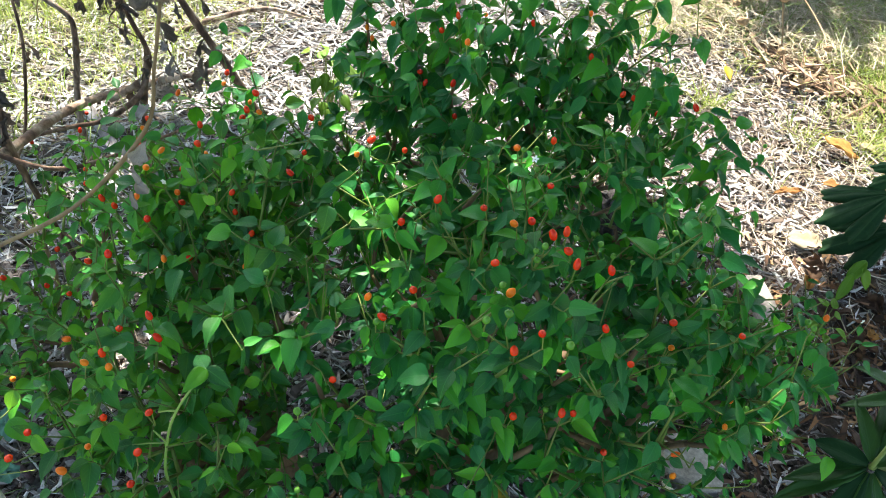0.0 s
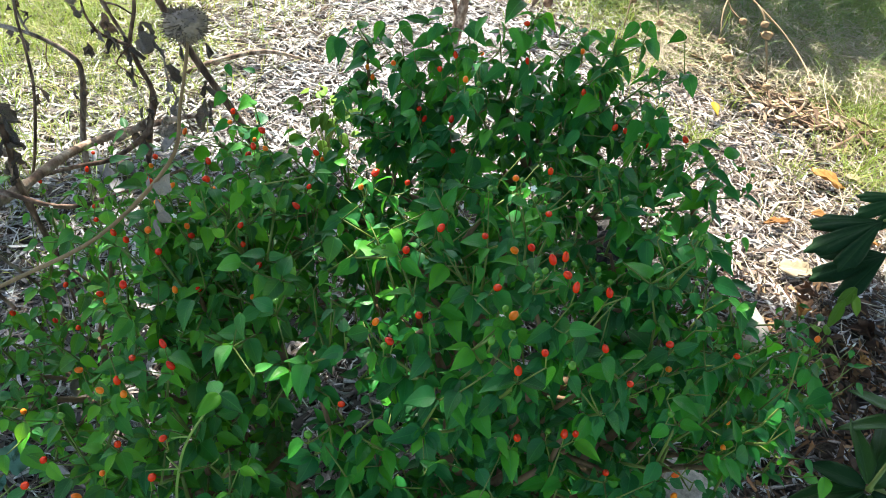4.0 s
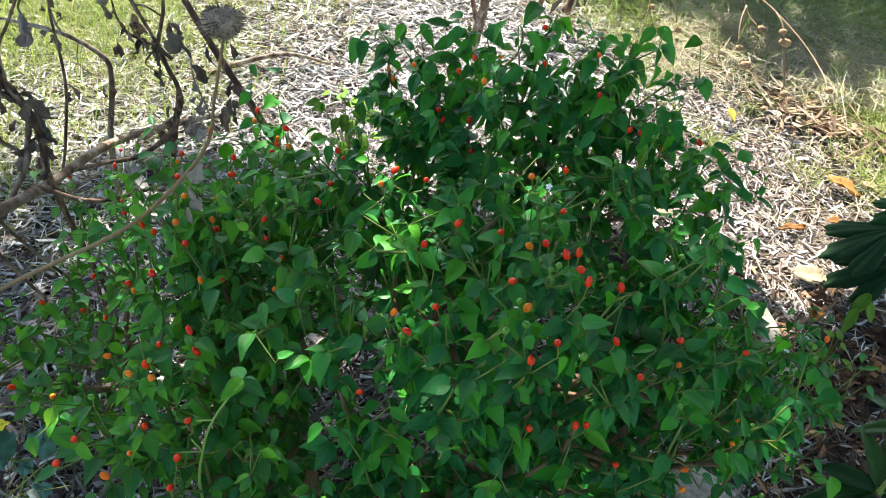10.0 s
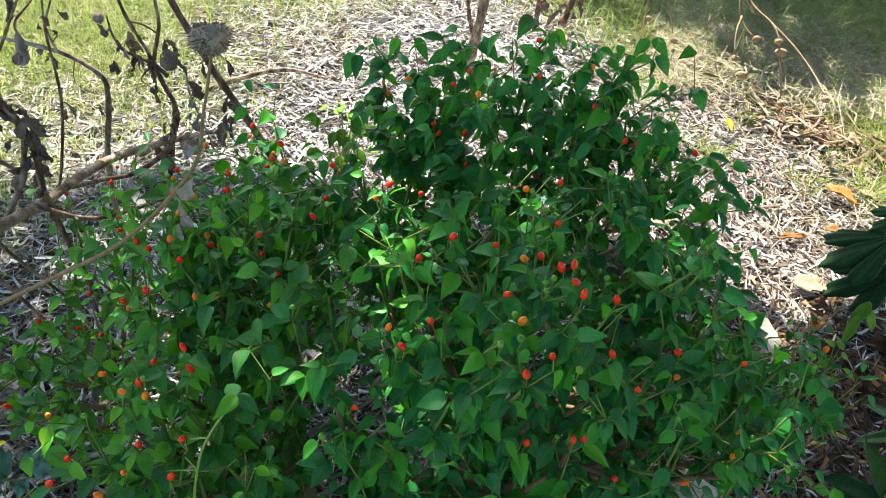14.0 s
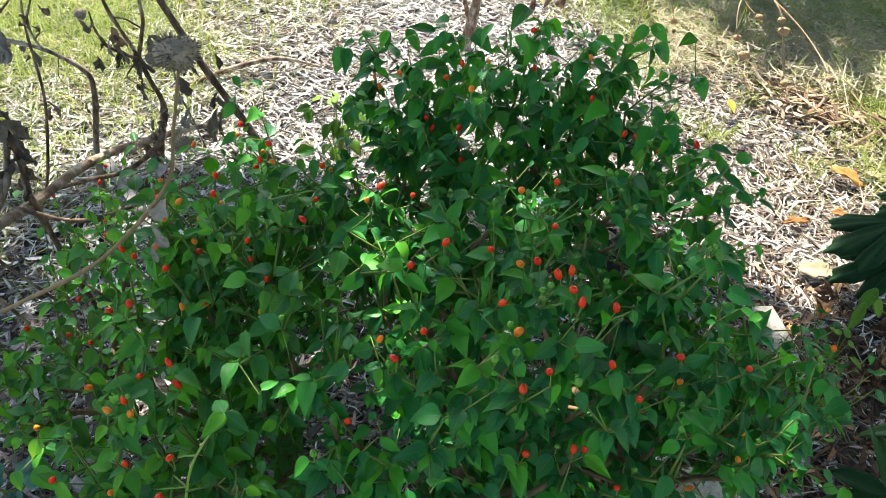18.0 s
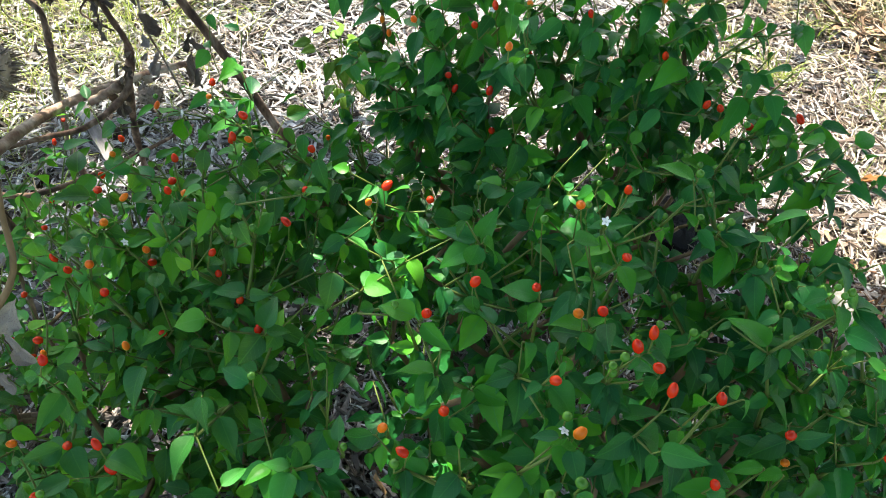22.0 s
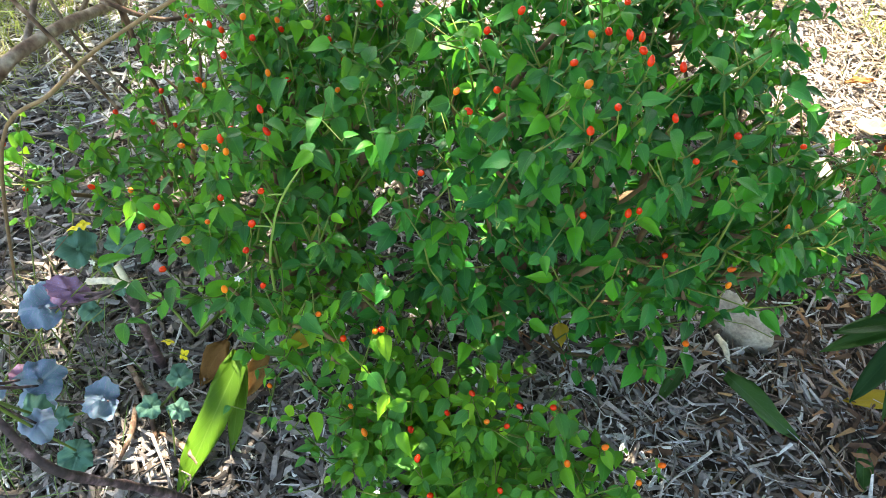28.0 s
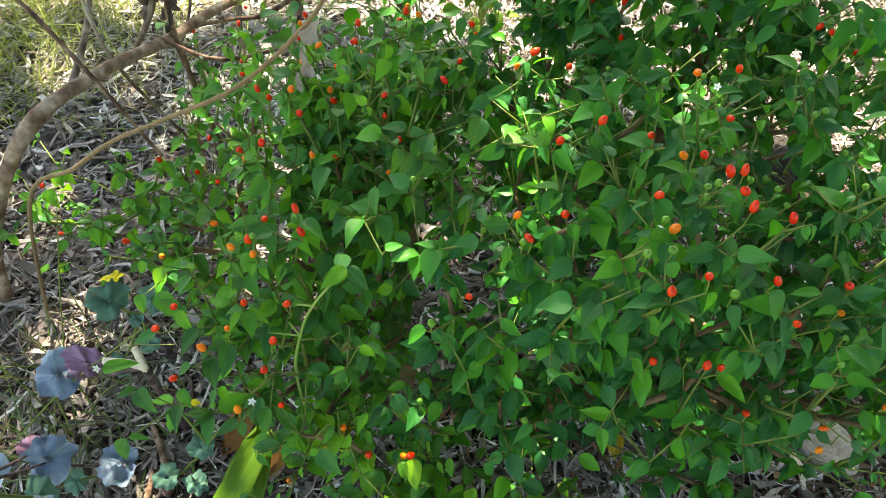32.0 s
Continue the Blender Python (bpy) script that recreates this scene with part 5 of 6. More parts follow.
stalk(dead_a, "side_stem", [(-0.928, 1.420, 0.524), (-0.942, 1.420, 0.477), (-0.934, 1.420, 0.452), (-0.899, 1.420, 0.438)], (0.0014, 0.0012, 0.001, 0.0008), STALK_TAN, 5)
stalk(dead_a, "side_stem", [(-0.965, 1.420, 0.539), (-0.977, 1.420, 0.601), (-0.943, 1.420, 0.680), (-0.943, 1.420, 0.756)], (0.0030, 0.0026, 0.0022, 0.0015), STALK_DRY, 6)
for k, (p, size) in enumerate(zip([(-1.052, 1.420, 0.570), (-1.045, 1.420, 0.545), (-0.996, 1.420, 0.607), (-0.990, 1.420, 0.529), (-0.967, 1.420, 0.596), (-0.943, 1.420, 0.586), (-0.939, 1.420, 0.644), (-1.042, 1.420, 0.651)], (0.060, 0.055, 0.040, 0.034, 0.036, 0.038, 0.050, 0.05))):
    withered(dead_a, p, size, 1 + k % 2, k, 0.012, GREY if k < 2 else None)

dead_b = thing("dead_flower_stalk", (-0.76, 1.40, 0), "dark forked dead stalk hung with curled leaves", "dead plant", "dead flower stalks")
stalk(dead_b, "stem", [(-0.78, 1.45, -0.02), (-0.76, 1.43, 0.16)] + [(-0.707, 1.380, 0.354), (-0.686, 1.380, 0.424), (-0.682, 1.380, 0.472), (-0.700, 1.380, 0.521), (-0.713, 1.380, 0.574), (-0.736, 1.380, 0.628), (-0.760, 1.380, 0.687), (-0.774, 1.380, 0.762)], (0.007, 0.007, 0.008, 0.009, 0.0055, 0.005, 0.0046, 0.0042, 0.0036, 0.0026), STALK_DARK, 9, 0.22)
stalk(dead_b, "side_stem", [(-0.716, 1.380, 0.571), (-0.700, 1.380, 0.621), (-0.686, 1.380, 0.670), (-0.685, 1.380, 0.722), (-0.686, 1.380, 0.777)], (0.0045, 0.0042, 0.0040, 0.0035, 0.0025), STALK_DARK)
stalk(dead_b, "side_stem", [(-0.749, 1.380, 0.666), (-0.724, 1.380, 0.665), (-0.690, 1.380, 0.647)], (0.0022, 0.002, 0.0018), STALK_DARK, 6)
stalk(dead_b, "side_stem", [(-0.708, 1.370, 0.580), (-0.743, 1.370, 0.588), (-0.774, 1.370, 0.602), (-0.791, 1.370, 0.634), (-0.795, 1.370, 0.678)], (0.004, 0.0036, 0.0034, 0.003, 0.002), STALK_DARK, 7, 0.2)
stalk(dead_b, "side_stem", [(-0.702, 1.360, 0.587), (-0.738, 1.360, 0.543), (-0.730, 1.360, 0.527), (-0.686, 1.360, 0.506)], (0.002, 0.0018, 0.0016, 0.0014), STALK_DARK, 6)
stalk(dead_b, "side_stem", [(-0.689, 1.380, 0.415), (-0.689, 1.344, 0.382), (-0.713, 1.308, 0.358), (-0.760, 1.272, 0.333), (-0.818, 1.236, 0.331), (-0.892, 1.200, 0.317)], (0.007, 0.0075, 0.0062, 0.0056, 0.005, 0.004), STALK_DARK, 9, 0.12)
stalk(dead_b, "side_stem", [(-0.699, 1.340, 0.395), (-0.735, 1.340, 0.368), (-0.772, 1.340, 0.340)], (0.009, 0.008, 0.007), BARK_PALE, 9, 0.2)
stalk(dead_b, "side_stem", [(-0.660, 1.420, 0.551), (-0.659, 1.420, 0.475), (-0.639, 1.420, 0.408), (-0.616, 1.420, 0.319)], (0.0022, 0.0022, 0.002, 0.002), STALK_DRY, 6)
for k, (p, size, many) in enumerate(zip([(-0.786, 1.360, 0.661), (-0.773, 1.360, 0.634), (-0.754, 1.360, 0.616), (-0.729, 1.360, 0.599), (-0.706, 1.360, 0.580), (-0.691, 1.360, 0.575), (-0.734, 1.360, 0.567), (-0.724, 1.360, 0.517), (-0.676, 1.360, 0.641), (-0.650, 1.360, 0.629), (-0.807, 1.360, 0.568), (-0.628, 1.360, 0.546), (-0.635, 1.360, 0.508), (-0.609, 1.360, 0.475), (-0.667, 1.360, 0.464), (-0.684, 1.360, 0.421), (-0.707, 1.360, 0.376), (-0.724, 1.360, 0.356), (-0.541, 1.360, 0.526), (-0.543, 1.360, 0.465), (-0.654, 1.360, 0.411), (-0.859, 1.360, 0.455)],
                                       (0.034, 0.040, 0.040, 0.038, 0.034, 0.030, 0.044, 0.040, 0.056, 0.050, 0.036, 0.036, 0.040, 0.044, 0.036, 0.040, 0.038, 0.036, 0.040, 0.042, 0.036, 0.034), (2, 2, 3, 3, 3, 2, 1, 2, 2, 2, 2, 1, 2, 2, 2, 3, 3, 2, 2, 2, 2, 2))):
    withered(dead_b, p, size, many, 20 + k, 0.010, GREY if k in (12, 13, 20) else None)
head = seed_head("seed_head", dead_b, (-0.616, 1.300, 0.419), 0.058, 3, spikes=400)
head.scale = (1, 1, 0.8)
head = seed_head("seed_head", dead_b, (-0.809, 1.360, 0.675), 0.032, 4, spikes=160)

dead_c = thing("dead_flower_stalk", (-0.52, 1.47, 0), "leaning brown dead stalk among the chili leaves", "dead plant", "dead flower stalks")
stalk(dead_c, "stem", [(-0.385, 1.55, -0.02), (-0.47, 1.545, 0.14), (-0.55, 1.55, 0.295), (-0.65, 1.55, 0.47), (-0.73, 1.55, 0.635), (-0.80, 1.56, 0.78)], (0.0105, 0.010, 0.0095, 0.009, 0.008, 0.006), STALK_DARK)
for k, (p, n) in enumerate((((-0.61, 1.52, 0.36), 2), ((-0.66, 1.50, 0.52), 2), ((-0.75, 1.54, 0.70), 3))):
    withered(dead_c, p, 0.05, n, 40 + k)

dead_d = thing("dead_flower_stalk", (-0.90, 1.2, 0), "thin straight dry stalk standing in the mulch", "dead plant", "dead flower stalks")
stalk(dead_d, "stem", [(-0.80, 1.06, -0.02), (-0.83, 1.09, 0.16)] + [(-0.878, 1.120, 0.304), (-0.874, 1.146, 0.342), (-0.862, 1.171, 0.405), (-0.844, 1.197, 0.517), (-0.849, 1.223, 0.570), (-0.863, 1.249, 0.631), (-0.878, 1.274, 0.681), (-0.879, 1.300, 0.766)], (0.0030, 0.0030, 0.0030, 0.0034, 0.0034, 0.0032, 0.0030, 0.0026, 0.002), STALK_DARK, 7)
for k, p in enumerate([(-0.842, 1.220, 0.546), (-0.845, 1.220, 0.531), (-0.851, 1.220, 0.658), (-0.839, 1.220, 0.738)]):
    withered(dead_d, p, 0.030, 1, 60 + k, 0.008)

dead_f = thing("dead_flower_stalk", (-0.84, 1.05, 0), "thick withered dark stalk with hanging leaves", "dead plant", "dead flower stalks")
stalk(dead_f, "stem", [(-0.80, 1.10, -0.02), (-0.815, 1.07, 0.22)] + [(-0.827, 1.050, 0.442), (-0.818, 1.050, 0.506), (-0.817, 1.050, 0.564), (-0.831, 1.050, 0.609), (-0.849, 1.050, 0.644), (-0.858, 1.050, 0.693), (-0.868, 1.050, 0.759), (-0.879, 1.050, 0.831)], (0.006, 0.006, 0.0065, 0.007, 0.007, 0.0065, 0.006, 0.005, 0.0035), STALK_DARK, 9, 0.2)
stalk(dead_f, "side_stem", [(-0.825, 1.050, 0.582), (-0.832, 1.032, 0.533), (-0.839, 1.015, 0.488), (-0.874, 0.997, 0.422), (-0.896, 0.980, 0.378)], (0.006, 0.006, 0.0055, 0.0055, 0.005), STALK_DRY, 9, 0.15)
stalk(dead_f, "side_stem", [(-0.888, 0.980, 0.584), (-0.863, 0.997, 0.554), (-0.848, 1.013, 0.527), (-0.835, 1.030, 0.498)], (0.0045, 0.0045, 0.004, 0.0038), STALK_DRY, 8, 0.12)
stalk(dead_f, "side_stem", [(-0.849, 1.050, 0.644), (-0.842, 1.050, 0.719), (-0.805, 1.050, 0.781), (-0.770, 1.050, 0.839), (-0.730, 1.050, 0.904)], (0.003, 0.0028, 0.0026, 0.0024, 0.0018), STALK_DRY, 7)
for k, (p, size, many) in enumerate(zip([(-0.848, 1.040, 0.695), (-0.852, 1.040, 0.658), (-0.832, 1.040, 0.654), (-0.815, 1.040, 0.616), (-0.807, 1.040, 0.596), (-0.803, 1.040, 0.560), (-0.802, 1.040, 0.513), (-0.803, 1.040, 0.491), (-0.830, 1.040, 0.521), (-0.865, 1.040, 0.625), (-0.845, 1.040, 0.578), (-0.873, 1.040, 0.707)], (0.045, 0.05, 0.045, 0.048, 0.045, 0.042, 0.05, 0.05, 0.05, 0.04, 0.035, 0.05), (3, 3, 2, 2, 2, 3, 3, 2, 2, 2, 1, 3))):
    withered(dead_f, p, size, many, 80 + k, 0.012, GREY if k == 8 else None)

strip = thing("wood_strip", (-1.068, 1.68, 0.04), "pale flat split of wood lying on the mulch", "wood")
bm = bmesh.new()
bmesh.ops.create_cube(bm, size=1.0)
bmesh.ops.subdivide_edges(bm, edges=[e for e in bm.edges if abs((e.verts[0].co - e.verts[1].co).y) > 0.5], cuts=7)
for v in bm.verts:
    v.co = Vector((v.co.x * 0.030 * (1 - 0.5 * abs(v.co.y) ** 3 * 4), v.co.y, v.co.z * 0.007)) + 0.004 * noise.noise_vector(v.co * 5)
bmesh.ops.bevel(bm, geom=[e for e in bm.edges if e.is_manifold and e.calc_face_angle() > 1.0], offset=0.001, segments=1, affect="EDGES")
plank = part("split", bm, GREY_WOOD, strip)
way = Vector((-0.852, 1.45, 0.035)) - strip.location
plank.matrix_basis = aim(way * 0.5, way) @ Matrix.Diagonal((1, way.length, 1, 1))

nodding = thing("dead_flower_stalk", (-0.92, 0.56, 0), "bent tan flower stalk carrying a dry seed head", "dead plant", "dead flower stalks")
stalk(nodding, "stem", [(-0.95, 0.57, -0.02), (-0.75, 0.54, 0.50), (-0.60, 0.52, 0.66), (-0.50, 0.50, 0.765), (-0.404, 0.481, 0.85), (-0.30, 0.477, 0.935), (-0.222, 0.488, 1.03), (-0.206, 0.495, 1.09), (-0.195, 0.503, 1.145)], (0.0032, 0.0032, 0.0030, 0.0027, 0.0024, 0.0021, 0.0018, 0.0015, 0.0014), STALK_TAN, 8, 0.08)
head = seed_head("seed_head", nodding, (-0.195, 0.503, 1.160), 0.042, 9, spikes=560)
head.scale = (1.1, 1.1, 0.72)
for k, (p, n) in enumerate((((-0.212, 0.49, 1.06), 1), ((-0.225, 0.488, 1.02), 2), ((-0.24, 0.486, 0.99), 2))):
    withered(nodding, p, 0.024, n, 100 + k, 0.015, GREY)

back = thing("dead_shrub", (-0.07, 2.62, 0), "bare dead shrub stem standing in the mulch", "dead plant")
stalk(back, "stem", [(-0.060, 2.620, -0.058), (-0.058, 2.620, 0.043), (-0.044, 2.620, 0.165), (-0.035, 2.620, 0.269), (-0.025, 2.620, 0.419)], (0.022, 0.021, 0.019, 0.019, 0.014), STALK_DRY, 11, 0.16)
stalk(back, "side_stem", [(-0.051, 2.620, 0.105), (-0.081, 2.620, 0.193), (-0.107, 2.620, 0.322)], (0.010, 0.008, 0.005), STALK_DARK, 8, 0.15)
stalk(back, "side_stem", [(0.285, 2.900, 0.094), (0.303, 2.900, 0.171), (0.313, 2.900, 0.249), (0.305, 2.900, 0.340)], (0.016, 0.014, 0.012, 0.008), STALK_DARK, 9, 0.25)
stalk(back, "side_stem", [(0.176, 2.850, 0.079), (0.178, 2.850, 0.153), (0.169, 2.850, 0.270)], (0.010, 0.010, 0.007), STALK_DARK, 8, 0.25)
for k, p in enumerate([(0.263, 2.850, 0.168), (0.277, 2.850, 0.206), (0.311, 2.850, 0.176), (0.178, 2.850, 0.129), (0.181, 2.850, 0.183), (0.316, 2.850, 0.236)]):
    withered(back, p, 0.06, 2, 700 + k, 0.02)

stick = thing("ground_stick", (-0.78, 2.2, 0), "reddish dry stick lying on the mulch", "stick")
stalk(stick, "stick", [(-1.0, 2.05, 0.02), (-0.85, 2.18, 0.05), (-0.70, 2.28, 0.06), (-0.55, 2.31, 0.03)], (0.010, 0.010, 0.008, 0.004), STALK_DRY)

for k, (p, q, r) in enumerate((((0.471, 1.034, 0.02), (0.628, 1.104, 0.02), 0.007), ((0.39, 0.719, 0.02), (0.545, 0.752, 0.02), 0.0035), ((0.575, 0.799, 0.02), (0.6, 0.734, 0.02), 0.007))):
    t = thing("ground_stick", p, "pale bleached stick lying on the mulch", "stick", "pale sticks")
    stalk(t, "stick", [p, Vector(p).lerp(Vector(q), 0.5) + Vector((0, 0, 0.012)), q], (r * 0.9, r, r * 0.6), CUT_WOOD if k == 2 else BARK_PALE, 8, 0.12, "", k)

hang = thing("dry_seed_stem", (1.10, 3.2, 0), "thin arching dry stem with small round seed heads", "dead plant")
for pts, heads in (([(0.885, 2.950, 0.479), (0.959, 2.840, 0.337), (1.040, 2.730, 0.300), (1.131, 2.620, 0.257), (1.183, 2.510, 0.223), (1.193, 2.400, 0.215)], [(1.199, 2.390, 0.202)]),
                   ([(1.000, 2.620, 0.346), (1.019, 2.585, 0.329), (1.033, 2.550, 0.299)], [(1.023, 2.550, 0.312), (1.045, 2.550, 0.274)]),
                   ([(1.046, 2.550, 0.267), (1.074, 2.525, 0.194), (1.097, 2.500, 0.122)], [(1.105, 2.500, 0.102)]),
                   ([(0.916, 2.800, 0.392), (0.910, 2.753, 0.334), (0.937, 2.707, 0.286), (0.970, 2.660, 0.269)], [(0.983, 2.660, 0.262)]),
                   ([(0.921, 2.720, 0.313), (0.904, 2.660, 0.276), (0.906, 2.600, 0.224)], [(0.916, 2.600, 0.203), (0.964, 2.600, 0.140)]),
                   ([(0.912, 2.800, 0.413), (0.943, 2.770, 0.343), (0.971, 2.740, 0.317)], []),
                   ([(0.616, 2.950, 0.370), (0.682, 2.875, 0.251), (0.715, 2.800, 0.168)], [(0.727, 2.800, 0.141)]),
                   ([(0.607, 3.050, 0.305), (0.624, 2.975, 0.159), (0.615, 2.900, 0.054)], [(0.640, 3.000, 0.127)])):
    stalk(hang, "stem", pts, (0.0040, 0.0036, 0.0030, 0.0024), STALK_TAN, 6, 0.15)
    for k, p in enumerate(heads):
        head = seed_head("seed_head", hang, p, 0.040 + 0.012 * (k % 2), 50 + k, SEED_TAN, 120)
        head.scale = (1.0 + 0.2 * k, 0.9, 0.8)


# ---- large leaves ----
def big_leaf(parent, name, mat, outline, root, tip, width, up=(0, 0, 1), droop=0.25, fold=0.2, wave=0.01, seed=0, cols=3, label=""):
    root, tip = Vector(root), Vector(tip)
    length = (tip - root).length
    bm = bmesh.new()
    leaf_bm(bm, outline, length, width, aim(root - parent.location, tip - root, up), fold, droop, wave, cols, seed)
    ob = part(name, bm, mat, parent, label)
    s = ob.modifiers.new("thickness", "SOLIDIFY")
    s.thickness = 0.0008
    return ob


broad = thing("broad_leaf_plant", (1.80, 1.66, 0), "broad dark green lobed leaves of a garden plant", "leafy plant")
stalk(broad, "stem", [(1.80, 1.66, -0.02), (1.78, 1.70, 0.18), (1.74, 1.72, 0.30)], (0.014, 0.012, 0.009), STEM_GREEN)


def palmate(parent, mat, root, tip, up, lobes=5, seed=0):
    """A broad leaf cut into pointed lobes that spread from the end of its stalk."""
    r = random.Random(seed)
    root, tip = Vector(root), Vector(tip)
    size = (tip - root).length
    m = aim(root - parent.location, tip - root, up)
    bm = bmesh.new()
    uv = bm.loops.layers.uv.verify()
    n, rings, half = 14 * lobes, [], radians(42)
    for f in (0.0, 0.3, 0.6, 0.82, 1.0):
        ring = []
        for k in range(n + 1):
            a = -half + 2 * half * k / n
            u = (a / half * lobes / 2 + lobes / 2) % 1.0
            spike = max(0.0, math.sin(math.pi * u)) ** 0.7
            rad = size * (0.66 + 0.34 * spike) * (1 - 0.22 * abs(a) / half) * (1 + 0.04 * math.sin(37 * a + seed))
            q = Vector((math.sin(a), math.cos(a), 0)) * rad * f
            q.z = -0.16 * size * f * f + 0.018 * size * f * math.cos(2 * math.pi * u) + 0.03 * size * noise.noise(q * (5 / size) + Vector((seed, 0, 0)))
            ring.append((bm.verts.new(m @ q), (0.5 + (u - 0.5) * f, f)))
        rings.append(ring)
    for p, q in zip(rings, rings[1:]):
        for k in range(n):
            quad = (p[k], p[k + 1], q[k + 1], q[k])
            g = bm.faces.new([w[0] for w in quad])
            for loop, w in zip(g.loops, quad):
                loop[uv].uv = w[1]
    bmesh.ops.remove_doubles(bm, verts=[w[0] for w in rings[0]], dist=1e-5)
    ob = part("leaf", bm, mat, parent)
    thick = ob.modifiers.new("thickness", "SOLIDIFY")
    thick.thickness = 0.0008


for k, (root, tip, w) in enumerate((((1.175, 1.60, 0.255), (0.995, 1.55, 0.173), 3), ((1.240, 1.66, 0.300), (1.110, 1.62, 0.262), 3), ((1.215, 1.56, 0.175), (1.030, 1.52, 0.105), 3), ((1.80, 1.70, 0.32), (2.2, 1.9, 0.3), 7))):
    stalk(broad, "leaf_stalk", [(1.74, 1.72, 0.30), Vector(root).lerp(Vector((1.74, 1.72, 0.30)), 0.4) + Vector((0, 0, 0.02)), root], (0.006, 0.005, 0.004), STEM_GREEN, 6)
    palmate(broad, LEAF_BROAD, root, tip, (0.1 * (k - 2), -0.25, 1), w, k + 1)

strap = thing("finger_leaf_plant", (1.022, 0.858, 0), "dark green plant with long finger-shaped leaflets", "leafy plant")
hub = Vector((0.922, 0.808, 0.200))
stalk(strap, "stem", [(1.022, 0.858, -0.02), (1.002, 0.848, 0.12), hub], (0.012, 0.010, 0.006), STEM_GREEN)
for k, tip in enumerate(((0.744, 0.751, 0.120), (0.762, 0.791, 0.150), (0.801, 0.651, 0.100), (0.868, 0.619, 0.100), (0.926, 0.960, 0.240), (0.819, 0.858, 0.200), (1.022, 1.009, 0.220), (1.077, 0.904, 0.200), (1.045, 0.745, 0.140), (0.961, 0.638, 0.100))):
    big_leaf(strap, "leaf", LEAF_BROAD if k % 3 == 2 else LEAF_STRAP, LANCE, hub + (Vector(tip) - hub) * 0.06, tip, 0.040 + 0.004 * (k % 3), seed=10 + k, droop=0.16, fold=0.30, wave=0.02)
upper = Vector((1.028, 0.939, 0.260))
stalk(strap, "leaf_stalk", [hub, hub.lerp(upper, 0.5) + Vector((0, 0, 0.02)), upper], (0.005, 0.0045, 0.004), STEM_GREEN, 6)
for k in range(7):
    a = 0.9 * k + 0.4
    tip = upper + Vector((math.cos(a), math.sin(a), -0.25)) * 0.15
    big_leaf(strap, "leaf", LEAF_STRAP, LANCE, upper, tip, 0.038, seed=40 + k, droop=0.18, fold=0.30, wave=0.02)
big_leaf(strap, "yellow_leaf", LEAF_YELLOW, LANCE, (0.966, 0.731, 0.03), (0.837, 0.695, 0.03), 0.045, seed=30, droop=0.05, label="bright yellow withering leaf")


def loose_leaf(label, mat, outline, root, tip, width, seed, droop=0.06, name="fallen_leaf", wave=0.03, up=(0, 0, 1), fold=0.25):
    root = Vector(root)
    t = thing(name, (root.x, root.y, 0), label, "leaf", "fallen leaves")
    big_leaf(t, "blade", mat, outline, root, tip, width, up, droop, fold, wave, seed)
    bm = bmesh.new()
    back_way = (root - Vector(tip)).normalized()
    tube(bm, [root - t.location, root - t.location + back_way * 0.02 + Vector((0, 0, 0.002))], (0.0014, 0.0009), 5)
    part("leaf_stalk", bm, mat, t)
    return t


loose_leaf("long green leaf fallen on the mulch", LEAF_STRAP, STRAP, (0.566, 0.665, 0.085), (0.745, 0.575, 0.025), 0.048, 1)
loose_leaf("narrow green leaf lying on wood chips", LEAF_STRAP, LANCE, (0.50, 0.70, 0.03), (0.44, 0.60, 0.03), 0.03, 2)
loose_leaf("small green leaf on the mulch", LEAF_STRAP, LANCE, (0.86, 0.60, 0.03), (0.85, 0.50, 0.03), 0.035, 3)
loose_leaf("long fading green leaf leaning over the mulch", LEAF_FADING_SUNLIT, STRAP, (-0.383, 0.475, 0.10), (-0.42, 0.195, 0.02), 0.060, 4, 0.1)
loose_leaf("folded yellow-green leaf with a brown tip", LEAF_FADING_SUNLIT, LANCE, (-0.375, 0.46, 0.09), (-0.362, 0.30, 0.02), 0.036, 5, 0.1)
loose_leaf("curled brown dead leaf", LEAF_FALLEN, LANCE, (-0.44, 0.52, 0.05), (-0.47, 0.42, 0.03), 0.05, 6, 0.2, wave=0.08)
loose_leaf("brown dried leaf beside a green one", LEAF_FALLEN, LANCE, (-0.34, 0.50, 0.08), (-0.39, 0.38, 0.03), 0.05, 7, 0.2, wave=0.08)
loose_leaf("orange-yellow leaf caught under the bush", LEAF_YELLOW, LANCE, (-0.206, 0.451, 0.300), (-0.259, 0.413, 0.280), 0.042, 8)
loose_leaf("yellow leaf with a green edge", LEAF_YELLOW, OVATE, (0.208, 0.653, 0.160), (0.223, 0.613, 0.140), 0.034, 9)
loose_leaf("pale bleached leaf lying on sunlit mulch", LEAF_PALE, LOBED, (0.986, 1.604, 0.03), (1.119, 1.619, 0.025), 0.085, 10, wave=0.06)
loose_leaf("rust-orange fallen leaf on sunlit mulch", LEAF_FALLEN, LANCE, (1.20, 2.10, 0.05), (1.30, 2.03, 0.04), 0.05, 11, wave=0.08)
loose_leaf("pale yellow fallen leaf", LEAF_PALE, OVATE, (0.58, 1.78, 0.05), (0.66, 1.76, 0.05), 0.07, 12)
loose_leaf("small yellow fallen leaf", LEAF_YELLOW, OVATE, (0.91, 2.41, 0.06), (0.92, 2.34, 0.05), 0.03, 13)
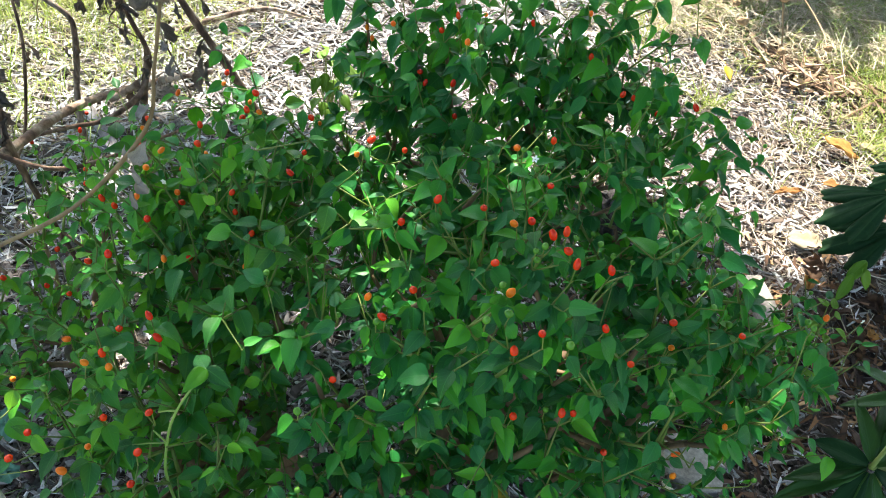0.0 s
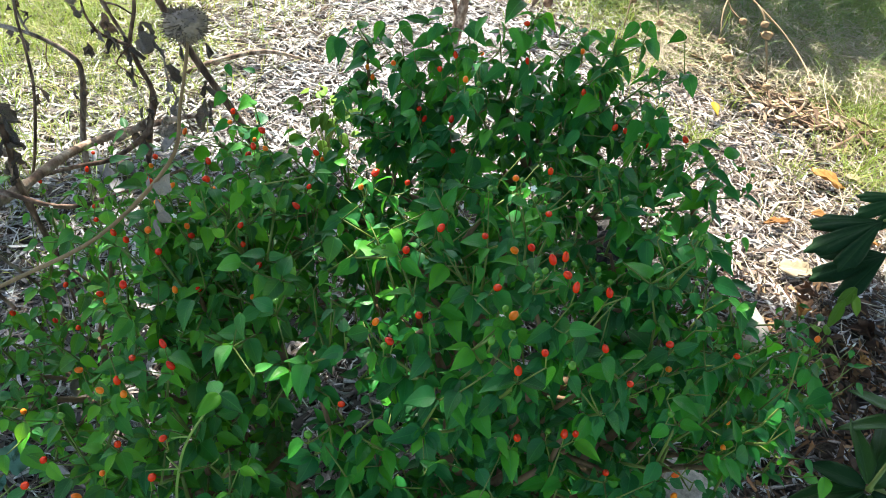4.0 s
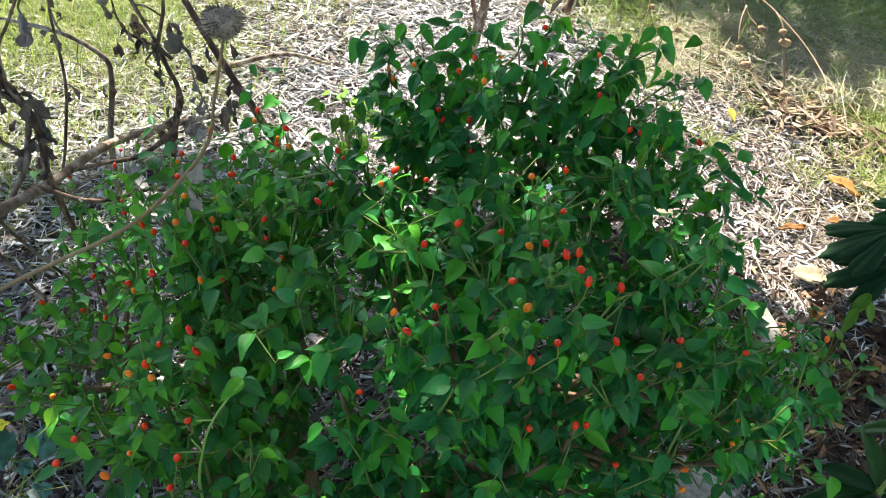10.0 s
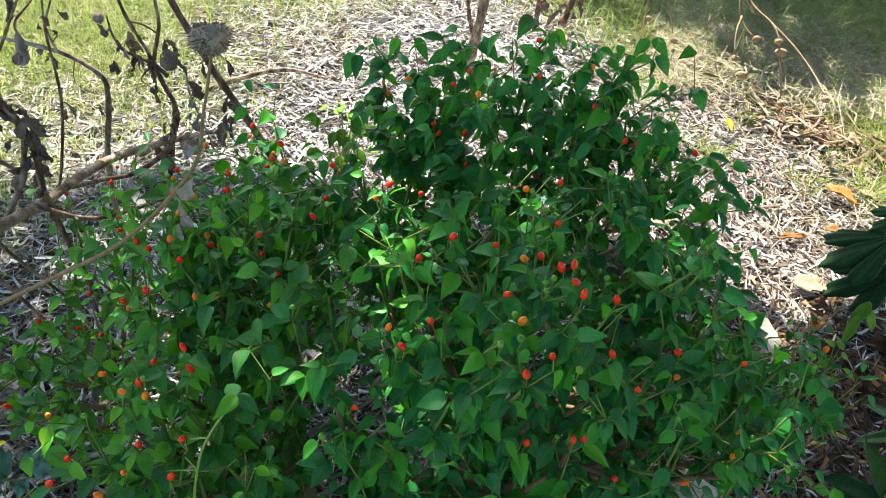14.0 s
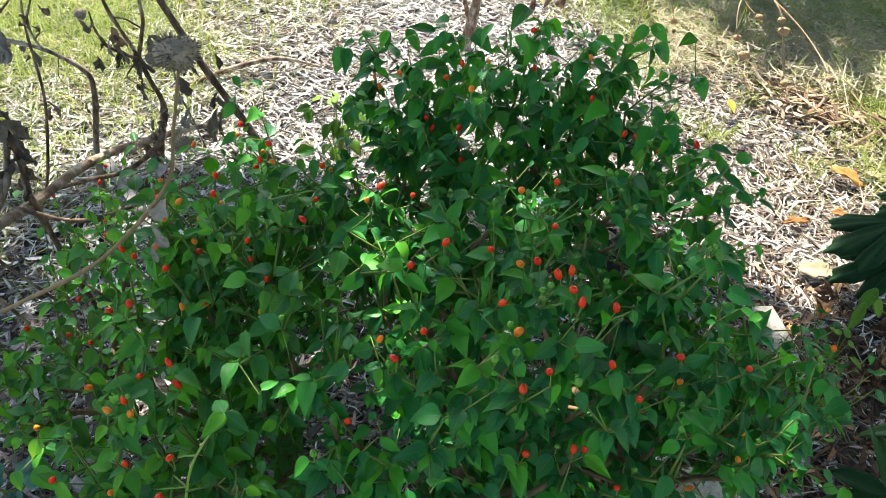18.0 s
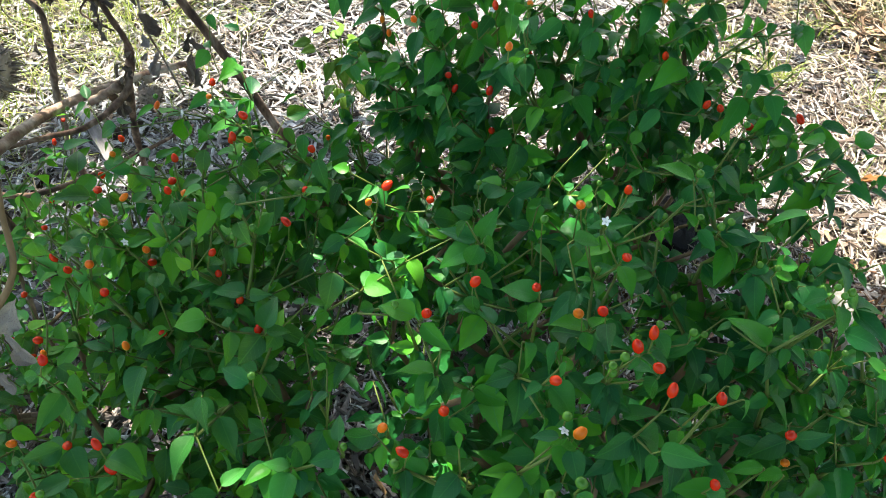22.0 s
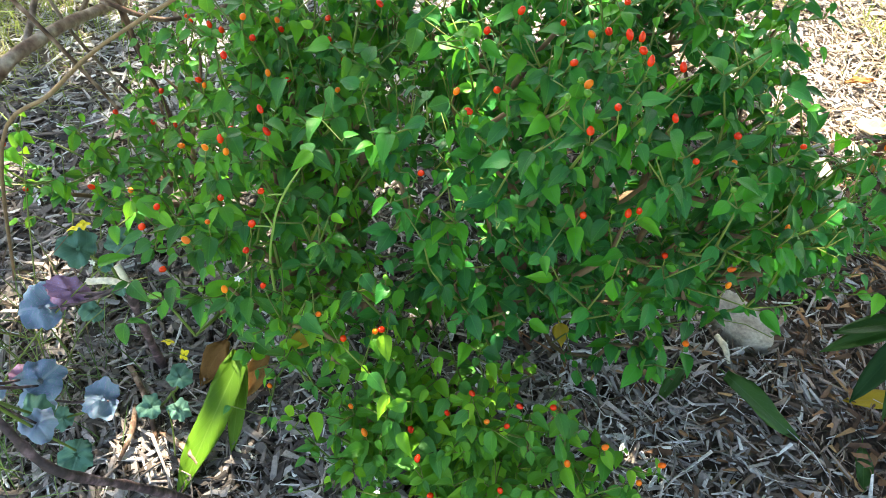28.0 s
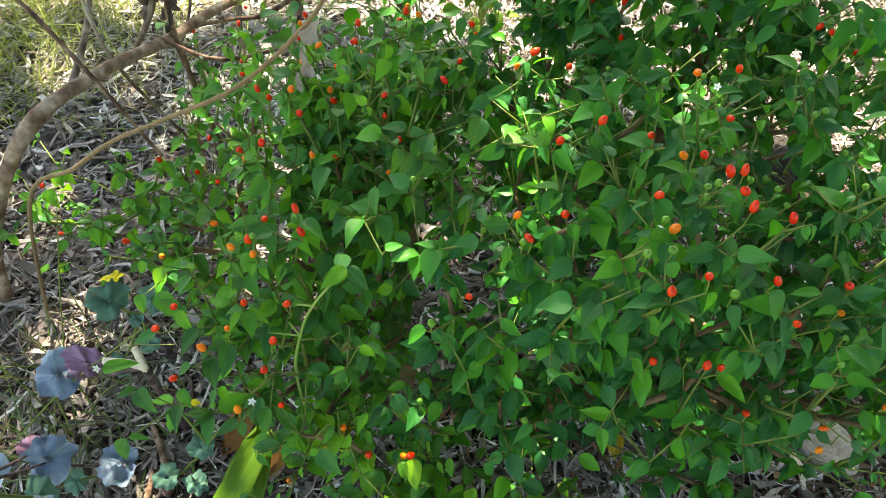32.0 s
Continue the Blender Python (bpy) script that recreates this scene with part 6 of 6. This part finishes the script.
loose_leaf("large grey withered leaf lying on the mulch", LEAF_GREY, LANCE, (-0.68, 0.86, 0.12), (-0.62, 0.76, 0.08), 0.06, 14, 0.2, wave=0.10)
for k in range(9):
    a = rnd.uniform(0, 6.28)
    p = Vector((rnd.uniform(0.85, 1.75), rnd.uniform(1.2, 2.3), 0.028))
    q = p + Vector((math.cos(a), math.sin(a), rnd.uniform(-0.1, 0.1))) * rnd.uniform(0.05, 0.10)
    loose_leaf("dry orange-brown fallen leaf on the mulch", LEAF_FALLEN if k % 3 else LEAF_PALE, LANCE, p, q, rnd.uniform(0.025, 0.045), 60 + k, 0.15, wave=0.08)


CURLED = [crumpled(LEAF_FALLEN, 30 + k, 0.36 + 0.05 * k, 1.0 + 0.3 * k) for k in range(4)]
BROWN = [crumpled(LEAF_BROWN, 40 + k, 0.40, 0.9 + 0.4 * k) for k in range(3)]
for k in range(22):
    x, y = rnd.gauss(1.10, 0.09), min(1.5, rnd.gauss(1.33, 0.10))
    t = thing("fallen_leaf", (x, y, 0.03), "curled brown dead leaf on the mulch", "leaf", "fallen leaves")
    ob = part("blade", rnd.choice(CURLED if k % 6 == 0 else BROWN), None, t)
    a = rnd.uniform(0, 6.28)
    ob.matrix_basis = aim((0, 0, 0), (math.cos(a), math.sin(a), rnd.uniform(-0.1, 0.15)), (rnd.gauss(0, 0.3), rnd.gauss(0, 0.3), 1), rnd.uniform(0.04, 0.08))


# ---- stones and the dark hollow ----
def stone(at, size, turn, label, seed, corners):
    """A flat broken slab with bevelled edges."""
    r = random.Random(seed)
    t = thing("stone", at, label, "stone", "stones")
    bm = bmesh.new()
    n = len(corners)
    top = [bm.verts.new((x * size[0], y * size[1], size[2] * (0.8 + 0.25 * r.random()))) for x, y in corners]
    low = [bm.verts.new((x * size[0] * 1.06, y * size[1] * 1.06, -0.02)) for x, y in corners]
    bm.faces.new(top)
    bm.faces.new(low[::-1])
    for k in range(n):
        bm.faces.new((low[k], low[(k + 1) % n], top[(k + 1) % n], top[k]))
    bmesh.ops.bevel(bm, geom=list(bm.edges), offset=0.006, segments=2, profile=0.6, affect="EDGES")
    bmesh.ops.triangulate(bm, faces=list(bm.faces))
    bmesh.ops.subdivide_edges(bm, edges=[e for e in bm.edges if e.calc_length() > 0.02], cuts=2)
    for v in bm.verts:
        v.co += 0.0022 * noise.noise_vector(v.co * 38 + Vector((seed, 0, 0)))
    ob = part("slab", bm, STONE, t)
    ob.rotation_euler = (0, 0, radians(turn))
    return t


stone((0.633, 0.860, 0.0), (0.075, 0.085, 0.045), 0, "pale flat stone half buried in mulch", 1, [(-0.82, -0.35), (-0.05, -0.86), (0.78, -0.78), (0.88, -0.30), (0.50, 0.20), (-0.10, 0.55), (-0.55, 0.75), (-0.80, 0.2)])
stone((0.868, 1.315, 0.0), (0.072, 0.14, 0.04), 0, "grey flat stone at the edge of the bush", 2, [(-0.62, 0.75), (0.15, 0.85), (0.50, 0.40), (0.55, -0.10), (0.78, -0.65), (0.20, -0.95), (-0.25, -0.50), (-0.15, 0.20)])

heap = thing("compost_clod", (0.49, 1.62, -0.02), "black crumbly clod of compost in a hollow", "soil clod")
bm = bmesh.new()
bmesh.ops.create_icosphere(bm, subdivisions=5, radius=0.095, matrix=Matrix.Diagonal((1, 1, 0.65, 1)))
for v in bm.verts:
    v.co += 0.030 * noise.noise_vector(v.co * 22) + 0.012 * noise.noise_vector(v.co * 60)
part("clod", bm, CHAR, heap, smooth=False)


# ---- kale and weeds in the near corner ----
def kale_leaf(parent, mat, at, size, turn, tall=1.0, curl=0.10, seed=0):
    """A broad crinkled leaf with a ragged rim, facing up and towards the path."""
    r = random.Random(seed)
    at = Vector(at)
    face = ((Vector((0.0, -0.2, 1.4)) - at).normalized() + Vector((r.gauss(0, 0.15), r.gauss(0, 0.15), 0.5))).normalized()
    way = Matrix.Rotation(radians(turn), 3, face) @ (Vector((1, 0, 0)) - face * face.x).normalized()
    m = aim(at - parent.location, way, face)
    bm = bmesh.new()
    uv = bm.loops.layers.uv.verify()
    n, rings = 30, []
    rim = [0.5 * size * (0.90 + 0.06 * math.sin(3 * a + seed) + 0.06 * math.sin(7 * a + 2 * seed) + r.uniform(-0.09, 0.09)) * (1 - 0.35 * max(0.0, math.cos(a + math.pi / 2)) ** 4) for a in (math.tau * k / n for k in range(n))]
    for f in (0.12, 0.4, 0.7, 0.9, 1.0):
        ring = []
        for k in range(n):
            a = math.tau * k / n
            q = Vector((rim[k] * f * math.cos(a), rim[k] * f * math.sin(a) * tall, 0))
            q.z = size * (0.06 * f ** 3 * math.sin(9 * a + 2 * seed) - 0.10 * f * f) + 0.22 * abs(q.x) + curl * 2.4 * size * noise.noise(q * (3.2 / size) + Vector((seed, 0, 0)))
            ring.append((bm.verts.new(m @ q), (0.5 + 0.9 * q.x / size, 0.5 + 0.9 * q.y / size)))
        rings.append(ring)
    for p, q in zip(rings, rings[1:]):
        for k in range(n):
            quad = (p[k], p[(k + 1) % n], q[(k + 1) % n], q[k])
            g = bm.faces.new([w[0] for w in quad])
            for loop, w in zip(g.loops, quad):
                loop[uv].uv = w[1]
    bm.faces.new([w[0] for w in rings[0]])
    return part("leaf", bm, mat, parent)


def kale(label, at, stem, radii, leaves, cut=None, flowers=()):
    t = thing("kale_plant", at, label, "kale", "kale plants")
    stalk(t, "stem", stem, radii, STALK_PURPLE, 10, 0.22, "", 3)
    for k, (mat, p, size, turn, tall) in enumerate(leaves):
        way = Vector((math.cos(radians(turn)), math.sin(radians(turn)), 0)) * 0.42 * size * tall
        root = Vector(p) - Vector((0, 0, 0.006)) - way * 0.2
        stalk(t, "leaf_stalk", [stem[-1], Vector(stem[-1]).lerp(root, 0.5) + Vector((0, 0, -0.01)), root], (0.0030, 0.0026, 0.002), STALK_PURPLE if mat is not LEAF_KALE else STEM_GREEN, 6, 0.05)
        kale_leaf(t, mat, p, size, turn, tall, 0.10 if mat is LEAF_KALE else 0.15, 200 + k * 7 + len(label))
    for pts in cut or ():
        stalk(t, "cut_stem", pts, (0.0055, 0.0055, 0.005), CUT_WOOD, 8, 0.06, "pale freshly cut stem end")
    for p in flowers:
        f = part("flower", YELLOW_FLOWER, None, t, "small yellow four-petal flower")
        f.matrix_basis = Matrix.Translation(Vector(p) - t.location) @ Euler((rnd.gauss(-0.5, 0.3), rnd.gauss(0, 0.3), rnd.uniform(0, 6))).to_matrix().to_4x4()
        stalk(t, "flower_stalk", [(p[0], p[1] + 0.01, p[2] - 0.09), (p[0] + 0.01, p[1], p[2] - 0.04), p], (0.001, 0.001, 0.0012), STEM_GREEN, 5)
    return t


YELLOW_FLOWER = flower_mesh("flower", PETAL_YELLOW, 0.028, 4)
kale("cut kale stem with pale fork and purple leaves", (-0.56, 0.46, 0), [(-0.56, 0.46, -0.02), (-0.545, 0.44, 0.15), (-0.515, 0.41, 0.33), (-0.497, 0.40, 0.40)], (0.008, 0.0075, 0.007, 0.006),
     [(LEAF_KALE_PURPLE, (-0.615, 0.400, 0.34), 0.045, 175, 2.0), (LEAF_KALE_BLUE, (-0.668, 0.378, 0.30), 0.085, 200, 1.0), (LEAF_KALE_PURPLE, (-0.640, 0.405, 0.31), 0.050, 150, 1.3)],
     [[(-0.497, 0.40, 0.395), (-0.525, 0.395, 0.405), (-0.560, 0.388, 0.40)], [(-0.499, 0.398, 0.395), (-0.508, 0.405, 0.42), (-0.515, 0.41, 0.43)]])
kale("young kale with teal leaves and a yellow flower", (-0.66, 0.58, 0), [(-0.66, 0.58, -0.02), (-0.672, 0.58, 0.10), (-0.69, 0.58, 0.16)], (0.005, 0.0045, 0.004),
     [(LEAF_KALE, (-0.733, 0.567, 0.20), 0.080, 170, 1.1), (LEAF_KALE, (-0.665, 0.600, 0.20), 0.060, 70, 1.2), (LEAF_KALE, (-0.685, 0.565, 0.17), 0.034, 300, 1.0), (LEAF_KALE, (-0.700, 0.495, 0.10), 0.052, 240, 1.0), (LEAF_KALE, (-0.650, 0.540, 0.14), 0.040, 300, 1.0)], None, [(-0.737, 0.608, 0.223), (-0.755, 0.60, 0.215)])
kale("young kale with teal leaves on the mulch", (-0.50, 0.38, 0), [(-0.50, 0.38, -0.02), (-0.50, 0.385, 0.03), (-0.50, 0.388, 0.045)], (0.005, 0.004, 0.003),
     [(LEAF_KALE, (-0.49, 0.412, 0.07), 0.052, 85, 1.15), (LEAF_KALE, (-0.525, 0.350, 0.05), 0.050, 200, 1.1), (LEAF_KALE, (-0.475, 0.360, 0.045), 0.046, 320, 1.2)], None, [(-0.56, 0.498, 0.03), (-0.505, 0.465, 0.06)])
kale("kale with blue-grey leaves on a bent purple stem", (-0.45, 0.24, 0), [(-0.40, 0.22, -0.02), (-0.425, 0.16, 0.20), (-0.437, 0.105, 0.38), (-0.470, 0.100, 0.43), (-0.51, 0.118, 0.49), (-0.58, 0.15, 0.50)], (0.0075, 0.007, 0.0065, 0.006, 0.0055, 0.004),
     [(LEAF_KALE_BLUE, (-0.613, 0.262, 0.28), 0.075, 60, 1.1), (LEAF_KALE, (-0.588, 0.209, 0.29), 0.060, 20, 1.0), (LEAF_KALE_BLUE, (-0.565, 0.185, 0.31), 0.055, 330, 1.2), (LEAF_KALE_PURPLE, (-0.650, 0.270, 0.27), 0.045, 120, 1.0), (LEAF_KALE_BLUE, (-0.665, 0.215, 0.30), 0.065, 180, 1.0), (LEAF_KALE, (-0.560, 0.200, 0.16), 0.060, 280, 1.3)])
kale("low kale seedling with dewy blue leaves", (-0.62, 0.34, 0), [(-0.62, 0.35, -0.02), (-0.615, 0.35, 0.02), (-0.615, 0.348, 0.04)], (0.004, 0.004, 0.003),
     [(LEAF_KALE_BLUE, (-0.612, 0.340, 0.06), 0.088, 190, 0.95), (LEAF_KALE, (-0.665, 0.290, 0.06), 0.050, 230, 1.0), (LEAF_KALE_BLUE, (-0.680, 0.285, 0.14), 0.080, 200, 1.0)])
for k, (p, q) in enumerate((((-0.62, 0.44, 0.012), (-0.50, 0.30, 0.014)), ((-0.50, 0.32, 0.012), (-0.40, 0.27, 0.02)), ((-0.57, 0.36, 0.012), (-0.55, 0.25, 0.014)))):
    t = thing("dead_kale_stem", p, "dark dead stem lying on the mulch", "dead stem", "dead stems")
    stalk(t, "stem", [p, Vector(p).lerp(Vector(q), 0.5) + Vector((0.012, 0, 0.012)), q], (0.005, 0.006, 0.004), STALK_DARK, 8, 0.15, "", k)

weed = thing("wild_grass", (-0.75, 0.5, 0), "thin wild grass stems with sparse seed heads", "grass")
for k in range(40):
    b = Vector((-0.74 + rnd.gauss(0, 0.10), 0.38 + rnd.gauss(0, 0.14), 0))
    e = b + Vector((rnd.gauss(-0.02, 0.10), rnd.gauss(0, 0.08), rnd.uniform(0.08, 0.34)))
    stalk(weed, "stem", [b - Vector((0, 0, 0.02)), b.lerp(e, 0.5) + Vector((rnd.gauss(0, 0.015), 0, 0.03)), e], (0.0014, 0.0011, 0.0007), STEM_GREEN if k % 3 else STALK_TAN, 5, 0)

for b, e in (((-0.80, 0.42, 0), (-0.80, 0.62, 0.40)), ((-0.86, 0.30, 0), (-0.50, 0.44, 0.46)), ((-0.74, 0.36, 0), (-0.73, 0.40, 0.26)), ((-0.46, 0.28, 0), (-0.44, 0.30, 0.18))):
    b, e = Vector(b), Vector(e)
    stalk(weed, "stem", [b - Vector((0, 0, 0.02)), b.lerp(e, 0.5) + Vector((0.01, 0, 0.03)), e], (0.0016, 0.0014, 0.0009), STEM_GREEN, 5, 0)

fork = thing("bare_chili_shoot", (-0.25, 0.45, 0), "pale green forked chili shoot with few leaves", "chili shoot")
stalk(fork, "stem", [(-0.25, 0.47, -0.02), (-0.272, 0.45, 0.25), (-0.272, 0.435, 0.468), (-0.262, 0.445, 0.562), (-0.247, 0.46, 0.619), (-0.21, 0.482, 0.689)], (0.0024, 0.0022, 0.0020, 0.0019, 0.0017, 0.0012), PALE_STEM, 7, 0.05)
stalk(fork, "side_stem", [(-0.262, 0.445, 0.562), (-0.266, 0.442, 0.58), (-0.271, 0.44, 0.598)], (0.0014, 0.0012, 0.0009), PALE_STEM, 6, 0.05)
stalk(fork, "side_stem", [(-0.247, 0.46, 0.619), (-0.258, 0.458, 0.618), (-0.268, 0.455, 0.617)], (0.0013, 0.0011, 0.0008), PALE_STEM, 6, 0.05)
stalk(fork, "side_stem", [(-0.262, 0.445, 0.562), (-0.28, 0.438, 0.567), (-0.298, 0.43, 0.572)], (0.0012, 0.001, 0.0008), PALE_STEM, 6, 0.05)

for k, p in enumerate(((-0.21, 0.482, 0.689), (-0.298, 0.43, 0.572))):
    for a in range(3):
        turn = 2.1 * a + k
        way = Vector((math.cos(turn), math.sin(turn) - 0.3, -0.35 + 0.2 * a)).normalized() * (0.032 if k else 0.04)
        big_leaf(fork, "leaf", LEAF_LIT, OVATE, p, Vector(p) + way, way.length * 0.5, (0.2 * a - 0.2, -0.2, 1), 0.25, 0.25, 0.01, 600 + 3 * k + a, 2)


def seedling(label, at, count, size, tall, mat, seed):
    """A small weed: leaves on short stems from one root."""
    r = random.Random(seed)
    t = thing("weed_seedling", at, label, "weed", "weed seedlings")
    for k in range(count):
        a = r.uniform(0, math.tau)
        tip = Vector(at) + Vector((math.cos(a), math.sin(a), 0)) * r.uniform(0.01, 0.05) * tall / 0.12 + Vector((0, 0, tall * r.uniform(0.35, 1.0)))
        stalk(t, "stem", [at, Vector(at).lerp(tip, 0.6) + Vector((0, 0, 0.01)), tip], (0.0018, 0.0014, 0.001), STEM_GREEN, 5, 0)
        way = Vector((math.cos(a), math.sin(a), r.uniform(-0.5, 0.3)))
        big_leaf(t, "leaf", mat, OVATE, tip, tip + way.normalized() * size * r.uniform(0.7, 1.3), size * 0.55, (r.gauss(0, 0.3), r.gauss(-0.2, 0.3), 1), 0.2, 0.25, 0.01, seed + k, 2)


seedling("sunlit yellow-green weed behind the chili plants", (-0.383, 1.834, 0.0), 26, 0.055, 0.22, LEAF_FADING_SUNLIT, 400)
# This seedling and the leaves below carry sun flecks as yellow-green colour.
seedling("small seedling beside the bush with sun flecks in its leaf colour", (0.989, 1.264, 0.03), 7, 0.04, 0.10, LEAF_FADING_SUNLIT, 430)
loose_leaf("green leaf hanging over the mulch, coloured yellowish as if sunlit", LEAF_FADING_SUNLIT, LANCE, (0.872, 1.08, 0.12), (0.971, 1.041, 0.1), 0.03, 77)
for k, (p, q, w) in enumerate((((1.114, 1.447, 0.14), (1.063, 1.397, 0.1), 0.035), ((1.082, 1.413, 0.12), (1.044, 1.351, 0.07), 0.03), ((1.107, 1.43, 0.13), (1.139, 1.4, 0.08), 0.03))):
    big_leaf(broad, "leaf", LEAF_FADING_SUNLIT, LANCE, p, q, w, (0, -0.5, 1), 0.1, 0.2, 0.02, 500 + k, 3, "small leaf coloured yellow-green as if sunlit")
